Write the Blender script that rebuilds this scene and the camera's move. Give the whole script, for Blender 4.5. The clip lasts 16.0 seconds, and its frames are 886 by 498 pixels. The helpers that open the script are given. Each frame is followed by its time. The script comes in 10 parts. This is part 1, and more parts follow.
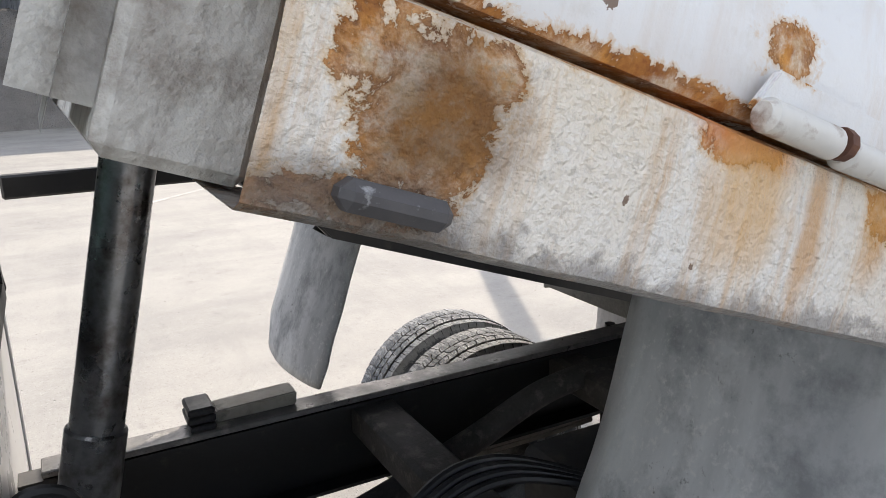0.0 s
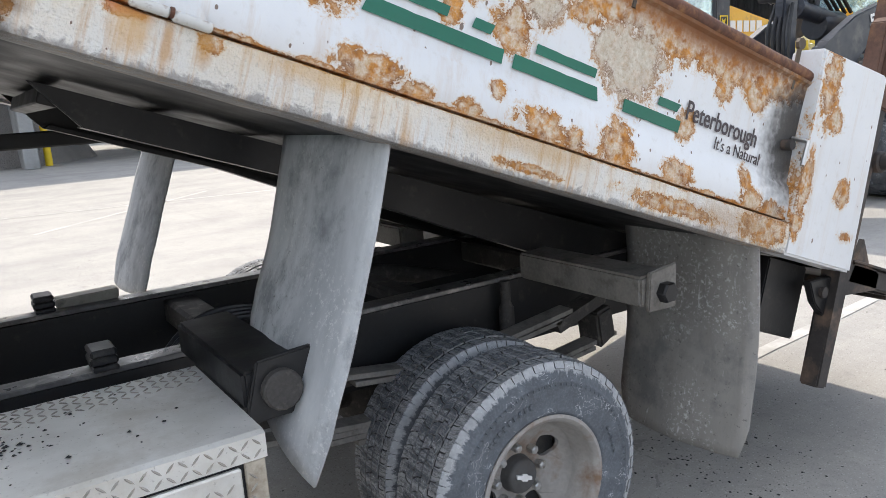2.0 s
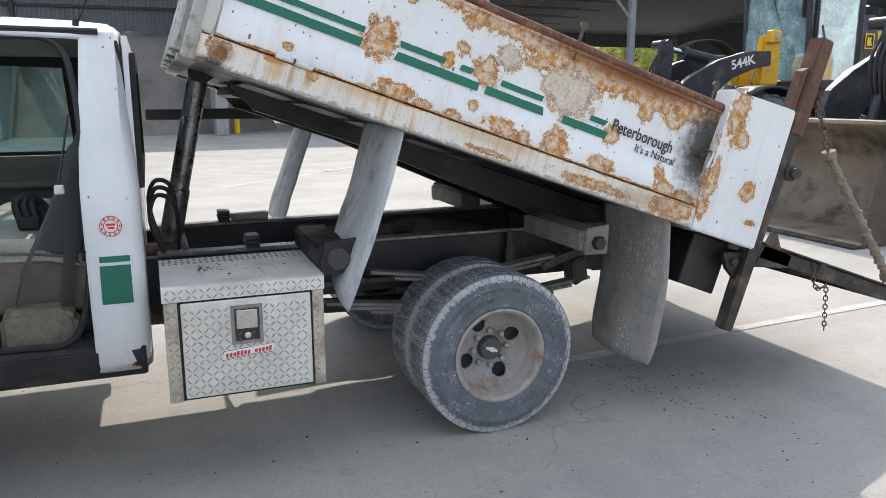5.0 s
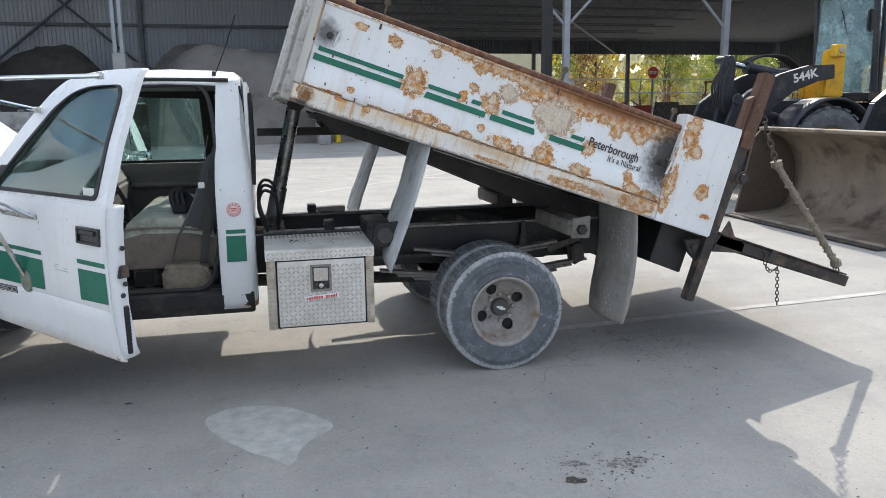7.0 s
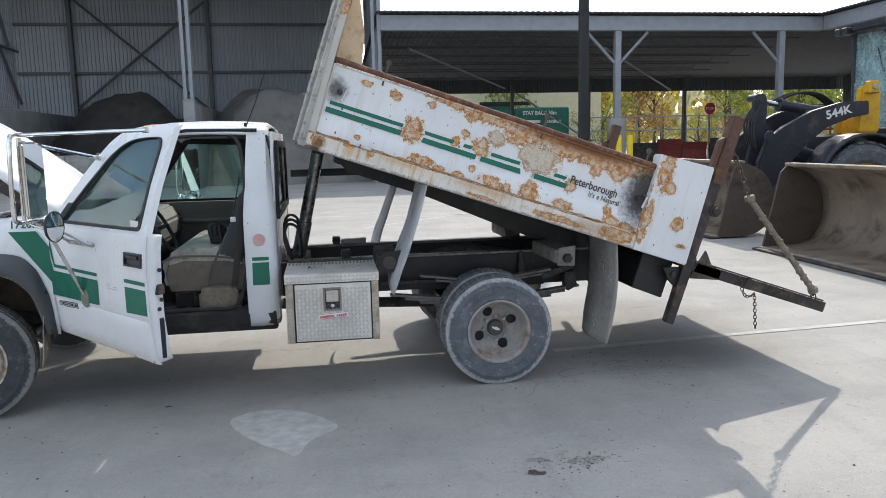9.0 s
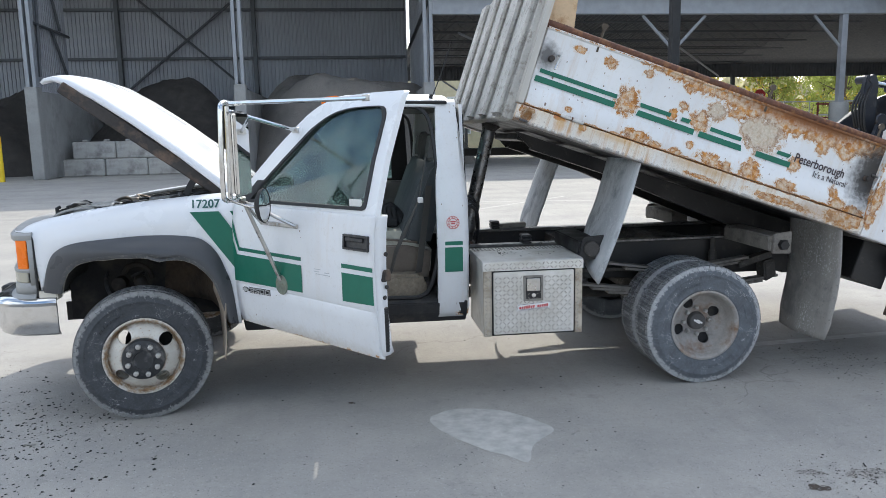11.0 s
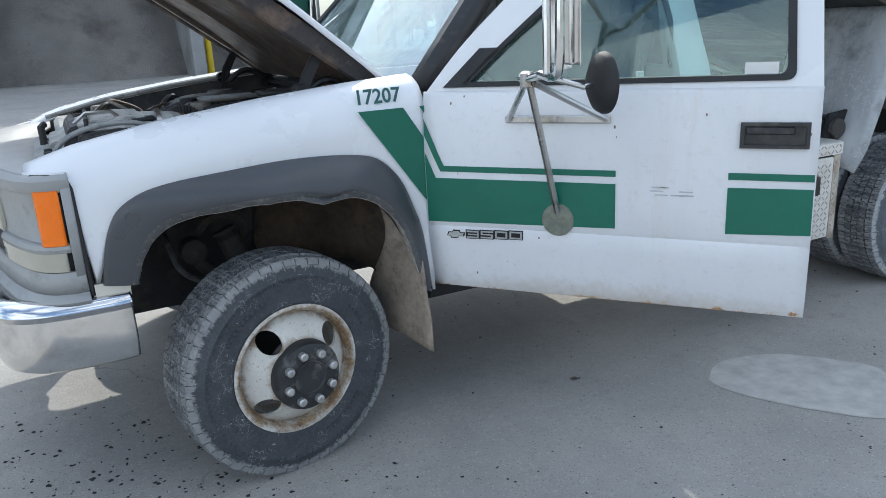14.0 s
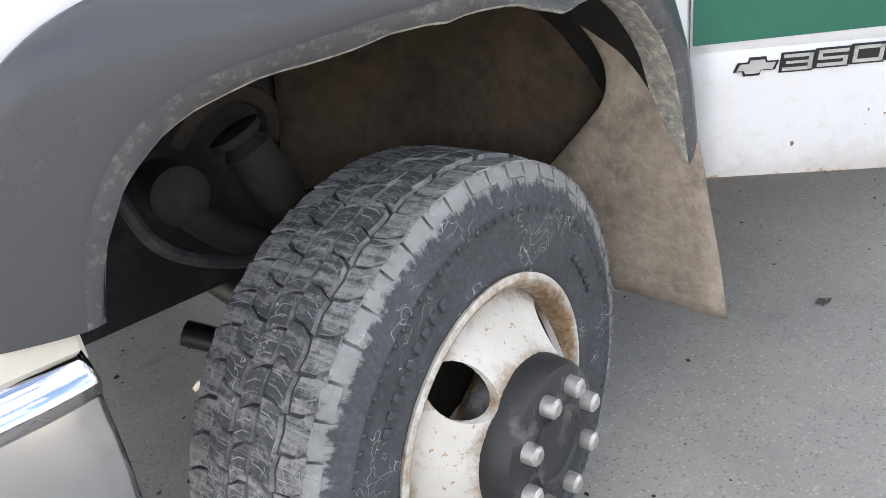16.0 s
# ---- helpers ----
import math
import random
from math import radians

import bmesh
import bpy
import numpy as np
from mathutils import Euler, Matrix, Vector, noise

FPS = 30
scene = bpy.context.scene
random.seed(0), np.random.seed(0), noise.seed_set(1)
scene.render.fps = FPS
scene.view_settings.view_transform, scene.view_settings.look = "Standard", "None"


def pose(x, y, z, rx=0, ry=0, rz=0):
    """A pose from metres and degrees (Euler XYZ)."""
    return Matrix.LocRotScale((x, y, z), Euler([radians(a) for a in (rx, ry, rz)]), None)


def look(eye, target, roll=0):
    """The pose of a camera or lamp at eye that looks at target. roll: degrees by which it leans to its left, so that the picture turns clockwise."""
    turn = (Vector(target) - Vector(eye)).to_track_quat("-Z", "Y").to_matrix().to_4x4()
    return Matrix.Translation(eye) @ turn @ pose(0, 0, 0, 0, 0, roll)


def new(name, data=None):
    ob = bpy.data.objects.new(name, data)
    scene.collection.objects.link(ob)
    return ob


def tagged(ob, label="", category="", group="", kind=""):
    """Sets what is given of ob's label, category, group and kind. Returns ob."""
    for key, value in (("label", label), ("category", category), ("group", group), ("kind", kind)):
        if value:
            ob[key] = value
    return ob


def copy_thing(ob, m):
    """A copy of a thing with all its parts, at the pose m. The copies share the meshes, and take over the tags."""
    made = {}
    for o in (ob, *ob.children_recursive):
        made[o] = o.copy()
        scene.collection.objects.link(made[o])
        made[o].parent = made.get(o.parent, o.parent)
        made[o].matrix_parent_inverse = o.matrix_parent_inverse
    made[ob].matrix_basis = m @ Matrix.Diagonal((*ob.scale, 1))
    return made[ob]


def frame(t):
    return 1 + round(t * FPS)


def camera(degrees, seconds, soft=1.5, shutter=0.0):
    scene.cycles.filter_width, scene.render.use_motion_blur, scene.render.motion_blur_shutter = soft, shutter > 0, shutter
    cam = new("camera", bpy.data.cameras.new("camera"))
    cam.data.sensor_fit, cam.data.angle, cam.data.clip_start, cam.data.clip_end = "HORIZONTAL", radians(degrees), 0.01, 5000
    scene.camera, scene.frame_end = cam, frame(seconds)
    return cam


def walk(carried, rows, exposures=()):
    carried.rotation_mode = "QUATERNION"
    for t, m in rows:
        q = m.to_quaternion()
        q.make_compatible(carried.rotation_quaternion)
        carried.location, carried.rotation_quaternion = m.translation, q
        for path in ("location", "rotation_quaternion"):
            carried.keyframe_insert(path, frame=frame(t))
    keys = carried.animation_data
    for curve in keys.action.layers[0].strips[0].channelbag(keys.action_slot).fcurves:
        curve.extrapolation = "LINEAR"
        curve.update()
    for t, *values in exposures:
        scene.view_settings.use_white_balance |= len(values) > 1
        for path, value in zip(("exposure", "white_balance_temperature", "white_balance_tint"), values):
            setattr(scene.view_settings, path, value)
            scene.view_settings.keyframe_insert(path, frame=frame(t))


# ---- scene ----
cam = camera(60.9, 16.0, soft=0.6)
PATH = [
    (0.0, (-1.341, -1.451, 1.742), (-0.443, 0.273, 1.268), -1.8),
    (0.5, (-1.289, -1.654, 1.689), (-0.416, 0.095, 1.271), -1.5),
    (1.0, (-1.262, -1.928, 1.619), (-0.267, -0.225, 1.291), -4.1),
    (1.5, (-1.24, -2.194, 1.552), (-0.135, -0.551, 1.269), -4.8),
    (2.0, (-1.3, -2.549, 1.516), (-0.234, -0.903, 1.122), -3.9),
    (2.5, (-1.319, -2.757, 1.501), (-0.318, -1.078, 1.077), -0.9),
    (3.0, (-1.372, -2.979, 1.493), (-0.398, -1.293, 1.034), -0.3),
    (5.5, (-1.495, -4.295, 1.616), (-0.85, -2.443, 1.222), -0.3),
    (6, (-1.562, -4.604, 1.654), (-0.974, -2.735, 1.253), -0.8),
    (6.5, (-1.494, -4.982, 1.632), (-1.015, -3.082, 1.232), -1.2),
    (7, (-1.446, -5.346, 1.666), (-0.987, -3.437, 1.287), -0.6),
    (7.5, (-1.39, -5.664, 1.677), (-0.967, -3.74, 1.332), -0.2),
    (8, (-1.225, -5.924, 1.696), (-0.836, -3.988, 1.379), -0.5),
    (8.5, (-1.175, -6.03, 1.705), (-0.821, -4.083, 1.413), -0.8),
    (9, (-1.163, -6.022, 1.697), (-0.86, -4.065, 1.418), -1.3),
    (9.5, (-1.276, -5.954, 1.69), (-1.029, -3.989, 1.415), -1.6),
    (10, (-1.568, -5.835, 1.669), (-1.375, -3.863, 1.395), -1.5),
    (12.5, (-3.206, -4.538, 1.576), (-2.731, -2.641, 1.159), -1.9),
    (13, (-3.542, -4.179, 1.548), (-2.946, -2.327, 1.085), -2.9),
    (13.5, (-3.77, -3.729, 1.516), (-3.048, -1.937, 0.997), -3.2),
    (14, (-4.013, -3.331, 1.471), (-3.159, -1.616, 0.897), -3.0),
    (14.5, (-4.168, -2.921, 1.418), (-3.196, -1.295, 0.776), -2.7),
    (15, (-4.206, -2.516, 1.357), (-3.143, -0.983, 0.637), -2.3),
    (15.5, (-4.183, -2.092, 1.272), (-3.070, -0.642, 0.463), -4.1),
    (16, (-4.010, -1.67, 1.093), (-2.895, -0.258, 0.222), -8.0),
]
EXPOSURES = [(0.0, 0.98, 6700, 11), (1.5, 1.01, 6500, 10), (3.0, 1.12, 6550, 10), (5.5, 0.9, 6350, 8), (7.5, 0.75, 6270, 8), (9.0, 0.65, 6230, 8), (10.0, 0.74, 6200, 8), (12.5, 0.87, 6050, 6), (13.0, 0.84, 6000, 6), (14.5, 0.75, 5850, 5), (15.0, 0.90, 5850, 5), (15.5, 1.07, 5950, 6), (16.0, 1.75, 6900, 12)]
walk(cam, [(t, look(eye, target, roll)) for t, eye, target, roll in PATH], EXPOSURES)

# ---- light ----
SUN_TO = Vector((0.49, 1.12, 1.0)).normalized()
SUN_EL = math.asin(SUN_TO.z)
world = bpy.data.worlds.new("world")
scene.world = world
world.use_nodes = True
wn = world.node_tree
wn.nodes.clear()
w_out = wn.nodes.new("ShaderNodeOutputWorld")
w_bg = wn.nodes.new("ShaderNodeBackground")
w_sky = wn.nodes.new("ShaderNodeTexSky")
w_sky.sky_type, w_sky.sun_disc = "NISHITA", False
w_sky.sun_elevation, w_sky.sun_rotation = SUN_EL, math.atan2(SUN_TO.x, SUN_TO.y)
w_sky.air_density, w_sky.dust_density, w_sky.ozone_density = 1.0, 1.6, 1.0
w_bg.inputs["Strength"].default_value = 0.15
# broken cloud over the sky
w_tc = wn.nodes.new("ShaderNodeTexCoord")
w_map = wn.nodes.new("ShaderNodeMapping")
w_map.inputs["Scale"].default_value = (1.0, 1.0, 3.0)
w_noise = wn.nodes.new("ShaderNodeTexNoise")
w_noise.inputs["Scale"].default_value, w_noise.inputs["Detail"].default_value = 2.2, 9.0
w_ramp = wn.nodes.new("ShaderNodeValToRGB")
w_ramp.color_ramp.elements[0].position, w_ramp.color_ramp.elements[1].position = 0.42, 0.62
w_mix = wn.nodes.new("ShaderNodeMixRGB")
w_mix.inputs[2].default_value = (6.5, 6.6, 6.8, 1)
wn.links.new(w_tc.outputs["Generated"], w_map.inputs["Vector"])
wn.links.new(w_map.outputs["Vector"], w_noise.inputs["Vector"])
wn.links.new(w_noise.outputs["Fac"], w_ramp.inputs["Fac"])
wn.links.new(w_ramp.outputs["Color"], w_mix.inputs[0])
wn.links.new(w_sky.outputs["Color"], w_mix.inputs[1])
wn.links.new(w_mix.outputs["Color"], w_bg.inputs["Color"])
wn.links.new(w_bg.outputs["Background"], w_out.inputs["Surface"])

sun = new("sun", bpy.data.lights.new("sun", "SUN"))
sun.data.energy, sun.data.angle, sun.data.color = 2.3, radians(0.5), (1.0, 0.91, 0.79)
sun.matrix_world = look(tuple(SUN_TO * 60), (0, 0, 0))


# ---- materials ----
def rgb(*c):
    return (c[0], c[1], c[2], 1.0)


class Mat:
    """A node material with a Principled shader, and short ways to add to it."""

    def __init__(self, name, rough=0.5, metal=0.0):
        self.m = bpy.data.materials.new(name)
        self.m.use_nodes = True
        self.t = self.m.node_tree
        self.p = self.t.nodes["Principled BSDF"]
        self.p.inputs["Roughness"].default_value = rough
        self.p.inputs["Metallic"].default_value = metal
        self.tc = self.t.nodes.new("ShaderNodeTexCoord").outputs["Object"]

    def node(self, kind, **values):
        n = self.t.nodes.new(kind)
        for key, value in values.items():
            n.inputs[key.replace("_", " ")].default_value = value
        return n

    def link(self, a, b):
        self.t.links.new(a, b)

    def scaled(self, sx, sy, sz, at=(0, 0, 0)):
        n = self.node("ShaderNodeMapping")
        n.inputs["Scale"].default_value = (sx, sy, sz)
        n.inputs["Location"].default_value = at
        self.link(self.tc, n.inputs["Vector"])
        return n.outputs["Vector"]

    def noise(self, scale, detail=6.0, rough=0.55, vec=None, distort=0.0):
        n = self.node("ShaderNodeTexNoise", Scale=scale, Detail=detail, Roughness=rough, Distortion=distort)
        self.link(vec or self.tc, n.inputs["Vector"])
        return n.outputs["Fac"]

    def ramp(self, fac, a, b, ca=(0, 0, 0), cb=(1, 1, 1)):
        n = self.node("ShaderNodeValToRGB")
        e = n.color_ramp.elements
        e[0].position, e[1].position = a, b
        e[0].color, e[1].color = rgb(*ca), rgb(*cb)
        self.link(fac, n.inputs["Fac"])
        return n.outputs["Color"]

    def mix(self, fac, a, b, kind="MIX"):
        n = self.node("ShaderNodeMixRGB")
        n.blend_type = kind
        for slot, v in ((0, fac), (1, a), (2, b)):
            if isinstance(v, (int, float)):
                n.inputs[slot].default_value = v if slot == 0 else (v, v, v, 1)
            elif isinstance(v, tuple):
                n.inputs[slot].default_value = rgb(*v)
            else:
                self.link(v, n.inputs[slot])
        return n.outputs["Color"]

    def math(self, op, a, b=0.0):
        n = self.node("ShaderNodeMath")
        n.operation = op
        for slot, v in ((0, a), (1, b)):
            if isinstance(v, (int, float)):
                n.inputs[slot].default_value = v
            else:
                self.link(v, n.inputs[slot])
        return n.outputs[0]

    def bump(self, height, strength=0.3, distance=0.01):
        n = self.node("ShaderNodeBump", Strength=strength, Distance=distance)
        self.link(height, n.inputs["Height"])
        if self.p.inputs["Normal"].is_linked:
            self.link(self.p.inputs["Normal"].links[0].from_socket, n.inputs["Normal"])
        self.link(n.outputs["Normal"], self.p.inputs["Normal"])

    def color(self, c):
        if isinstance(c, tuple):
            self.p.inputs["Base Color"].default_value = rgb(*c)
        else:
            self.link(c, self.p.inputs["Base Color"])

    def rough(self, r):
        self.link(r, self.p.inputs["Roughness"])


def surface(name, base, rough=0.5, metal=0.0, var=0.18, scale=3.0, fine=60.0, bump=0.15, dirt=None, dirt_amount=0.5, dirt_scale=2.0, depth=0.004):
    """A plain worn surface: a coarse and a fine variation, fine relief, and a dirt colour in patches."""
    k = Mat(name, rough, metal)
    dark, light = tuple(c * (1 - var) for c in base), tuple(min(1, c * (1 + var)) for c in base)
    c = k.ramp(k.noise(scale), 0.3, 0.7, dark, light)
    f = k.noise(fine, 4.0)
    c = k.mix(0.35 * min(1, var * 3), c, k.ramp(f, 0.35, 0.65, dark, light), "MIX")
    if dirt:
        d = k.ramp(k.noise(dirt_scale, 8.0, 0.65), 0.62 - 0.25 * dirt_amount, 0.82 - 0.25 * dirt_amount)
        c = k.mix(d, c, dirt)
    k.color(c)
    k.rough(k.ramp(k.noise(scale * 2.5), 0.3, 0.7, (max(0, rough - 0.1),) * 3, (min(1, rough + 0.12),) * 3))
    if bump:
        k.bump(f, bump, depth)
    return k.m


# ---- mesh tools ----
def mesh_of(bm, name, material, smooth=False):
    me = bpy.data.meshes.new(name)
    bmesh.ops.recalc_face_normals(bm, faces=bm.faces)
    bm.to_mesh(me)
    bm.free()
    for m in material if isinstance(material, (list, tuple)) else [material]:
        me.materials.append(m)
    if smooth:
        me.polygons.foreach_set("use_smooth", [True] * len(me.polygons))
        me.set_sharp_from_angle(angle=radians(38))
    return me


def part(name, bm, material, parent=None, label="", smooth=False, m=None):
    """A bmesh as one object, under a thing or a part."""
    ob = new(name, mesh_of(bm, name, material, smooth))
    if parent:
        ob.parent = parent
    if m is not None:
        ob.matrix_local = m
    if label:
        ob["label"] = label
    return ob


def thing(name, label, category, at=(0, 0, 0), group=""):
    ob = new(name)
    ob.empty_display_size = 0.2
    ob.location = at
    return tagged(ob, label, category, group)


def box(bm, x0, x1, y0, y1, z0, z1, bevel=0.0, m=None, seg=1):
    verts = [bm.verts.new((x, y, z)) for x in (x0, x1) for y in (y0, y1) for z in (z0, z1)]
    q = ((0, 1, 3, 2), (4, 6, 7, 5), (0, 4, 5, 1), (2, 3, 7, 6), (0, 2, 6, 4), (1, 5, 7, 3))
    faces = [bm.faces.new([verts[i] for i in f]) for f in q]
    if bevel:
        edges = list({e for f in faces for e in f.edges})
        r = bmesh.ops.bevel(bm, geom=edges, offset=bevel, segments=seg, affect="EDGES", clamp_overlap=True)
        verts = list({v for f in r["faces"] for v in f.verts} | {v for v in verts if v.is_valid})
    if m is not None:
        bmesh.ops.transform(bm, matrix=m, verts=verts)
    return verts


def prism(bm, points, a, b, axis="y", bevel=0.0, m=None, seg=2):
    """A polygon pushed through from a to b along an axis. For y the points are (x, z), for x (y, z), for z (x, y)."""
    put = {"y": lambda p, d: (p[0], d, p[1]), "x": lambda p, d: (d, p[0], p[1]), "z": lambda p, d: (p[0], p[1], d)}[axis]
    low, high = [bm.verts.new(put(p, a)) for p in points], [bm.verts.new(put(p, b)) for p in points]
    n = len(points)
    faces = [bm.faces.new(low), bm.faces.new(high)]
    faces += [bm.faces.new((low[i], low[(i + 1) % n], high[(i + 1) % n], high[i])) for i in range(n)]
    verts = low + high
    if bevel:
        edges = list({e for f in faces for e in f.edges})
        r = bmesh.ops.bevel(bm, geom=edges, offset=bevel, segments=seg, affect="EDGES", clamp_overlap=True)
        verts = list({v for f in r["faces"] for v in f.verts} | {v for v in verts if v.is_valid})
    if m is not None:
        bmesh.ops.transform(bm, matrix=m, verts=verts)
    return verts


def ring_plate(bm, outer, inner, a, b, axis="y"):
    """A plate with a hole: two loops of as many points, pushed through from a to b."""
    put = {"y": lambda p, d: (p[0], d, p[1]), "x": lambda p, d: (d, p[0], p[1]), "z": lambda p, d: (p[0], p[1], d)}[axis]
    n = len(outer)
    oa, ob_, ia, ib = ([bm.verts.new(put(p, d)) for p in loop] for loop, d in ((outer, a), (outer, b), (inner, a), (inner, b)))
    for i in range(n):
        j = (i + 1) % n
        for q in ((oa[i], oa[j], ia[j], ia[i]), (ob_[i], ib[i], ib[j], ob_[j]), (oa[i], ob_[i], ob_[j], oa[j]), (ia[i], ia[j], ib[j], ib[i])):
            bm.faces.new(q)


def tube(bm, points, r, sides=8, close=True, taper=None):
    """A round bar along points."""
    pts = [Vector(p) for p in points]
    rings, up = [], None
    for i, p in enumerate(pts):
        d = (pts[min(i + 1, len(pts) - 1)] - pts[max(i - 1, 0)]).normalized()
        if up is None:
            up = d.orthogonal().normalized()
        up = (up - d * up.dot(d)).normalized()
        side = d.cross(up)
        rr = r if taper is None else r + (taper - r) * i / max(1, len(pts) - 1)
        rings.append([bm.verts.new(p + rr * (math.cos(a) * up + math.sin(a) * side)) for a in (2 * math.pi * k / sides for k in range(sides))])
    for a, b in zip(rings, rings[1:]):
        for k in range(sides):
            bm.faces.new((a[k], a[(k + 1) % sides], b[(k + 1) % sides], b[k]))
    if close:
        bm.faces.new(rings[0][::-1]), bm.faces.new(rings[-1])
    return [v for ring in rings for v in ring]


def curve_points(points, steps=6):
    """A smooth line through the points."""
    p = [Vector(q) for q in points]
    p = [2 * p[0] - p[1]] + p + [2 * p[-1] - p[-2]]
    out = []
    for i in range(1, len(p) - 2):
        for s in range(steps):
            t = s / steps
            a, b, c, d = p[i - 1 : i + 3]
            out.append(0.5 * (2 * b + (c - a) * t + (2 * a - 5 * b + 4 * c - d) * t * t + (3 * b - a - 3 * c + d) * t**3))
    return out + [p[-2]]


def lathe(bm, profile, sides=32, axis="y", at=(0, 0, 0), close=False):
    """A profile of (radius, along) turned round an axis."""
    at = Vector(at)
    rings = []
    for r, d in profile:
        ring = []
        for k in range(sides):
            a = 2 * math.pi * k / sides
            c, s = r * math.cos(a), r * math.sin(a)
            ring.append(bm.verts.new(at + Vector({"y": (c, d, s), "z": (c, s, d), "x": (d, c, s)}[axis])))
        rings.append(ring)
    for a, b in zip(rings, rings[1:]):
        for k in range(sides):
            bm.faces.new((a[k], a[(k + 1) % sides], b[(k + 1) % sides], b[k]))
    if close:
        bm.faces.new(rings[0]), bm.faces.new(rings[-1])
    return rings


def sheet(bm, grid):
    """A skin over rows of points."""
    rows = [[bm.verts.new(p) for p in row] for row in grid]
    for a, b in zip(rows, rows[1:]):
        for i in range(len(a) - 1):
            bm.faces.new((a[i], a[i + 1], b[i + 1], b[i]))


def thick(ob, d, offset=-1.0):
    mod = ob.modifiers.new("thickness", "SOLIDIFY")
    mod.thickness, mod.offset = d, offset
    return ob


def lettering(text, size, material, name, parent, m, label="", depth=0.0006, squeeze=1.0, bold=0.0):
    """Raised lettering in the built-in font, its left baseline at the pose m, in m's x-y plane."""
    cu = bpy.data.curves.new("letters", "FONT")
    cu.body, cu.size, cu.extrude, cu.offset = text, size, depth, bold
    cu.resolution_u = 3
    tmp = bpy.data.objects.new("letters", cu)
    me = bpy.data.meshes.new_from_object(tmp)
    bpy.data.objects.remove(tmp)
    me.name = name
    me.materials.clear()
    me.materials.append(material)
    me.transform(Matrix.Diagonal((squeeze, 1, 1, 1)))
    ob = new(name, me)
    ob.parent = parent
    ob.matrix_local = m
    if label:
        ob["label"] = label
    return ob



# ---- the materials of the place ----
def concrete_ground():
    k = Mat("lot_concrete", 0.85)
    coarse, mid, fine = k.noise(0.25, 8), k.noise(1.6, 8, 0.6), k.noise(140.0, 3)
    c = k.ramp(coarse, 0.35, 0.65, (0.365, 0.338, 0.298), (0.44, 0.408, 0.36))
    c = k.mix(0.45, c, k.ramp(mid, 0.35, 0.7, (0.30, 0.288, 0.267), (0.45, 0.432, 0.393)))
    c = k.mix(0.2, c, k.ramp(k.noise(38.0, 5, 0.7), 0.36, 0.66, (0.25, 0.24, 0.225), (0.50, 0.482, 0.445)))
    c = k.mix(0.27, c, k.ramp(fine, 0.3, 0.7, (0.22, 0.212, 0.203), (0.53, 0.51, 0.477)))
    # tracks of tyres along the lot, damp streaks, cloudy wear
    streak = k.ramp(k.noise(1.0, 7, 0.65, k.scaled(0.12, 1.1, 1.0)), 0.50, 0.72)
    c = k.mix(k.math("MULTIPLY", streak, 0.42), c, (0.235, 0.225, 0.215))
    cloud = k.ramp(k.noise(0.7, 9, 0.7, k.scaled(1, 1, 1, (31, 7, 0))), 0.44, 0.66)
    c = k.mix(k.math("MULTIPLY", cloud, 0.5), c, (0.225, 0.218, 0.21))
    drag = k.ramp(k.noise(1.0, 8, 0.7, k.scaled(3.5, 0.35, 1.0, (3, 8, 0))), 0.52, 0.72)
    c = k.mix(k.math("MULTIPLY", drag, 0.30), c, (0.23, 0.22, 0.21))
    spots = k.ramp(k.noise(6.0, 8, 0.7), 0.58, 0.70)
    c = k.mix(k.math("MULTIPLY", spots, 0.45), c, (0.20, 0.19, 0.18))
    # stones showing in the worn face
    agg = k.node("ShaderNodeTexVoronoi", Scale=120.0)
    k.link(k.tc, agg.inputs["Vector"])
    bit = k.node("ShaderNodeSeparateColor")
    k.link(agg.outputs["Color"], bit.inputs[0])
    stone = k.math("LESS_THAN", agg.outputs["Distance"], 0.38)
    c = k.mix(k.math("MULTIPLY", k.math("MULTIPLY", stone, k.math("GREATER_THAN", bit.outputs[0], 0.86)), 0.5), c, (0.12, 0.115, 0.11))
    c = k.mix(k.math("MULTIPLY", k.math("MULTIPLY", stone, k.math("GREATER_THAN", bit.outputs[1], 0.88)), 0.4), c, (0.60, 0.585, 0.55))
    # dark specks of grit
    v = k.node("ShaderNodeTexVoronoi", Scale=9.0)
    k.link(k.tc, v.inputs["Vector"])
    speck = k.math("MULTIPLY", k.math("LESS_THAN", v.outputs["Distance"], 0.055), k.math("GREATER_THAN", k.noise(0.9, 4), 0.5))
    c = k.mix(k.math("MULTIPLY", speck, 0.85), c, (0.06, 0.055, 0.05))
    # cracks
    crack = k.node("ShaderNodeTexVoronoi", Scale=0.33)
    crack.feature = "DISTANCE_TO_EDGE"
    wob = k.node("ShaderNodeVectorMath")
    wob.operation = "ADD"
    n2 = k.node("ShaderNodeTexNoise", Scale=1.3, Detail=6.0)
    k.link(k.tc, n2.inputs["Vector"])
    k.link(k.tc, wob.inputs[0]), k.link(n2.outputs["Color"], wob.inputs[1])
    k.link(wob.outputs[0], crack.inputs["Vector"])
    line = k.math("MULTIPLY", k.math("LESS_THAN", crack.outputs["Distance"], 0.0018), k.math("GREATER_THAN", k.noise(0.6, 3), 0.56))
    c = k.mix(k.math("MULTIPLY", line, 0.5), c, (0.18, 0.17, 0.155))
    k.color(c)
    k.bump(fine, 0.35, 0.004)
    k.bump(mid, 0.15, 0.01)
    return k.m


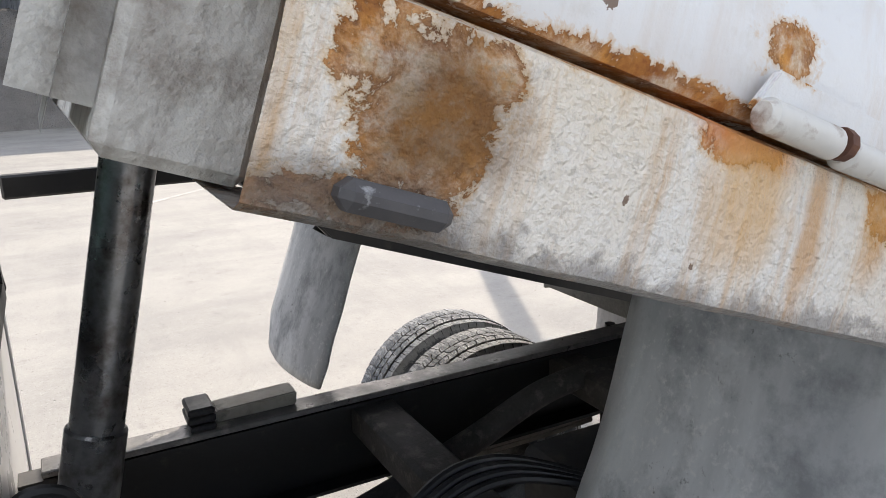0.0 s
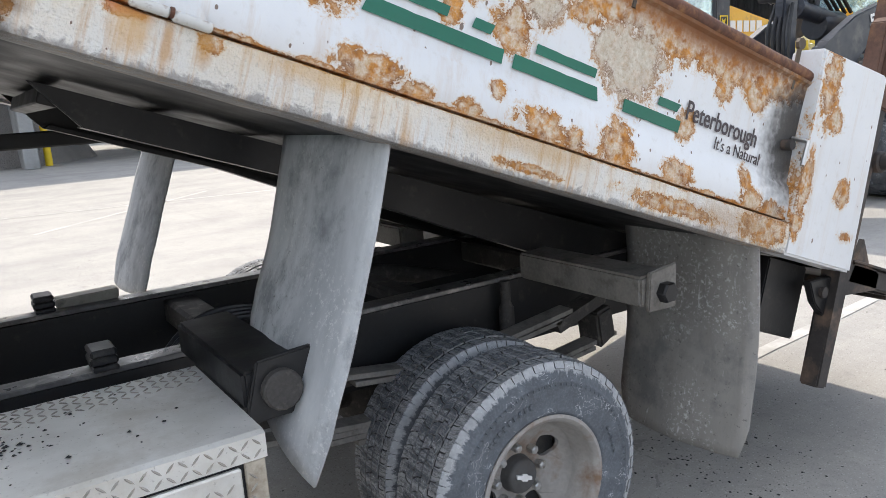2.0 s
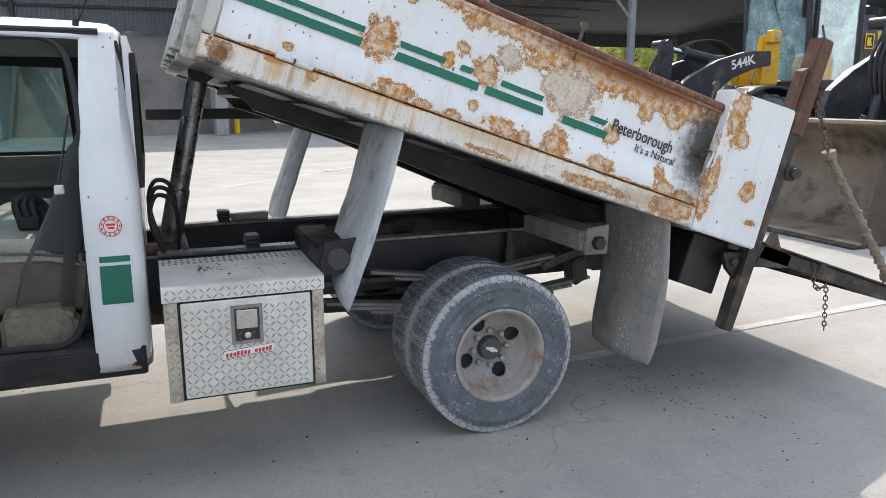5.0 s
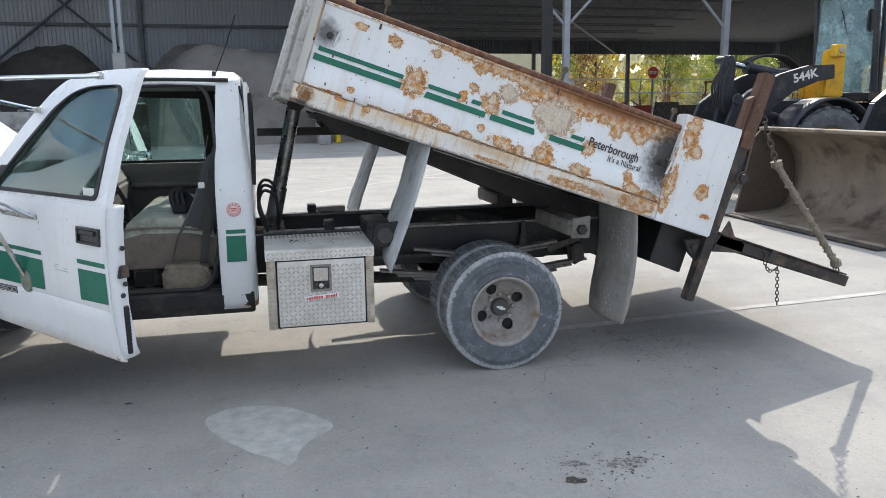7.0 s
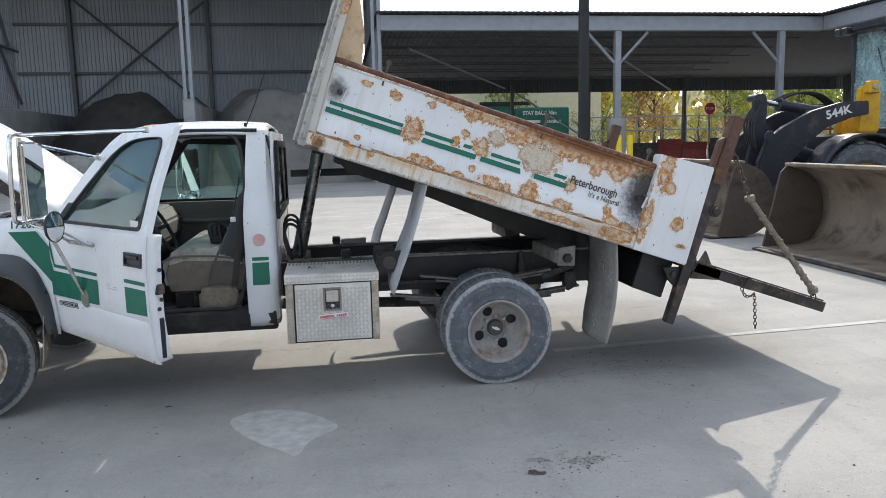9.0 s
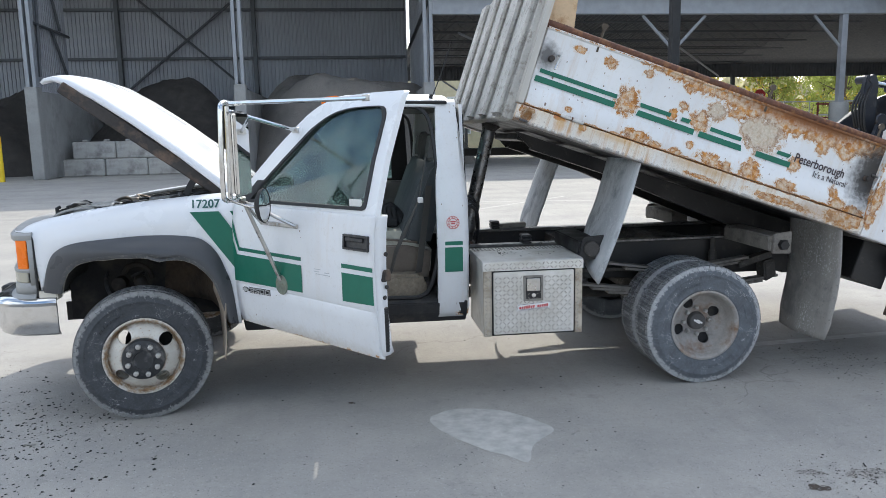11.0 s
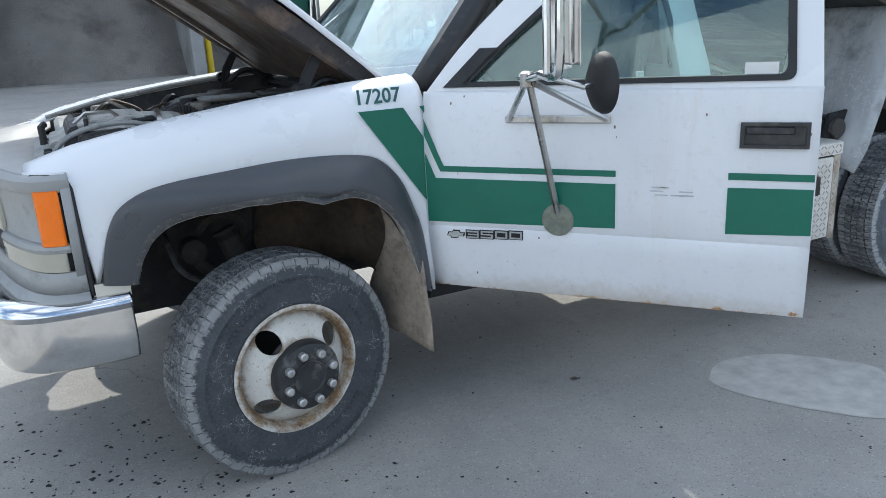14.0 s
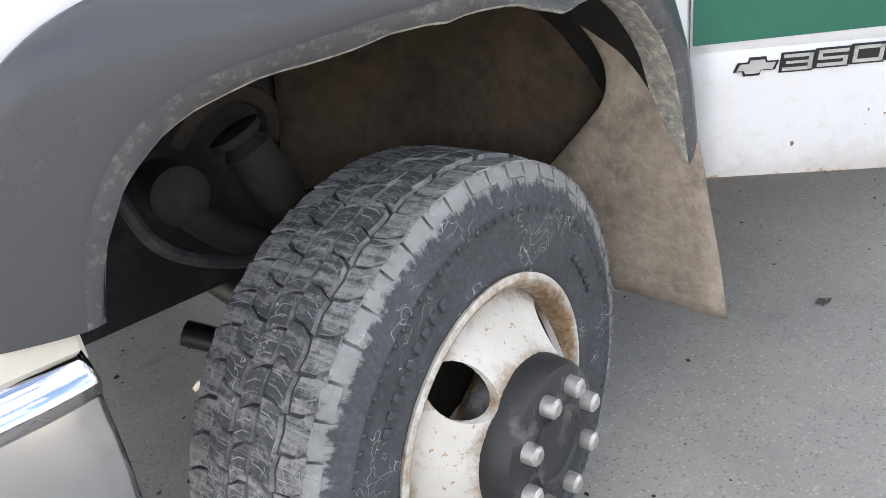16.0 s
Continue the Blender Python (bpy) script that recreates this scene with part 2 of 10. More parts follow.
def rusty_paint(name, blobs, paint=(0.74, 0.745, 0.75), streaks=0.6, edges=(), chips=0.5, heavy_runs=False):
    """White enamel with rust that breaks through at the given places (x, z, half-width, half-height, boost, bareness), runs down and peels."""
    k = Mat(name, 0.38)
    sep = k.node("ShaderNodeSeparateXYZ")
    k.link(k.tc, sep.inputs[0])
    X, Z = sep.outputs["X"], sep.outputs["Z"]
    n_big, n_mid, n_fine = k.noise(7.0, 8, 0.65), k.noise(30.0, 10, 0.72, distort=0.6), k.noise(170.0, 5, 0.7)
    wob = k.math("ADD", k.math("MULTIPLY", k.math("SUBTRACT", n_big, 0.5), 1.3), k.math("MULTIPLY", k.math("SUBTRACT", n_mid, 0.5), 2.0))
    mask, bare_at = k.math("ADD", 0.0, -9.0), k.math("ADD", 0.0, -9.0)
    for x, z, rx, rz, boost, is_bare in (tuple(q) + (0.0, 0)[len(q) - 4 :] for q in blobs):
        dx, dz = k.math("DIVIDE", k.math("SUBTRACT", X, x), rx), k.math("DIVIDE", k.math("SUBTRACT", Z, z), rz)
        d = k.math("SUBTRACT", 1.0 + boost, k.math("SQRT", k.math("ADD", k.math("MULTIPLY", dx, dx), k.math("MULTIPLY", dz, dz))))
        mask = k.math("MAXIMUM", mask, d)
        if is_bare:
            bare_at = k.math("MAXIMUM", bare_at, d)
    for axis, at, half, amount in edges:
        # rust gathers along one line of the sheet, such as under a rim
        d = k.math("SUBTRACT", amount, k.math("DIVIDE", k.math("ABSOLUTE", k.math("SUBTRACT", Z if axis == "z" else X, at)), half))
        mask = k.math("MAXIMUM", mask, d)
    m = k.math("ADD", k.math("ADD", mask, wob), k.math("MULTIPLY", k.math("SUBTRACT", n_fine, 0.5), 0.8))
    gone = k.ramp(m, 0.32, 0.35)
    white = k.ramp(k.noise(1.7, 6), 0.3, 0.7, tuple(v * 0.9 for v in paint), tuple(min(1, v * 1.06) for v in paint))
    white = k.mix(k.math("MULTIPLY", k.ramp(k.noise(40.0, 6, 0.7), 0.55, 0.75), 0.3), white, (0.50, 0.46, 0.39))
    # brown runs below the rust
    run = k.ramp(k.noise(1.0, 8, 0.7, k.scaled(26.0, 26.0, 1.4)), 0.5, 0.72)
    run = k.math("MULTIPLY", run, k.ramp(k.noise(2.2, 4), 0.22 if heavy_runs else 0.42, 0.45 if heavy_runs else 0.68))
    if heavy_runs:
        wash = k.ramp(k.noise(1.0, 8, 0.65, k.scaled(5.0, 5.0, 2.5)), 0.34, 0.58)
        high = k.ramp(Z, -0.01, 0.10, (0.25,) * 3, (1.0,) * 3)
        white = k.mix(k.math("MULTIPLY", k.math("MULTIPLY", wash, high), 0.44), white, (0.66, 0.44, 0.16))
        white = k.mix(k.math("MULTIPLY", k.ramp(k.noise(85.0, 7, 0.75), 0.54, 0.64), 0.45), white, (0.36, 0.33, 0.29))
        drip = k.ramp(k.noise(1.0, 9, 0.7, k.scaled(55.0, 55.0, 3.0)), 0.56, 0.66)
        white = k.mix(k.math("MULTIPLY", k.math("MULTIPLY", drip, wash), 0.75), white, (0.50, 0.24, 0.05))
        # grey road film and pitting along the low edge
        low = k.math("ADD", k.ramp(Z, 0.0, 0.045, (0.75,) * 3, (0.0,) * 3), k.math("MULTIPLY", k.math("SUBTRACT", n_mid, 0.5), 1.7))
        white = k.mix(k.math("MULTIPLY", k.ramp(low, 0.42, 0.62), 0.8), white, (0.27, 0.25, 0.235))
    white = k.mix(k.math("MULTIPLY", run, streaks), white, (0.50, 0.27, 0.08))
    # stain round each break in the paint
    halo = k.ramp(m, 0.08, 0.34)
    white = k.mix(k.math("MULTIPLY", halo, 0.6), white, (0.60, 0.36, 0.12))
    # chips of two sizes, the larger ones longer than high
    for scale, size, rare in ((13.0, 0.085, 0.64), (30.0, 0.10, 0.60)):
        v = k.node("ShaderNodeTexVoronoi", Scale=scale)
        k.link(k.scaled(1.0, 1.0, 0.6, (scale, 0, 0)), v.inputs["Vector"])
        d = k.math("ADD", v.outputs["Distance"], k.math("MULTIPLY", k.math("SUBTRACT", n_fine, 0.5), 0.10))
        chip = k.math("MULTIPLY", k.math("LESS_THAN", d, size), k.math("GREATER_THAN", k.noise(3.2 + scale * 0.02, 4), rare - 0.16 * chips))
        white = k.mix(k.math("MULTIPLY", chip, 0.9), white, (0.15, 0.085, 0.05))
    # ochre and brown scale, dark at the torn margin, pale primer inside
    ochre = k.ramp(k.noise(30.0, 10, 0.72), 0.34, 0.66, (0.24, 0.075, 0.016), (0.66, 0.31, 0.075))
    pale = k.ramp(k.noise(75.0, 8, 0.75), 0.34, 0.64, (0.50, 0.36, 0.20), (0.76, 0.71, 0.62))
    inner = k.noise(24.0, 10, 0.72, k.scaled(1, 1, 1, (9, 4, 2)))
    rust = k.mix(k.math("MULTIPLY", k.ramp(inner, 0.42, 0.54), k.ramp(m, 0.4, 0.75, (0.26,) * 3, (0.85,) * 3)), ochre, pale)
    grey = k.ramp(k.noise(90.0, 7, 0.75), 0.36, 0.62, (0.46, 0.40, 0.30), (0.70, 0.66, 0.58))
    rust = k.mix(k.math("MULTIPLY", k.ramp(k.math("ADD", bare_at, k.math("MULTIPLY", k.math("SUBTRACT", n_mid, 0.5), 1.2)), 0.12, 0.3), 0.75), rust, grey)
    pit = k.ramp(k.noise(130.0, 6, 0.75), 0.60, 0.66)
    rust = k.mix(k.math("MULTIPLY", pit, 0.35), rust, (0.10, 0.045, 0.02))
    rim = k.ramp(m, 0.34, 0.58, (0.9,) * 3, (0.0,) * 3)
    rust = k.mix(k.math("MULTIPLY", rim, k.ramp(n_fine, 0.34, 0.5)), rust, k.ramp(n_mid, 0.4, 0.6, (0.13, 0.045, 0.015), (0.46, 0.19, 0.04)))
    k.color(k.mix(gone, white, rust))
    k.rough(k.mix(gone, k.ramp(n_mid, 0.3, 0.7, (0.3,) * 3, (0.5,) * 3), (0.9, 0.9, 0.9)))
    k.bump(k.math("SUBTRACT", k.math("MULTIPLY", n_fine, 0.35), gone), 0.6, 0.003)
    k.bump(n_big, 0.06, 0.02)
    k.bump(k.noise(190.0 if heavy_runs else 70.0, 3, 0.55), 0.75 if heavy_runs else 0.06, 0.006)
    return k.m


def tread_plate():
    """Bright aluminium sheet, hazed with road film that gathers in places; its bars are raised in the mesh."""
    k = Mat("tread_plate", 0.34, 0.8)
    n = k.noise(38.0, 8, 0.7)
    grime = k.ramp(k.math("ADD", k.noise(4.0, 8, 0.65), k.math("MULTIPLY", k.math("SUBTRACT", n, 0.5), 0.35)), 0.44, 0.74)
    c = k.ramp(k.noise(9.0, 6), 0.3, 0.7, (0.64, 0.62, 0.575), (0.78, 0.76, 0.72))
    c = k.mix(k.math("MULTIPLY", grime, 0.6), c, (0.43, 0.375, 0.295))
    c = k.mix(k.math("MULTIPLY", k.ramp(k.noise(110.0, 4), 0.62, 0.72), 0.4), c, (0.22, 0.19, 0.16))
    k.color(c)
    k.rough(k.mix(grime, (0.36,) * 3, (0.62,) * 3))
    k.link(k.math("SUBTRACT", 0.30, k.math("MULTIPLY", grime, 0.25)), k.p.inputs["Metallic"])
    k.bump(n, 0.05, 0.004)
    return k.m


def flap_rubber(name="dusty_mud_flap", low=(0.36, 0.372, 0.385), high=(0.65, 0.662, 0.67), more=0.0):
    """Grey-blue dusty rubber sheet: soft upright smears, pale scuffs in sharp crumbs, dark spatter. The pale bluish
    defaults include reflected sky.
    """
    k = Mat(name, 0.72)
    c = k.ramp(k.noise(2.2, 7, 0.6, k.scaled(1, 1.6, 0.5)), 0.32, 0.68, low, high)
    c = k.mix(k.math("MULTIPLY", k.ramp(k.noise(1.0, 8, 0.65, k.scaled(16, 16, 1.0)), 0.45, 0.7), 0.5), c, tuple(v * 0.85 for v in low))
    scuff = k.math("MULTIPLY", k.ramp(k.noise(70.0, 7, 0.75), 0.54, 0.61), k.ramp(k.noise(3.0, 5), 0.46, 0.58))
    c = k.mix(k.math("MULTIPLY", scuff, 0.8), c, (0.62, 0.62, 0.61))
    # broad dark rubbed patches and a few long pale scrapes
    worn = k.ramp(k.math("ADD", k.noise(3.4, 8, 0.7, k.scaled(1, 1, 1, (2, 9, 4))), k.math("MULTIPLY", k.noise(45.0, 5, 0.7), 0.12)), 0.58, 0.70)
    c = k.mix(k.math("MULTIPLY", worn, 0.6), c, (0.13, 0.135, 0.145))
    scrape = k.math("MULTIPLY", k.ramp(k.noise(1.0, 5, 0.6, k.scaled(60, 60, 4.0)), 0.64, 0.68), k.ramp(k.noise(4.0, 4, vec=k.scaled(1, 1, 1, (7, 1, 3))), 0.50, 0.58))
    c = k.mix(k.math("MULTIPLY", scrape, 0.7), c, (0.64, 0.645, 0.64))
    spat = k.math("MULTIPLY", k.ramp(k.noise(55.0, 6, 0.7), 0.60, 0.66), k.ramp(k.noise(2.0, 4, vec=k.scaled(1, 1, 1, (5, 5, 5))), 0.50 - more, 0.62 - more))
    c = k.mix(k.math("MULTIPLY", spat, 0.75), c, (0.10, 0.095, 0.09))
    k.color(c)
    k.bump(k.noise(90.0, 5), 0.2, 0.003)
    return k.m


def dual_rubber(name, base, pale, band):
    """Tyre rubber: a pale scrubbed, ragged band round the shoulder, thin scratches on the wall."""
    k = Mat(name, 0.78)
    sep = k.node("ShaderNodeSeparateXYZ")
    k.link(k.tc, sep.inputs[0])
    r = k.math("SQRT", k.math("ADD", k.math("POWER", sep.outputs["X"], 2.0), k.math("POWER", sep.outputs["Z"], 2.0)))
    n, f = k.noise(26.0, 9, 0.75), k.noise(95.0, 6, 0.7)
    c = k.ramp(k.noise(9.0, 7, 0.65), 0.3, 0.7, tuple(v * 0.75 for v in base), tuple(v * 1.25 for v in base))
    c = k.mix(k.math("MULTIPLY", k.ramp(n, 0.5, 0.72), 0.45), c, tuple(v * 2.0 for v in base))
    # scrub marks run outwards across the shoulder and end in ragged points
    ray = k.node("ShaderNodeCombineXYZ")
    k.link(k.math("MULTIPLY", k.math("ARCTAN2", sep.outputs["X"], sep.outputs["Z"]), 22.0), ray.inputs[0])
    k.link(k.math("MULTIPLY", r, 16.0), ray.inputs[1])
    spikes = k.noise(1.0, 6, 0.7, ray.outputs[0])
    d = k.math("SUBTRACT", 1.0, k.math("DIVIDE", k.math("ABSOLUTE", k.math("SUBTRACT", r, 0.368)), 0.022))
    d = k.math("ADD", d, k.math("ADD", k.math("MULTIPLY", k.math("SUBTRACT", spikes, 0.5), 2.6), k.math("MULTIPLY", k.math("SUBTRACT", f, 0.5), 1.5)))
    c = k.mix(k.math("MULTIPLY", k.ramp(d, 0.10, 0.55), band), c, k.ramp(n, 0.35, 0.65, tuple(v * 0.7 for v in pale), pale))
    c = k.mix(k.math("MULTIPLY", k.ramp(k.noise(150.0, 5, 0.7), 0.48, 0.66), 0.12 * band), c, pale)
    v = k.node("ShaderNodeTexVoronoi", Scale=11.0)
    v.feature = "DISTANCE_TO_EDGE"
    wv = k.node("ShaderNodeVectorMath")
    wv.operation = "ADD"
    nz = k.node("ShaderNodeTexNoise", Scale=8.0, Detail=3.0)
    k.link(k.tc, nz.inputs["Vector"]), k.link(k.tc, wv.inputs[0]), k.link(nz.outputs["Color"], wv.inputs[1])
    k.link(wv.outputs[0], v.inputs["Vector"])
    scratch = k.math("MULTIPLY", k.math("LESS_THAN", v.outputs["Distance"], 0.013), k.math("GREATER_THAN", k.noise(10.0, 3), 0.55))
    c = k.mix(k.math("MULTIPLY", scratch, 0.8 * band), c, tuple(min(1, q * 1.35) for q in pale))
    k.color(c)
    k.bump(f, 0.3, 0.003)
    return k.m


def glass(name, tint=(0.80, 0.88, 0.85), alpha=0.25, dust=0.12, haze=(0.45, 0.45, 0.42)):
    """Thin tinted pane: partly clear, glossy, with a diffuse film for dust and painted sky sheen."""
    k = Mat(name, 0.03)
    out = k.t.nodes["Material Output"]
    clear = k.node("ShaderNodeBsdfTransparent")
    clear.inputs["Color"].default_value = rgb(*tint)
    gloss = k.node("ShaderNodeBsdfGlossy", Roughness=0.02)
    gloss.inputs["Color"].default_value = rgb(0.9, 0.95, 0.93)
    fres = k.node("ShaderNodeFresnel", IOR=1.5)
    mixed = k.node("ShaderNodeMixShader")
    k.link(k.math("MINIMUM", 1.0, k.math("ADD", k.math("MULTIPLY", fres.outputs[0], 1.0), alpha * 0.25)), mixed.inputs[0])
    k.link(clear.outputs[0], mixed.inputs[1]), k.link(gloss.outputs[0], mixed.inputs[2])
    film = k.node("ShaderNodeBsdfDiffuse")
    film.inputs["Color"].default_value = rgb(*haze)
    dusty = k.node("ShaderNodeMixShader")
    k.link(k.math("MULTIPLY", k.ramp(k.noise(6.0, 8, 0.65), 0.3, 0.75), dust * 2), dusty.inputs[0])
    k.link(mixed.outputs[0], dusty.inputs[1]), k.link(film.outputs[0], dusty.inputs[2])
    k.link(dusty.outputs[0], out.inputs["Surface"])
    return k.m


def rubber(name, base=(0.035, 0.036, 0.037), dust=(0.30, 0.29, 0.27), amount=0.5, scale=5.0):
    k = Mat(name, 0.75)
    d = k.ramp(k.noise(scale, 9, 0.7), 0.62 - 0.3 * amount, 0.95 - 0.3 * amount)
    f = k.noise(90.0, 4)
    c = k.mix(k.math("MULTIPLY", d, 0.8), k.ramp(f, 0.3, 0.7, tuple(v * 0.8 for v in base), tuple(v * 1.3 for v in base)), dust)
    k.color(c)
    k.bump(f, 0.2, 0.002)
    return k.m


def corrugated(name, base, pitch=0.2, along="x"):
    """Ribbed sheet steel: rounded upright ribs, dusty."""
    k = Mat(name, 0.55)
    c = k.ramp(k.noise(0.35, 6), 0.3, 0.7, tuple(v * 0.8 for v in base), tuple(v * 1.15 for v in base))
    c = k.mix(0.3, c, k.ramp(k.noise(1.0, 7, 0.6, k.scaled(3.0, 3.0, 0.15)), 0.4, 0.7, tuple(v * 0.7 for v in base), tuple(v * 1.2 for v in base)))
    k.color(c)
    return k.m


def rusty_rim():
    """Cream wheel paint with rust round the hub, at the rim's edge and in specks."""
    k = Mat("rusty_cream_rim", 0.55)
    sep = k.node("ShaderNodeSeparateXYZ")
    k.link(k.tc, sep.inputs[0])
    r = k.math("SQRT", k.math("ADD", k.math("POWER", sep.outputs["X"], 2.0), k.math("POWER", sep.outputs["Z"], 2.0)))
    n = k.noise(24.0, 8, 0.7)
    hub = k.math("SUBTRACT", 1.0, k.math("DIVIDE", k.math("ABSOLUTE", k.math("SUBTRACT", r, 0.112)), 0.022))
    lip = k.math("SUBTRACT", 1.0, k.math("DIVIDE", k.math("ABSOLUTE", k.math("SUBTRACT", r, 0.205)), 0.030))
    m = k.math("ADD", k.math("MAXIMUM", hub, lip), k.math("MULTIPLY", k.math("SUBTRACT", n, 0.5), 3.2))
    rust = k.ramp(m, 0.15, 1.0)
    paint = k.ramp(k.noise(9.0, 6), 0.3, 0.7, (0.56, 0.535, 0.48), (0.68, 0.66, 0.605))
    speck = k.ramp(k.noise(120.0, 5, 0.7), 0.60, 0.68)
    c = k.mix(speck, paint, (0.34, 0.19, 0.08))
    k.color(k.mix(rust, c, k.ramp(k.noise(50.0, 6, 0.7), 0.35, 0.65, (0.14, 0.07, 0.03), (0.36, 0.25, 0.14))))
    k.bump(n, 0.15, 0.003)
    return k.m


def broken_stain(name, base, low, high, most, scale):
    """A thin mark that lets the concrete through in patches."""
    k = Mat(name, 0.85)
    k.color(k.ramp(k.noise(scale * 1.7, 6), 0.3, 0.7, tuple(v * 0.8 for v in base), tuple(v * 1.15 for v in base)))
    k.link(k.math("MULTIPLY", k.ramp(k.noise(scale, 8, 0.7), low, high), most), k.p.inputs["Alpha"])
    return k.m


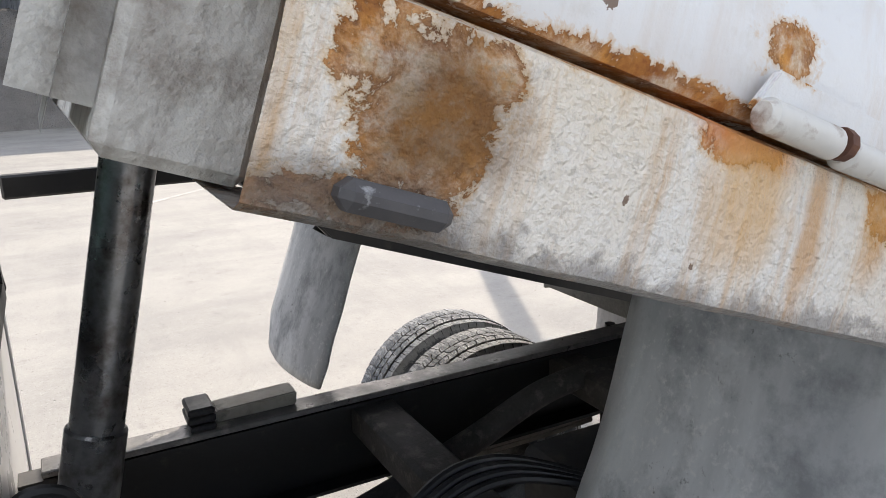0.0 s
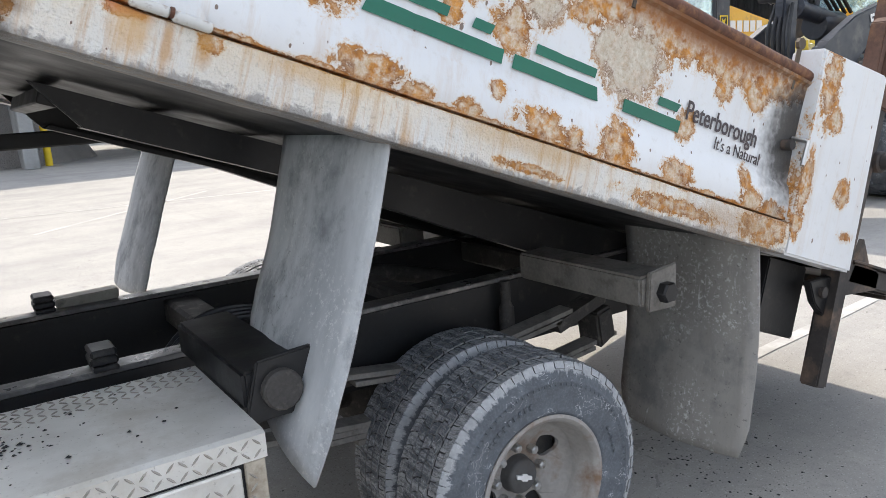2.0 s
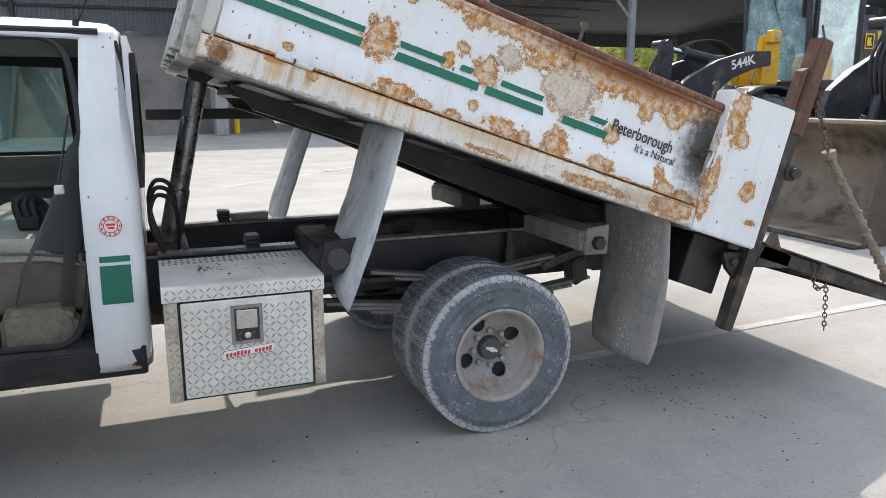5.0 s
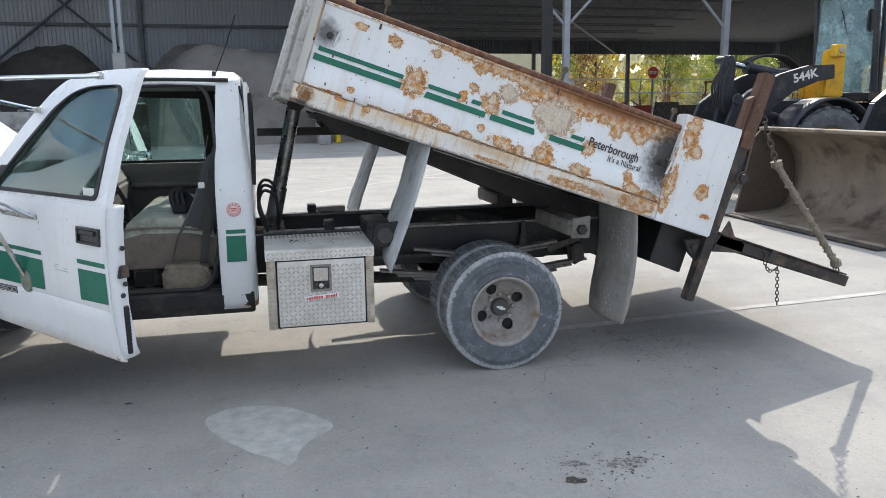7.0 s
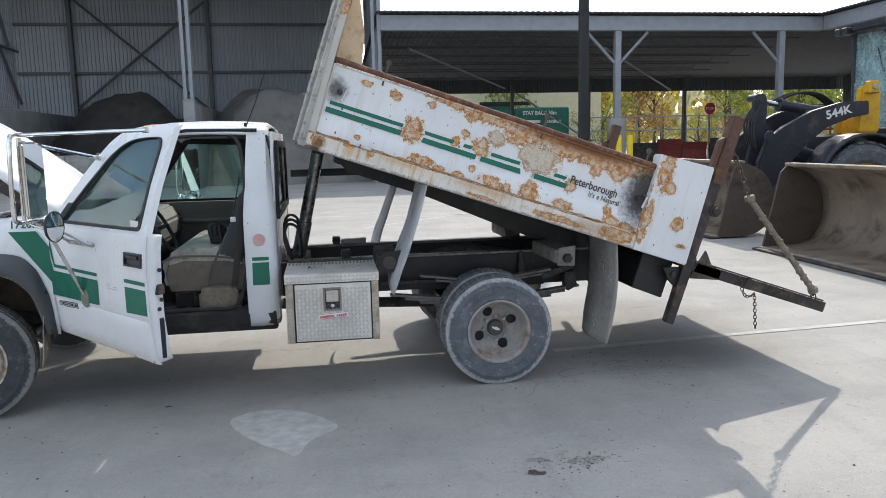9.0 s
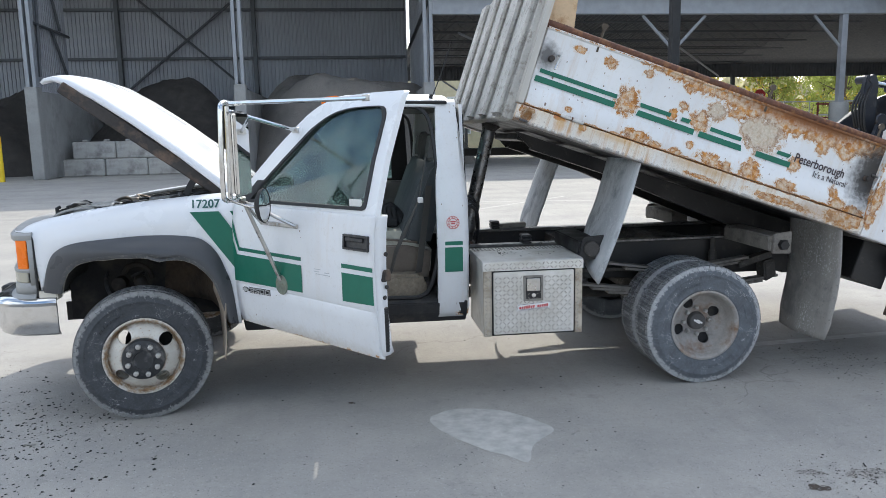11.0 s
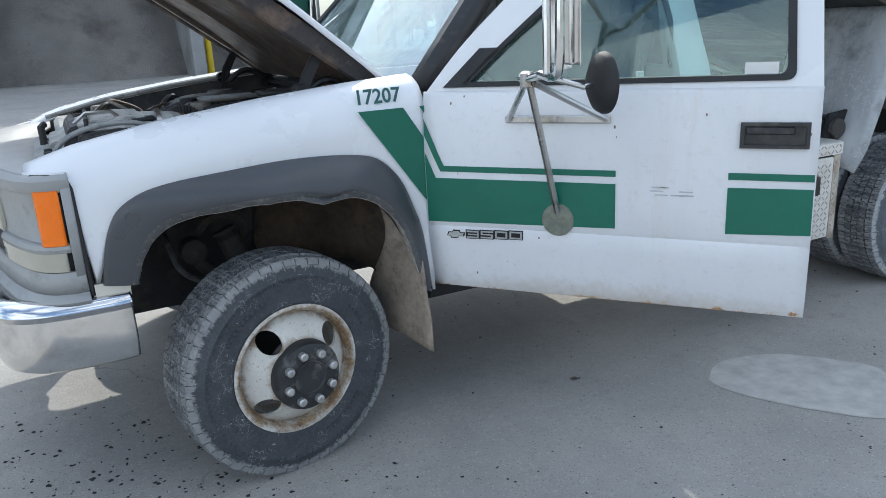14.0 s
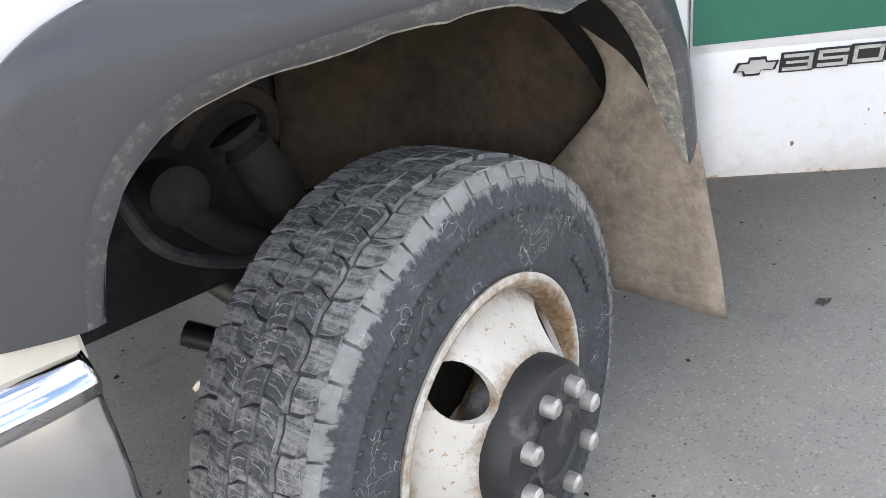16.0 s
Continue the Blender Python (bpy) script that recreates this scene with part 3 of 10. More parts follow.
M = {
    "ground": concrete_ground(),
    "line": surface("road_paint", (0.53, 0.52, 0.49), 0.8, var=0.12, dirt=(0.42, 0.40, 0.37), dirt_amount=0.9, dirt_scale=7.0),
    "stain": broken_stain("pale_dust", (0.60, 0.585, 0.55), 0.0, 0.20, 0.76, 7.0),
    "oil": broken_stain("oil_dirt", (0.085, 0.065, 0.05), 0.36, 0.50, 0.9, 55.0),
    "oil_faint": broken_stain("faint_oil_dirt", (0.11, 0.085, 0.065), 0.46, 0.62, 0.8, 70.0),
    "black_frame": surface("black_chassis", (0.013, 0.013, 0.014), 0.45, var=0.35, dirt=(0.06, 0.052, 0.045), dirt_amount=0.1, dirt_scale=16.0),
    "dusty_frame": surface("dusty_chassis", (0.058, 0.053, 0.049), 0.8, var=0.35, scale=7.0, fine=110.0, bump=0.35, dirt=(0.16, 0.145, 0.125), dirt_amount=0.35, dirt_scale=22.0),
    "white": surface("white_enamel", (0.76, 0.765, 0.775), 0.28, var=0.035, scale=1.5, bump=0.03, dirt=(0.55, 0.50, 0.44), dirt_amount=0.12, dirt_scale=1.6),
    "green": surface("green_decal", (0.008, 0.135, 0.085), 0.42, var=0.12, scale=4.0, bump=0.02),
    "flare": surface("grey_black_plastic", (0.060, 0.062, 0.068), 0.33, var=0.12, scale=2.0, fine=140.0, dirt=(0.075, 0.076, 0.08), dirt_amount=0.12, dirt_scale=30.0),
    "bezel": surface("grey_bezel_plastic", (0.32, 0.32, 0.31), 0.45, var=0.1, dirt=(0.20, 0.195, 0.185), dirt_amount=0.3, dirt_scale=12.0),
    "worn_lip": surface("scuffed_plastic_lip", (0.30, 0.285, 0.26), 0.8, var=0.35, scale=40.0, fine=160.0, bump=0.4, dirt=(0.60, 0.55, 0.47), dirt_amount=0.55, dirt_scale=60.0),
    "black_plastic": surface("black_plastic", (0.02, 0.02, 0.022), 0.42, var=0.25, dirt=(0.09, 0.085, 0.08), dirt_amount=0.4, dirt_scale=9.0),
    "seal": surface("black_seal", (0.015, 0.015, 0.016), 0.6),
    "chrome": surface("chrome", (0.66, 0.66, 0.655), 0.12, 1.0, var=0.08, bump=0.03, dirt=(0.52, 0.50, 0.46), dirt_amount=0.3, dirt_scale=11.0),
    "steel": surface("bright_steel", (0.55, 0.54, 0.52), 0.3, 1.0, var=0.15, dirt=(0.25, 0.20, 0.15), dirt_amount=0.35, dirt_scale=8.0),
    "mirror": Mat("mirror_glass", 0.02, 1.0).m,
    "tyre": dual_rubber("tyre_rubber", (0.050, 0.054, 0.060), (0.35, 0.35, 0.345), 0.8),
    "tyre_dusty": dual_rubber("dusty_tyre_rubber", (0.100, 0.110, 0.124), (0.50, 0.51, 0.52), 0.9),
    "rim": rusty_rim(),
    "rim_dusty": surface("dusty_rim", (0.32, 0.30, 0.28), 0.65, var=0.25, scale=9.0, dirt=(0.20, 0.125, 0.08), dirt_amount=0.5, dirt_scale=8.0),
    "hub": surface("black_hub_cover", (0.025, 0.026, 0.028), 0.5, var=0.3, dirt=(0.2, 0.19, 0.18), dirt_amount=0.4, dirt_scale=12.0),
    "hub_dusty": surface("dusty_hub_cover", (0.085, 0.082, 0.08), 0.7, var=0.3, dirt=(0.07, 0.06, 0.055), dirt_amount=0.5, dirt_scale=14.0),
    "nut": surface("lug_nut", (0.5, 0.49, 0.47), 0.4, 0.7, var=0.2, dirt=(0.2, 0.17, 0.14), dirt_amount=0.4, dirt_scale=30.0),
    "plate": tread_plate(),
    "flap": flap_rubber(),
    "flap_brown": flap_rubber("muddy_mud_flap", (0.24, 0.225, 0.21), (0.37, 0.35, 0.325), 0.1),
    "amber": surface("amber_lens", (0.92, 0.185, 0.002), 0.25, var=0.1, bump=0.0),
    "red": surface("red_sign", (0.55, 0.03, 0.03), 0.4, var=0.1),
    "label": surface("white_label", (0.75, 0.74, 0.72), 0.4, var=0.05),
    "glass": glass("pane", (0.70, 0.85, 0.825), 0.18, 0.04, (0.36, 0.46, 0.44)),
    "lens": surface("yellowed_clear_lens", (0.40, 0.375, 0.30), 0.15, var=0.1),
    "groove": surface("dust_in_tread", (0.20, 0.20, 0.20), 0.9, var=0.45, scale=45.0, dirt=(0.36, 0.36, 0.35), dirt_amount=0.5, dirt_scale=30.0),
    "seat": surface("grey_vinyl", (0.46, 0.46, 0.40), 0.42, var=0.15, dirt=(0.15, 0.14, 0.12), dirt_amount=0.4, dirt_scale=5.0),
    "trim": surface("grey_trim", (0.15, 0.147, 0.142), 0.65, var=0.15),
    "carpet": surface("dirty_floor_mat", (0.035, 0.034, 0.033), 0.9, var=0.4, dirt=(0.16, 0.15, 0.14), dirt_amount=0.6, dirt_scale=12.0),
    "belt": surface("belt_webbing", (0.10, 0.095, 0.088), 0.8),
    "brown_steel": surface("rusted_bar", (0.11, 0.058, 0.04), 0.8, var=0.4, dirt=(0.22, 0.12, 0.06), dirt_amount=0.4, dirt_scale=9.0),
    "dark_steel": surface("dark_rusted_steel", (0.035, 0.03, 0.028), 0.7, var=0.4, dirt=(0.15, 0.10, 0.07), dirt_amount=0.5, dirt_scale=8.0),
    "rim_pipe": surface("rusted_rim", (0.12, 0.052, 0.032), 0.75, var=0.5, scale=9.0, bump=0.4, dirt=(0.27, 0.13, 0.055), dirt_amount=0.45, dirt_scale=24.0),
    "chain": surface("rusted_chain", (0.10, 0.08, 0.06), 0.7, 0.3, var=0.4),
    "hose": surface("mud_hose", (0.20, 0.17, 0.13), 0.85, var=0.35, scale=20.0),
    "rod": surface("oily_cylinder", (0.27, 0.275, 0.28), 0.30, 0.8, var=0.35, scale=6.0, dirt=(0.06, 0.035, 0.022), dirt_amount=0.55, dirt_scale=9.0),
    "block": surface("precast_block", (0.40, 0.39, 0.37), 0.9, var=0.2, scale=1.2, fine=30.0, bump=0.5, dirt=(0.22, 0.21, 0.20), dirt_amount=0.6, dirt_scale=1.5, depth=0.02),
    "bay_wall": surface("bay_concrete", (0.30, 0.30, 0.295), 0.9, var=0.2, scale=0.7, fine=20.0, dirt=(0.19, 0.19, 0.185), dirt_amount=0.6, dirt_scale=0.6),
    "cladding": corrugated("grey_cladding", (0.315, 0.325, 0.355)),
    "steel_grey": surface("grey_painted_steel", (0.27, 0.285, 0.31), 0.5, var=0.12),
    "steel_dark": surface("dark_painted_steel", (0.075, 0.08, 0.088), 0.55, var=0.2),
    "sand_dark": surface("dark_salt_sand", (0.055, 0.049, 0.044), 0.95, var=0.3, scale=1.5, fine=25.0, bump=0.7, depth=0.05, dirt=(0.09, 0.08, 0.07), dirt_amount=0.5, dirt_scale=0.8),
    "sand": surface("grey_sand", (0.225, 0.207, 0.19), 0.95, var=0.2, scale=0.8, fine=18.0, bump=0.9, depth=0.08, dirt=(0.12, 0.105, 0.095), dirt_amount=0.35, dirt_scale=0.7),
    "yellow": surface("loader_yellow", (0.72, 0.40, 0.02), 0.4, var=0.1, dirt=(0.35, 0.22, 0.05), dirt_amount=0.3, dirt_scale=4.0),
    "bollard": surface("bollard_yellow", (0.80, 0.56, 0.02), 0.5, var=0.1),
    "loader_black": surface("loader_charcoal", (0.022, 0.025, 0.034), 0.42, var=0.25, dirt=(0.09, 0.085, 0.08), dirt_amount=0.3, dirt_scale=4.0),
    "bucket": surface("worn_bucket", (0.25, 0.205, 0.16), 0.6, 0.3, var=0.35, scale=2.0, dirt=(0.07, 0.052, 0.04), dirt_amount=0.5, dirt_scale=2.4),
    "dumpster": surface("green_container", (0.03, 0.16, 0.115), 0.5, var=0.2),
    "red_plow": surface("red_plow", (0.22, 0.03, 0.025), 0.5, var=0.3, dirt=(0.1, 0.05, 0.04), dirt_amount=0.5, dirt_scale=2.0),
    "cream": surface("cream_wall", (0.62, 0.55, 0.36), 0.8, var=0.08),
    "bark": surface("bark", (0.10, 0.075, 0.055), 0.9, var=0.3, fine=20.0, bump=0.5),
    "under": surface("undercoat", (0.024, 0.024, 0.025), 0.85, var=0.4, dirt=(0.07, 0.06, 0.05), dirt_amount=0.5, dirt_scale=6.0),
    "liner": surface("muddy_liner", (0.29, 0.24, 0.19), 0.9, var=0.35, scale=9.0, fine=45.0, bump=0.8, dirt=(0.15, 0.12, 0.095), dirt_amount=0.35, dirt_scale=16.0, depth=0.008),
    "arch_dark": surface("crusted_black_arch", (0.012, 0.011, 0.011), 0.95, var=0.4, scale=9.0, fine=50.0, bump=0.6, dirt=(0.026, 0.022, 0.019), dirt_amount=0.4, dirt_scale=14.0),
    "mud_brown": surface("brown_caked_mud", (0.062, 0.044, 0.030), 0.95, var=0.35, scale=7.0, fine=45.0, bump=0.9, dirt=(0.028, 0.021, 0.016), dirt_amount=0.45, dirt_scale=11.0, depth=0.008),
    "brown_frame": surface("brown_dusted_steel", (0.028, 0.023, 0.019), 0.8, var=0.35, scale=12.0, dirt=(0.055, 0.042, 0.03), dirt_amount=0.4, dirt_scale=20.0),
    "flare_lip": surface("greyed_plastic_edge", (0.085, 0.086, 0.088), 0.65, var=0.25, scale=14.0, fine=150.0, bump=0.3, dirt=(0.22, 0.205, 0.185), dirt_amount=0.35, dirt_scale=70.0),
    "engine": surface("engine_black", (0.03, 0.03, 0.031), 0.5, var=0.4, dirt=(0.15, 0.13, 0.11), dirt_amount=0.4, dirt_scale=14.0),
    "pale_duct": surface("dusty_tan_plastic", (0.44, 0.43, 0.40), 0.45, var=0.3, scale=14.0, dirt=(0.14, 0.135, 0.12), dirt_amount=0.4, dirt_scale=24.0),
    "dusty_duct": surface("dusty_grey_plastic", (0.30, 0.30, 0.285), 0.6, var=0.25, scale=9.0, dirt=(0.09, 0.09, 0.085), dirt_amount=0.4, dirt_scale=18.0),
    "brown_alloy": surface("corroded_alloy", (0.24, 0.16, 0.10), 0.55, 0.4, var=0.35, scale=12.0, dirt=(0.09, 0.06, 0.04), dirt_amount=0.5, dirt_scale=20.0),
    "alloy": surface("engine_alloy", (0.24, 0.22, 0.195), 0.45, 0.6, var=0.3, dirt=(0.16, 0.11, 0.06), dirt_amount=0.5, dirt_scale=14.0),
}


def thin_leaf(name, base):
    """A leaf that is lit on one side and lets part of the light through to the other."""
    k = Mat(name, 0.6)
    c = k.ramp(k.noise(1.0, 5), 0.3, 0.7, tuple(v * 0.65 for v in base), tuple(v * 1.35 for v in base))
    k.color(c)
    through_it = k.node("ShaderNodeBsdfTranslucent")
    k.link(c, through_it.inputs["Color"])
    both = k.node("ShaderNodeMixShader")
    both.inputs[0].default_value = 0.5
    k.link(k.p.outputs[0], both.inputs[1]), k.link(through_it.outputs[0], both.inputs[2])
    k.link(both.outputs[0], k.t.nodes["Material Output"].inputs["Surface"])
    return k.m


M["leaf_a"] = thin_leaf("autumn_leaf_gold", (0.46, 0.36, 0.06))
M["leaf_b"] = thin_leaf("autumn_leaf_green", (0.30, 0.34, 0.08))
M["leaf_c"] = thin_leaf("autumn_leaf_rust", (0.34, 0.19, 0.08))
# paled to carry the haze of distance in the leaf colour
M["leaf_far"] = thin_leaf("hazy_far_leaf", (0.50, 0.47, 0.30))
# strong blue diffuse film paints the sky's reflection onto the loader glass
M["glass_dark"] = glass("loader_pane", (0.86, 0.985, 1.0), 1.2, 0.34, (0.40, 0.53, 0.57))


# ---- the ground ----
bm = bmesh.new()
s = 900.0
bm.faces.new([bm.verts.new(p) for p in ((-s, -s, 0), (s, -s, 0), (s, s, 0), (-s, s, 0))])
ground = tagged(part("ground", bm, M["ground"]), "pale worn concrete of an open works yard", "ground", kind="structure")


def blotch(name, cx, cy, rx, ry, material, z, label, seed, rough=0.25, turn=0.0):
    rng = random.Random(seed)
    ph = [rng.uniform(0, 6.28) for _ in range(6)]
    bm = bmesh.new()
    pts = []
    for i in range(56):
        a = 2 * math.pi * i / 56
        r = 1 + rough * sum(math.sin((j + 2) * a + ph[j]) / (j + 1.5) for j in range(6)) * 0.6
        x, y = rx * r * math.cos(a), ry * r * math.sin(a)
        pts.append(bm.verts.new((cx + x * math.cos(turn) - y * math.sin(turn), cy + x * math.sin(turn) + y * math.cos(turn), z)))
    bm.faces.new(pts)
    return tagged(part(name, bm, material), label, "stain", kind="structure")


def stripe(x0, y0, x1, y1, w, z=0.004):
    d = Vector((x1 - x0, y1 - y0)).normalized()
    nx, ny = -d.y * w / 2, d.x * w / 2
    bm = bmesh.new()
    n = 24
    rows = []
    for i in range(n + 1):
        f = i / n
        j = 0.012 * noise.noise((f * 30, x0, y0))
        x, y = x0 + (x1 - x0) * f, y0 + (y1 - y0) * f
        rows.append([(x + nx + j * d.y, y + ny, z), (x - nx, y - ny + j, z)])
    sheet(bm, rows)
    return tagged(part("trim_road_marking", bm, M["line"]), "worn white painted parking line on the concrete", "road marking", kind="structure")


stripe(0.62, -0.27, 9.5, 0.42, 0.085)
stripe(-1.2, 12.2, 4.0, 11.2, 0.10)
stripe(-0.4, 9.4, 3.0, 12.6, 0.09)

# ---- the storage shed ----
EAVE, COL_Y, BACK_Y = 7.3, 27.6, 39.0


def ribbed_wall(name, x0, y0, x1, y1, z0, z1, material, label, pitch=0.21, depth=0.05):
    """Upright ribbed sheeting from one corner to another."""
    d = Vector((x1 - x0, y1 - y0))
    length = d.length
    d.normalize()
    n = Vector((-d.y, d.x))
    bm = bmesh.new()
    rows = []
    k = int(length / pitch)
    prof = ((0.0, 0), (0.35, 0), (0.45, 1), (0.9, 1))
    pts = [((i + f) * pitch, h * depth) for i in range(k) for f, h in prof] + [(length, 0)]
    for z in (z0, z1):
        rows.append([(x0 + d.x * a + n.x * h, y0 + d.y * a + n.y * h, z) for a, h in pts])
    sheet(bm, rows)
    ob = part(name, bm, material)
    thick(ob, 0.03)
    return tagged(ob, label, "wall", kind="structure")


ribbed_wall("wall_shed_back", -34.0, BACK_Y, 1.3, BACK_Y, 0.0, 12.0, M["cladding"], "grey ribbed steel back wall of the sand shed")
ribbed_wall("wall_shed_side", 1.5, BACK_Y, 1.5, COL_Y, 0.0, 12.0, M["cladding"], "grey ribbed steel end wall of the sand shed")
ribbed_wall("wall_shed_end", -34.0, COL_Y, -34.0, BACK_Y, 0.0, 12.0, M["cladding"], "grey ribbed steel far end wall of the shed")
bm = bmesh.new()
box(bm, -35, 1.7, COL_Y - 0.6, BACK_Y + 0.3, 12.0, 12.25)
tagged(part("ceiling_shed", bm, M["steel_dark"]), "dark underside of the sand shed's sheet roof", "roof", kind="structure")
bm = bmesh.new()
box(bm, -35, 1.7, COL_Y - 0.25, COL_Y + 0.1, 10.6, 12.0)
tagged(part("trim_shed_fascia", bm, M["cladding"]), "grey sheet fascia along the shed eave", "fascia", kind="structure")

for x in (-23.3, -14.85, -6.63, 1.3):
    col = thing("shed_column", "grey steel shed column on a tall concrete plinth", "column", (x, COL_Y, 0), "columns of the sand shed")
    bm = bmesh.new()
    box(bm, -0.24, 0.24, -0.3, 0.3, 0, 3.75, 0.03)
    part("plinth", bm, M["bay_wall"], col, "pale concrete plinth")
    for dx in (-0.13, 0.13):
        bm = bmesh.new()
        box(bm, dx - 0.07, dx + 0.07, -0.16, 0.16, 3.75, 10.6, 0.01)
        part("shaft", bm, M["steel_grey"], col)
    bm = bmesh.new()
    box(bm, x - 0.2, x + 0.2, COL_Y + 0.3, BACK_Y - 0.1, 0, 3.6, 0.03)
    tagged(part("wall_bay_divider", bm, M["bay_wall"]), "poured concrete wall between two storage bays", "wall", kind="structure")
bm = bmesh.new()
box(bm, -33.8, 1.2, BACK_Y - 0.6, BACK_Y - 0.15, 0, 2.9, 0.03)
tagged(part("wall_push", bm, M["bay_wall"]), "concrete push wall along the shed's back", "wall", kind="structure")
for x in (-21.7, -14.45, -7.2):
    bm = bmesh.new()
    box(bm, x - 0.11, x + 0.11, BACK_Y - 0.4, BACK_Y - 0.12, 2.9, 12.0, 0.01)
    tagged(part("shed_wall_post", bm, M["steel_dark"]), "dark steel post against the ribbed shed wall", "post", group="wall posts of the shed")
for z in (3.3, 5.92, 8.52, 11.1):
    bm = bmesh.new()
    box(bm, -33.8, 1.2, BACK_Y - 0.24, BACK_Y - 0.1, z - 0.07, z + 0.07)
    tagged(part("shed_girt", bm, M["steel_dark"]), "dark horizontal steel girt on the shed wall", "girt", group="girts of the shed")
for a, b in (((-14.35, 4.0), (-7.3, 9.75)), ((-14.35, 9.95), (-7.3, 3.8))):
    bm = bmesh.new()
    tube(bm, [(a[0], BACK_Y - 0.33, a[1]), (b[0], BACK_Y - 0.33, b[1])], 0.07, 6)
    tagged(part("cross_brace", bm, M["steel_dark"]), "dark diagonal steel brace on the shed wall", "brace", group="braces of the shed")
# sheeted partition behind one column, with its bracing
ribbed_wall("wall_shed_partition", -14.95, COL_Y + 0.35, -14.95, 32.1, 3.65, 11.9, M["cladding"], "grey ribbed steel partition standing on the bay wall")
for a, b in (((28.0, 6.35), (32.0, 6.25)), ((28.9, 10.6), (31.0, 6.4)), ((28.3, 4.2), (28.9, 10.6)), ((30.0, 6.3), (31.9, 3.9))):
    bm = bmesh.new()
    tube(bm, [(-14.78, a[0], a[1]), (-14.78, b[0], b[1])], 0.07, 6)
    tagged(part("partition_brace", bm, M["steel_dark"]), "dark steel brace on the shed partition", "brace", group="braces of the partition")


def heap(name, cx, cy, rx, ry, h, material, label, seed, flat=0.35):
    """A heap of loose sand: a rough dome, steep and gullied at the sides."""
    bm = bmesh.new()
    n, rows = 72, []
    for j in range(22):
        f = j / 21
        row = []
        for i in range(n + 1):
            a = 2 * math.pi * (i % n) / n
            q = Vector((math.cos(a) * f * 2.2 + seed, math.sin(a) * f * 2.2, 0.3))
            up = max(0.0, 1 - max(0.0, (f - flat) / (1 - flat)) ** 1.15)
            z = h * up * (1 + 0.20 * noise.noise(q)) + 0.16 * noise.noise(q * 4) * up + 0.07 * noise.noise(q * 11) * up
            rr = f * (1 + 0.10 * noise.noise(q * 1.3 + Vector((9, 9, 9))))
            row.append((cx + rx * rr * math.cos(a), cy + ry * rr * math.sin(a), max(-0.02, z) if f < 1 else -0.05))
        rows.append(row)
    sheet(bm, rows)
    ob = part(name, bm, material, smooth=True)
    return tagged(ob, label, "sand heap", kind="stuff")


heap("sand_heap", -10.9, 35.0, 6.0, 4.4, 4.2, M["sand_dark"], "dark brown heap of wet road sand in a bay", 3.0, 0.20)
heap("sand_heap", -2.0, 34.4, 6.2, 6.2, 4.3, M["sand"], "pale grey-brown heap of loose sand in a bay", 7.0, 0.55)
heap("sand_heap", -19.0, 35.0, 4.0, 4.6, 3.6, M["sand_dark"], "dark heap of sand at the back of a bay", 11.0)

# precast blocks before the dark heap, two courses
brng = random.Random(4)
for row, zs in ((0, 0.0), (1, 0.76)):
    for i in range(5):
        x = -14.75 + i * 1.83 + (0.5 if row else 0.0)
        if x + 1.8 > -7.2:
            continue
        bm = bmesh.new()
        box(bm, 0, 1.8, 0, 0.75, 0, 0.75, 0.05)
        if row:
            for kx in (0.35, 1.25):
                box(bm, kx, kx + 0.22, 0.26, 0.48, 0.74, 0.84, 0.03)
        ob = part("concrete_block", bm, M["block"])
        ob.matrix_world = pose(x, 29.6 + brng.uniform(-0.05, 0.05), zs, 0, 0, brng.uniform(-1, 1))
        tagged(ob, "weathered precast concrete block in a two-course bay wall", "concrete block", "blocks of the bay wall")

# ---- the open canopy ----
CX0, CX1 = 1.5, 22.4
bm = bmesh.new()
box(bm, CX0, CX1, COL_Y - 0.2, COL_Y + 0.15, EAVE - 0.75, EAVE - 0.1, 0.02)
tagged(part("trim_canopy_beam", bm, M["steel_grey"]), "grey steel eave beam of the open canopy", "beam", kind="structure")
bm = bmesh.new()
box(bm, CX1, CX1 + 0.35, 4.0, COL_Y - 0.2, EAVE - 0.75, EAVE - 0.1, 0.02)
tagged(part("trim_canopy_beam_wing", bm, M["steel_grey"]), "grey steel eave beam of the canopy's wing", "beam", kind="structure")
bm = bmesh.new()
rows = []
xs = [CX0 - 0.2 + 0.13 * i for i in range(int((CX1 + 18 - CX0) / 0.13))]
for y, z in ((COL_Y - 0.5, EAVE), (BACK_Y + 8, EAVE - 1.6)):
    rows.append([(x, y, z + (0.035 if i % 2 else 0)) for i, x in enumerate(xs)])
sheet(bm, rows)
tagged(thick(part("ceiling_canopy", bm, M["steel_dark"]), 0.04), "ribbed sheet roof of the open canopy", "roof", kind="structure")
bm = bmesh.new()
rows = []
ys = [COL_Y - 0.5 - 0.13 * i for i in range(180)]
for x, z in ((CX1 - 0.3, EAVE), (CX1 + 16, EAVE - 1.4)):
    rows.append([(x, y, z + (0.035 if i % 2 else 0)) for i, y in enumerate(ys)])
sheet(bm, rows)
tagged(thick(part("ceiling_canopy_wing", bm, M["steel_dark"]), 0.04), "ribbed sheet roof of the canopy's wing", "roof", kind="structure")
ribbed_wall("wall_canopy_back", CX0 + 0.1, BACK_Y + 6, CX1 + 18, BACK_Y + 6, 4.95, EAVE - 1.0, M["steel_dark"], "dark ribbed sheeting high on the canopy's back")
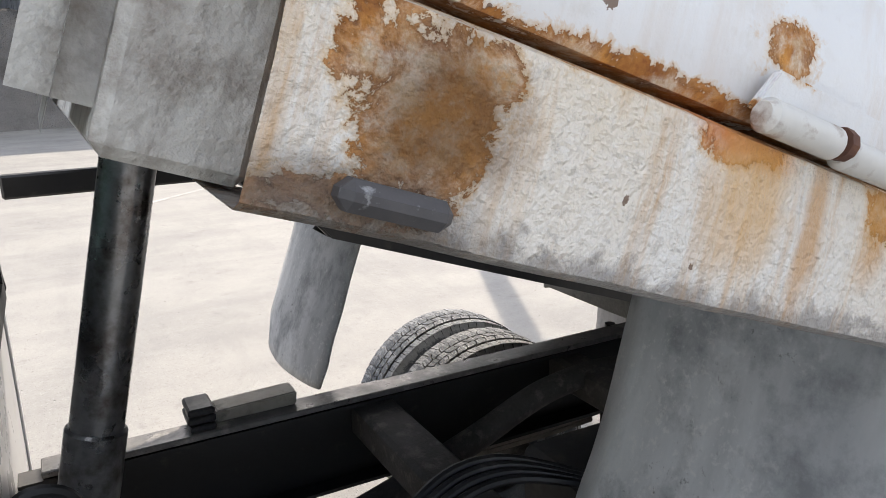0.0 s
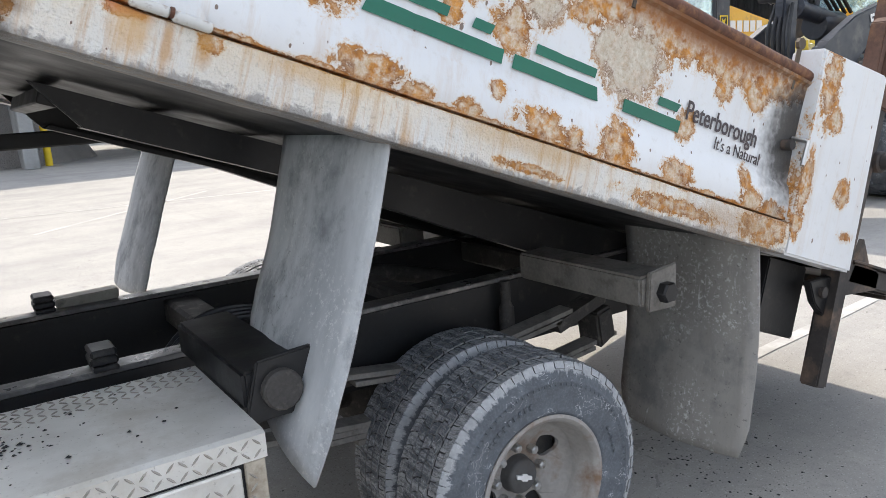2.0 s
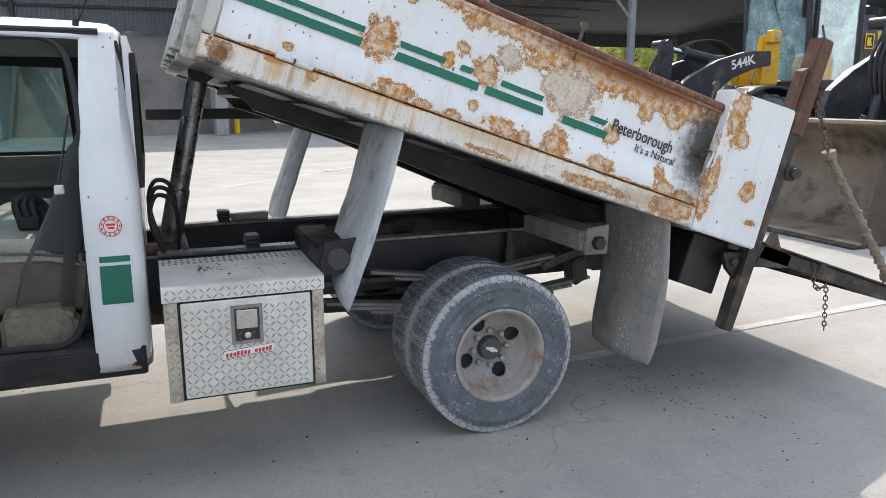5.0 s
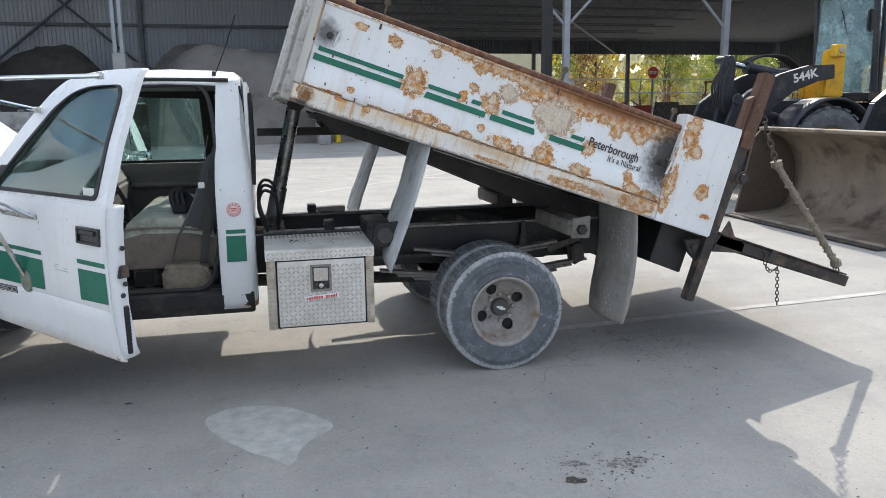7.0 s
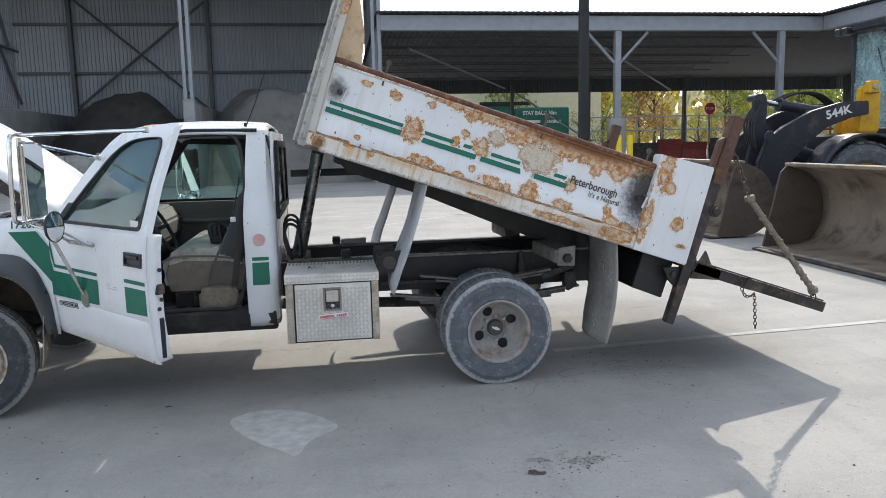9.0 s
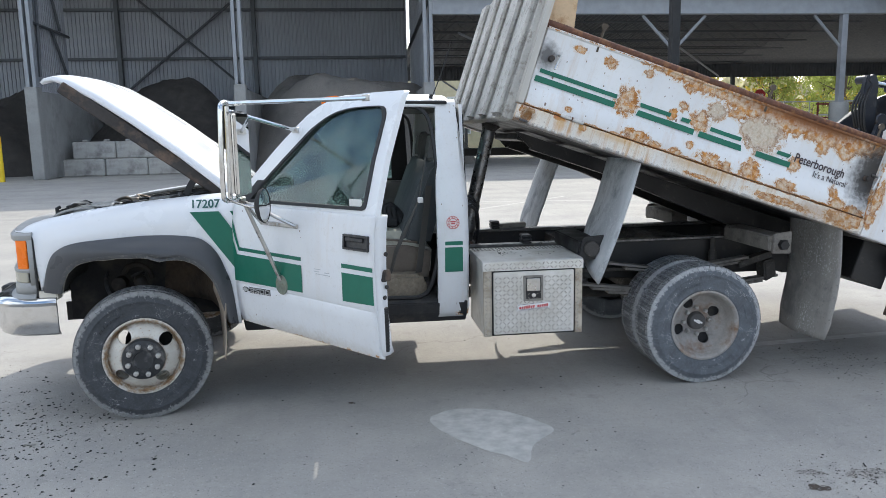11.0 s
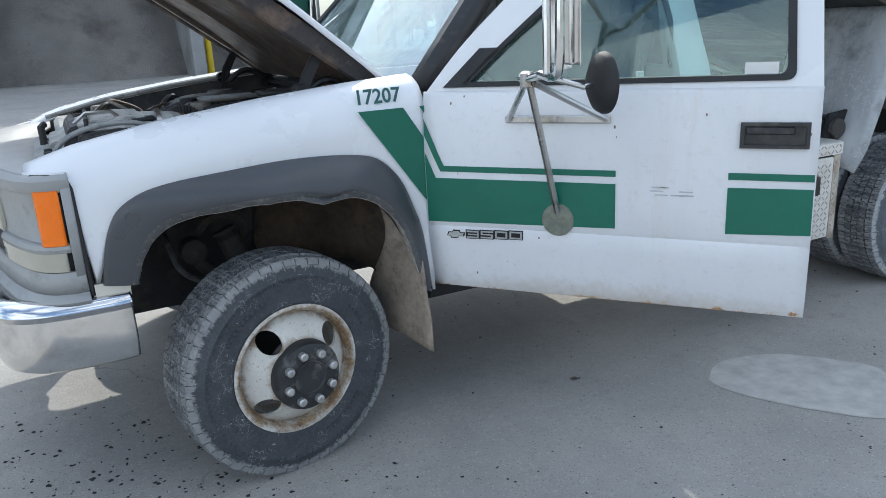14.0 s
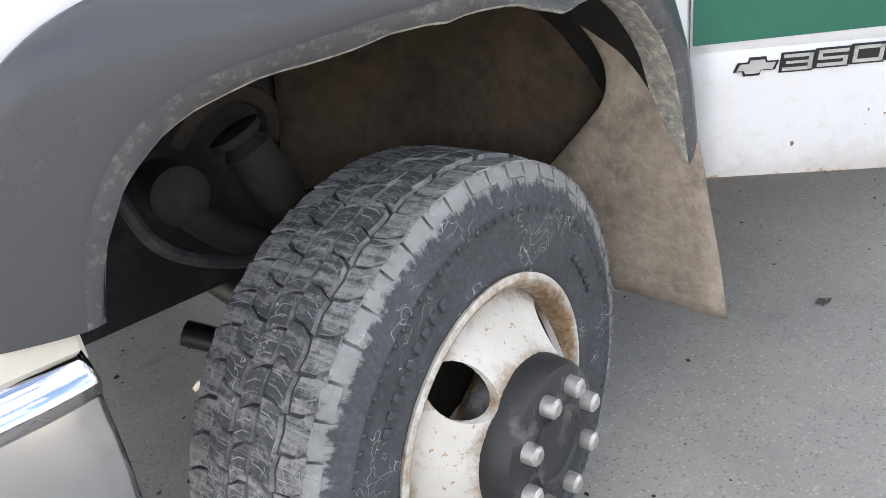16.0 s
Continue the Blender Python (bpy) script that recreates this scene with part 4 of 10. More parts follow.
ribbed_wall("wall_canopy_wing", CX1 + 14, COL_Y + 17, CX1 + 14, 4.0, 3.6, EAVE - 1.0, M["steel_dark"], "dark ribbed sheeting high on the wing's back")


def canopy_post(x, y, braces):
    p = thing("canopy_post", "slim grey steel canopy post with knee braces on a concrete pier", "post", (x, y, 0), "posts of the canopy")
    bm = bmesh.new()
    lathe(bm, [(0.42, 0), (0.42, 2.55), (0.38, 2.62)], 20, "z", close=True)
    part("pier", bm, M["bay_wall"], p, "round pale concrete pier", True)
    bm = bmesh.new()
    box(bm, -0.14, 0.14, -0.14, 0.14, 2.6, EAVE - 0.75, 0.01)
    part("shaft", bm, M["steel_grey"], p)
    for dx, dy in braces:
        bm = bmesh.new()
        tube(bm, [(0, 0, EAVE - 2.3), (dx * 1.45, dy * 1.45, EAVE - 0.8)], 0.07, 6)
        part("knee_brace", bm, M["steel_grey"], p)
    return p


canopy_post(12.3, COL_Y, ((1, 0), (-1, 0)))
canopy_post(20.4, COL_Y, ((-1, 0),))
canopy_post(CX1 + 0.15, 19.5, ((0, 1), (0, -1)))
for x in (5.5, 11.6, 17.0, 24.0):
    bm = bmesh.new()
    box(bm, x - 0.09, x + 0.09, BACK_Y + 5.3, BACK_Y + 5.6, 0, EAVE - 1.2)
    tagged(part("canopy_back_post", bm, M["steel_dark"]), "dark steel post along the canopy's open back", "post", group="back posts of the canopy")
for a, b in (((3.0, 30.0, 6.1), (11.0, 44.0, 5.2)), ((12.6, 30.0, 6.1), (23.0, 44.5, 5.0)), ((4.0, 44.3, 4.9), (9.5, 44.3, 1.2)), ((11.8, 44.3, 4.9), (17.0, 44.3, 1.6))):
    bm = bmesh.new()
    tube(bm, [a, b], 0.06, 6)
    tagged(part("roof_brace", bm, M["steel_grey"]), "thin steel brace under the canopy roof", "brace", group="braces of the canopy")
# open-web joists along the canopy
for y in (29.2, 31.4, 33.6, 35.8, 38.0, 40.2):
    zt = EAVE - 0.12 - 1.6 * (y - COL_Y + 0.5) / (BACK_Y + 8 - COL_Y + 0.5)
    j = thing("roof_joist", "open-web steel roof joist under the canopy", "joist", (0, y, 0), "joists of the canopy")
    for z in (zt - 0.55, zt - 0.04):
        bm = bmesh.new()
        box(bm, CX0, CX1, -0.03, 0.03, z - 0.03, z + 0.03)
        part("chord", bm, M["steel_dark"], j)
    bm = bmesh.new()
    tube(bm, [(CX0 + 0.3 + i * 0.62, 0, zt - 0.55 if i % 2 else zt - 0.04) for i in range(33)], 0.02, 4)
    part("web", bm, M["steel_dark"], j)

# ---- marks on the ground ----
# pale leaf-shaped outline laid just over the concrete
bm = bmesh.new()
leaf = curve_points([(x, y, 0.003) for x, y in ((-1.80, -1.28), (-1.66, -1.20), (-1.50, -1.21), (-1.33, -1.30), (-1.18, -1.50), (-1.15, -1.60), (-1.24, -1.70), (-1.32, -1.80), (-1.385, -1.97), (-1.47, -1.88), (-1.58, -1.78), (-1.72, -1.58), (-1.80, -1.40), (-1.80, -1.28))], 4)
bm.faces.new([bm.verts.new(p + Vector((0.008 * noise.noise(p * 9), 0.008 * noise.noise(p * 9 + Vector((5, 5, 5))), 0))) for p in leaf[:-1]])
tagged(part("trim_dust_patch", bm, M["stain"]), "pale leaf-shaped dusty patch on the shaded concrete", "stain", kind="structure")
blotch("trim_oil_spot", 0.155, -2.36, 0.085, 0.065, M["oil_faint"], 0.003, "dark crumbly oil spot on the concrete", 8, 0.5)
blotch("trim_oil_spot", -0.15, -2.45, 0.045, 0.035, M["oil"], 0.003, "small dark oil spot on the concrete", 9, 0.5)
blotch("trim_oil_spot", -0.10, -2.30, 0.06, 0.03, M["oil_faint"], 0.003, "faint crumbly oil spot on the concrete", 12, 0.5)
blotch("trim_oil_spot", -2.25, -0.98, 0.022, 0.014, M["oil"], 0.004, "small dark oil spot on the concrete", 10, 0.4)


# ---- the dump truck ----
# x: 0 at the rear axle, forward is minus; y: 0 at the middle, the driver's side is minus; z: 0 on the ground
truck = thing("dump_truck", "white and green municipal dump truck with raised rusty bed", "truck")
FRONT_X, WHEEL_R = -3.43, 0.388


def soot(material, x, z, rx, rz, amount=0.9, color=(0.045, 0.042, 0.04)):
    """Soot, grime or a rust wash over a painted sheet, at one place, with a soft broken edge."""
    t = material.node_tree
    p = t.nodes["Principled BSDF"]
    old = p.inputs["Base Color"].links[0].from_socket
    tc = t.nodes.new("ShaderNodeTexCoord")
    mp = t.nodes.new("ShaderNodeMapping")
    mp.inputs["Location"].default_value = (-x / rx, 0, -z / rz)
    mp.inputs["Scale"].default_value = (1 / rx, 0.0, 1 / rz)
    ln = t.nodes.new("ShaderNodeVectorMath")
    ln.operation = "LENGTH"
    rp = t.nodes.new("ShaderNodeValToRGB")
    rp.color_ramp.elements[0].position, rp.color_ramp.elements[1].position = 0.35, 1.0
    rp.color_ramp.elements[0].color, rp.color_ramp.elements[1].color = rgb(amount, amount, amount), rgb(0, 0, 0)
    mx = t.nodes.new("ShaderNodeMixRGB")
    mx.inputs[2].default_value = rgb(*color)
    nz = t.nodes.new("ShaderNodeTexNoise")
    nz.inputs["Scale"].default_value, nz.inputs["Detail"].default_value = 45.0, 8.0
    br = t.nodes.new("ShaderNodeMath")
    br.operation = "MULTIPLY_ADD"
    br.inputs[1].default_value = 0.7
    t.links.new(tc.outputs["Object"], nz.inputs["Vector"])
    t.links.new(tc.outputs["Object"], mp.inputs["Vector"])
    t.links.new(mp.outputs["Vector"], ln.inputs[0])
    off = t.nodes.new("ShaderNodeMath")
    off.operation = "SUBTRACT"
    off.inputs[1].default_value = 0.35
    t.links.new(ln.outputs["Value"], off.inputs[0])
    t.links.new(nz.outputs["Fac"], br.inputs[0])
    t.links.new(off.outputs[0], br.inputs[2])
    t.links.new(br.outputs[0], rp.inputs["Fac"])
    t.links.new(rp.outputs["Color"], mx.inputs[0])
    t.links.new(old, mx.inputs[1])
    t.links.new(mx.outputs["Color"], p.inputs["Base Color"])


SIDE_RUST = [
    (0.633, 0.318, 0.085, 0.10, 0.1), (0.262, 0.503, 0.05, 0.03), (0.461, 0.493, 0.055, 0.04), (0.703, 0.503, 0.05, 0.035), (0.971, 0.505, 0.06, 0.045),
    (0.967, 0.397, 0.045, 0.045), (0.917, 0.331, 0.04, 0.045), (1.10, 0.345, 0.07, 0.085, 0.15), (1.178, 0.43, 0.07, 0.065, 0.2, 1), (1.505, 0.385, 0.13, 0.12, 0.2, 1),
    (1.40, 0.40, 0.07, 0.06, 0.1, 1), (1.30, 0.45, 0.10, 0.04), (1.90, 0.43, 0.05, 0.06, 0.15), (2.065, 0.46, 0.075, 0.06, 0.2), (1.76, 0.284, 0.045, 0.05, 0.2), (1.482, 0.163, 0.07, 0.075, 0.2),
    (0.741, 0.14, 0.095, 0.04, 0.2), (0.86, 0.13, 0.06, 0.03), (1.07, 0.19, 0.03, 0.03, 0.1), (1.218, 0.145, 0.10, 0.045, 0.1), (1.33, 0.135, 0.05, 0.04, 0.1), (1.731, 0.141, 0.085, 0.045, 0.1),
    (2.056, 0.196, 0.04, 0.05, 0.1), (2.10, 0.135, 0.07, 0.05, 0.15), (2.22, 0.13, 0.07, 0.035, 0.15), (1.78, 0.545, 0.58, 0.075, 0.6), (1.35, 0.55, 0.40, 0.05, 0.5), (0.95, 0.55, 0.3, 0.025, 0.2), (0.30, 0.16, 0.035, 0.025), (1.0, 0.125, 0.05, 0.03, 0.1),
]
M["bed_side"] = rusty_paint("rusty_white_bed_side", SIDE_RUST, streaks=0.35, edges=(("z", 0.112, 0.018, 0.62), ("z", 0.560, 0.02, 0.35)), chips=0.9)
soot(M["bed_side"], 2.26, 0.36, 0.17, 0.28, 0.95)
soot(M["bed_side"], 0.09, 0.41, 0.085, 0.10, 0.85)
soot(M["bed_side"], 1.72, 0.556, 0.60, 0.050, 0.75, (0.15, 0.062, 0.022))
soot(M["bed_side"], 2.28, 0.40, 0.10, 0.20, 0.96)
soot(M["bed_side"], 1.75, 0.53, 0.55, 0.055, 0.6, (0.30, 0.115, 0.037))
soot(M["bed_side"], 1.90, 0.56, 0.50, 0.045, 0.8, (0.17, 0.068, 0.026))
M["bed_rail"] = rusty_paint("rusty_white_bed_rail", [(0.070, 0.064, 0.046, 0.058, 0.08), (0.032, 0.075, 0.022, 0.045, -0.2), (0.100, 0.085, 0.020, 0.03, 0.0), (0.03, 0.012, 0.06, 0.02, -0.2), (2.16, 0.06, 0.16, 0.05, 0.2), (0.258, 0.10, 0.035, 0.018, 0.3), (1.2, 0.03, 0.14, 0.02), (1.75, 0.045, 0.3, 0.03), (0.41, 0.085, 0.03, 0.03)], (0.75, 0.74, 0.715), streaks=1.0, edges=(("z", 0.110, 0.020, 0.72),), chips=0.5, heavy_runs=True)
for x, z, rx, rz, amount, color in (
    (0.078, 0.058, 0.052, 0.048, 0.75, (0.115, 0.055, 0.018)), (0.05, 0.008, 0.10, 0.028, 0.8, (0.10, 0.088, 0.08)), (0.262, 0.098, 0.05, 0.022, 0.85, (0.52, 0.14, 0.03)),
    (0.275, 0.070, 0.045, 0.06, 0.6, (0.62, 0.34, 0.09)), (0.335, 0.055, 0.014, 0.07, 0.7, (0.50, 0.24, 0.05)), (0.40, 0.075, 0.02, 0.05, 0.7, (0.50, 0.24, 0.05)),
    (0.62, 0.09, 0.16, 0.035, 0.5, (0.58, 0.32, 0.08)), (1.2, 0.085, 0.3, 0.035, 0.45, (0.50, 0.28, 0.08)), (2.0, 0.05, 0.3, 0.06, 0.5, (0.36, 0.20, 0.09)), (1.0, -0.002, 1.3, 0.018, 0.6, (0.20, 0.185, 0.17)),
):
    soot(M["bed_rail"], x, z, rx, rz, amount, color)
M["bed_post"] = rusty_paint("rusty_white_bed_post", [(2.36, 0.577, 0.06, 0.14, 0.2), (2.43, 0.47, 0.05, 0.045, 0.2), (2.335, 0.22, 0.035, 0.12, 0.3), (2.569, 0.258, 0.05, 0.06, 0.1), (2.631, 0.113, 0.055, 0.03), (2.33, 0.10, 0.03, 0.06, 0.2), (0.10, 0.8, 0.10, 0.20, 0.3), (0.335, 0.11, 0.012, 0.03, 0.0), (0.27, 0.10, 0.02, 0.012, 0.0)], streaks=0.4, edges=(("x", 2.306, 0.02, 0.35),), chips=0.4)
M["bed_front"] = rusty_paint("grimy_white_headboard", [(0.0, 0.9, 0.06, 0.12, -0.2)], (0.50, 0.48, 0.44), streaks=0.5, chips=0.4)

# bright tan: sunlight on rusty steel put into the gusset colour
M["gusset"] = surface("tan_gusset_paint", (0.58, 0.42, 0.26), 0.6, var=0.2, scale=6.0, dirt=(0.33, 0.16, 0.06), dirt_amount=0.35, dirt_scale=14.0)
M["bed_face"] = surface("dust_caked_headboard", (0.50, 0.485, 0.45), 0.9, var=0.22, scale=4.0, fine=70.0, bump=0.9, dirt=(0.24, 0.21, 0.18), dirt_amount=0.45, dirt_scale=26.0, depth=0.006)
BED = pose(-1.28, 0, 1.69, 0, 18.8, 0)
BED_Y = 1.16
bm = bmesh.new()
box(bm, 0.0, 2.845, -1.055, 1.055, 0.026, 0.07)
bed = part("dump_bed", bm, M["brown_steel"], truck, "raised rusty white steel dump bed", m=BED)

for s in (-1, 1):
    # lower rail, slightly buckled
    bm = bmesh.new()
    rows = []
    n = 60
    for y, z in ((1.06, 0.002), (1.158, 0.0), (1.165, 0.004), (1.165, 0.060), (1.160, 0.098), (1.138, 0.105), (1.06, 0.106)):
        row = []
        for i in range(n + 1):
            x = 2.30 * i / n
            w = 0.004 * noise.noise((x * 3, z * 9, s)) + 0.0025 * noise.noise((x * 17, z * 30, s))
            row.append((x, s * (y + w), z + (0.002 * noise.noise((x * 9, 3, s)) if z < 0.01 else 0)))
        rows.append(row)
    sheet(bm, rows)
    part("lower_rail", bm, M["bed_rail"], bed, "buckled rail with rust runs", True)
    # side panel, pressed with a shallow crease
    bm = bmesh.new()
    rows = []
    prof = ((1.10, 0.110), (1.140, 0.111), (1.144, 0.119), (1.142, 0.16), (1.130, 0.215), (1.118, 0.232), (1.116, 0.36), (1.118, 0.50), (1.122, 0.548), (1.132, 0.556), (1.132, 0.566), (1.08, 0.568), (1.075, 0.11))
    for y, z in prof:
        row = []
        for i in range(n + 1):
            x = 0.045 + 2.262 * i / n
            w = 0.003 * noise.noise((x * 2.5, z * 6, 5 + s)) + 0.0015 * noise.noise((x * 12, z * 12, s))
            row.append((x, s * (y + w), z))
        rows.append(row)
    sheet(bm, rows)
    panel = part("side_panel", bm, M["bed_side"], bed, "white drop side peeling with rust", True)
    # rim along the top
    bm = bmesh.new()
    tube(bm, [(0.03 + 2.28 * i / 30, s * 1.118, 0.582 + 0.004 * noise.noise((i * 0.4, 1, s))) for i in range(31)], 0.021, 10)
    part("top_rim", bm, M["rim_pipe"], bed, "rusted brown pipe rim", True)
    # rear post
    bm = bmesh.new()
    prism(bm, [(2.305, 0.0), (2.725, 0.0), (2.695, 0.700), (2.285, 0.672), (2.300, 0.56)], s * 1.165, s * 1.05, bevel=0.008)
    part("rear_post", bm, M["bed_post"], bed, "white boxed corner post with rust")
    bm = bmesh.new()
    prism(bm, [(0.0, 0.107), (0.038, 0.107), (0.030, 0.14), (0.025, 1.02), (-0.02, 1.02), (-0.005, 0.12)], s * 1.160, s * 1.095, bevel=0.006)
    part("front_post", bm, M["bed_front"], bed, "white front corner post with rust")
# headboard with upright channels
bm = bmesh.new()
box(bm, -0.05, 0.02, -1.10, 1.10, 0.004, 1.02, 0.006)
for y in (-0.98, -0.50, 0.0, 0.50, 0.98):
    b2 = bmesh.new()
    prism(b2, [(y - 0.115, 0.006), (y + 0.115, 0.006), (y + 0.115, 1.0), (y - 0.115, 1.0)], -0.085, -0.05, axis="x", bevel=0.03)
    part("headboard_rib", b2, M["bed_face"], bed)
for s in (-1, 1):
    b2 = bmesh.new()
    prism(b2, [(0.03, 0.60), (0.20, 0.60), (0.16, 0.80), (0.06, 1.02), (0.03, 1.02)], s * 1.09, s * 1.075, bevel=0.003)
    part("headboard_gusset", b2, M["gusset"], bed, "tan gusset plate with rust")
part("headboard", bm, M["bed_face"], bed, "grimy white ribbed headboard")
# under-structure
for s in (-1, 1):
    bm = bmesh.new()
    prism(bm, [(0.19, -0.002), (2.68, -0.002), (2.68, -0.20), (1.6, -0.14), (0.93, -0.088), (0.335, -0.085)], s * 0.41, s * 0.425, bevel=0.003)
    prism(bm, [(0.345, -0.070), (0.94, -0.073), (1.6, -0.125), (2.66, -0.185), (2.66, -0.20), (1.6, -0.14), (0.93, -0.088), (0.335, -0.085)], s * 0.34, s * 0.41)
    part("long_sill", bm, M["black_frame"], bed)
for i in range(9):
    x = 0.25 + 0.29 * i
    bm = bmesh.new()
    box(bm, x - 0.025, x + 0.025, -0.40, 0.40, -0.05, -0.004, 0.004)
    part("cross_beam", bm, M["black_frame"], bed)
bm = bmesh.new()
prism(bm, [(0.03, 0.024), (0.16, 0.024), (0.12, -0.03), (0.05, -0.03)], -0.09, 0.05, bevel=0.006)
part("hoist_bracket", bm, M["dusty_frame"], bed)
bm = bmesh.new()
box(bm, 0.02, 2.70, -1.05, 1.05, 0.016, 0.024)
part("floor_underside", bm, M["black_frame"], bed)
bm = bmesh.new()
box(bm, -1.46, -0.52, 0.875, 0.925, 1.425, 1.49, 0.006, BED.inverted())
part("prop_bar", bm, M["black_frame"], bed, "black bed prop bar")
# rear apron and tailgate posts
bm = bmesh.new()
prism(bm, [(2.46, -0.005), (2.70, -0.005), (2.70, -0.275), (2.46, -0.262)], -1.02, 1.02, bevel=0.005)
part("rear_apron", bm, M["black_frame"], bed, "black rear apron plate")
for s in (-1, 1):
    bm = bmesh.new()
    prism(bm, [(2.735, -0.425), (2.80, -0.425), (2.80, 0.62), (2.700, 0.62), (2.726, 0.0), (2.735, -0.05)], s * 1.13, s * 1.06, bevel=0.006)
    part("gate_post", bm, M["dark_steel"], bed)
    bm = bmesh.new()
    prism(bm, [(2.722, 0.60), (2.812, 0.60), (2.806, 1.085), (2.728, 1.085)], s * 1.14, s * 1.05, bevel=0.006)
    prism(bm, [(2.690, 0.60), (2.722, 0.60), (2.722, 0.93), (2.690, 0.90)], s * 1.125, s * 1.065, bevel=0.004)
    part("gate_post_top", bm, M["brown_steel"], bed, "brown rusted post top")
    bm = bmesh.new()
    lathe(bm, [(0.034, -0.05), (0.040, -0.045), (0.040, 0.045), (0.034, 0.05)], 16, "y", (2.815, s * 1.10, 0.42), True)
    lathe(bm, [(0.028, -0.075), (0.028, 0.075)], 10, "y", (2.815, s * 1.10, 0.42), True)
    part("gate_hook", bm, M["dark_steel"], bed, smooth=True)
    bm = bmesh.new()
    prism(bm, [(2.60, -0.06), (2.735, -0.02), (2.735, -0.17), (2.66, -0.13)], s * 1.10, s * 1.07, bevel=0.004)
    part("hinge_plate", bm, M["black_frame"], bed)
    bm = bmesh.new()
    lathe(bm, [(0.02, 1.10), (0.02, 1.115)] if s > 0 else [(0.02, -1.115), (0.02, -1.10)], 12, "y", (2.685, 0, -0.085), True)
    part("pivot_bolt", bm, M["dark_steel"], bed)
bm = bmesh.new()
box(bm, 2.83, 3.88, -1.07, 1.07, 0.005, 0.025)
gate = part("tailgate", bm, M["dark_steel"], bed, "rusted tailgate let down on chains")
for y in (-1.09, 1.09):
    bm = bmesh.new()
    box(bm, 2.80, 3.90, y - 0.03, y + 0.03, -0.03, 0.045, 0.006)
    box(bm, 2.80, 3.86, y - 0.045, y + 0.045, 0.047, 0.057, 0.002)
    part("edge_bar", bm, M["dark_steel"], bed)
for x in (3.85, 3.35):
    bm = bmesh.new()
    box(bm, x - 0.03, x + 0.03, -1.05, 1.05, -0.03, 0.004, 0.004)
    part("cross_bar", bm, M["dark_steel"], bed)
bm = bmesh.new()
prism(bm, [(2.80, -0.08), (2.86, 0.14), (2.93, 0.06), (3.02, 0.03), (3.02, -0.03)], -1.12, -1.10)
part("gate_lug", bm, M["dark_steel"], bed)


def link_ring(bm, at, along, side, long=0.05, wide=0.034, r=0.0055):
    along, side = Vector(along).normalized(), Vector(side).normalized()
    pts = []
    for i in range(13):
        a = 2 * math.pi * i / 12
        c, q = math.cos(a), math.sin(a)
        pts.append(Vector(at) + along * (c * wide / 2 + math.copysign((long - wide) / 2, c) * min(1, abs(c) * 3)) + side * (q * wide / 2))
    tube(bm, pts, r, 5, close=False)


def chain(bm, points, long=0.048, **kw):
    """Links along a line, each turned a quarter against the last."""
    pts = [Vector(p) for p in points]
    total = sum((b - a).length for a, b in zip(pts, pts[1:]))
    n = max(2, int(total / (long * 0.78)))
    for i in range(n):
        want, run = (i + 0.5) / n * total, 0.0
        for a, b in zip(pts, pts[1:]):
            d = (b - a).length
            if run + d >= want:
                at, along = a.lerp(b, (want - run) / d), b - a
                break
            run += d
        side = along.orthogonal().normalized()
        if i % 2:
            side = along.normalized().cross(side)
        link_ring(bm, at, along, side, long, **kw)


inv = BED.inverted()
for s in (-1, 1):
    top, mid, low = inv @ Vector((1.66, s * 1.10, 1.60)), inv @ Vector((1.80, s * 1.10, 1.26)), inv @ Vector((2.33, s * 1.09, 0.57))
    bm = bmesh.new()
    chain(bm, [top, mid])
    part("gate_chain", bm, M["chain"], bed)
    bm = bmesh.new()
    chain(bm, [low, low + Vector((0.03, 0, -0.06))])
    part("chain_tail", bm, M["chain"], bed)
    bm = bmesh.new()
    pts = [mid.lerp(low, i / 24) for i in range(25)]
    rng = random.Random(3)
    tube(bm, pts, 0.021, 9)
    for i in range(1, 24):
        if i % 2 or i > 17:
            tube(bm, [pts[i] + Vector((rng.uniform(-0.012, 0.012), 0, -0.014)), pts[i] + Vector((rng.uniform(-0.012, 0.012), 0.0, 0.014))], 0.026, 7)
    for at in (mid, low):
        tube(bm, [at + Vector((-0.01, 0, 0.015)), at + Vector((0.012, 0, -0.015))], 0.036, 9)
    part("chain_sleeve", bm, M["hose"], bed, "muddy rubber hose over the chain")
bm = bmesh.new()
a, b = inv @ Vector((1.742, -1.12, 0.70)), inv @ Vector((1.850, -1.12, 0.58))
chain(bm, [a, inv @ Vector((1.755, -1.12, 0.60)), inv @ Vector((1.785, -1.12, 0.555)), inv @ Vector((1.825, -1.12, 0.56)), b], 0.030, wide=0.020, r=0.0034)
chain(bm, [b, inv @ Vector((1.866, -1.12, 0.32))], 0.030, wide=0.020, r=0.0034)
part("loose_chain", bm, M["chain"], bed)
bm = bmesh.new()
lathe(bm, [(0.025, -0.05), (0.025, 0.02), (0.018, 0.03)], 10, "z", tuple(inv @ Vector((1.80, -1.12, 0.66))), True)
part("chain_keeper", bm, M["dark_steel"], bed)

M["hinge_paint"] = surface("chipped_white_hinge", (0.62, 0.61, 0.58), 0.5, var=0.12, scale=20.0, dirt=(0.17, 0.075, 0.03), dirt_amount=0.38, dirt_scale=34.0)
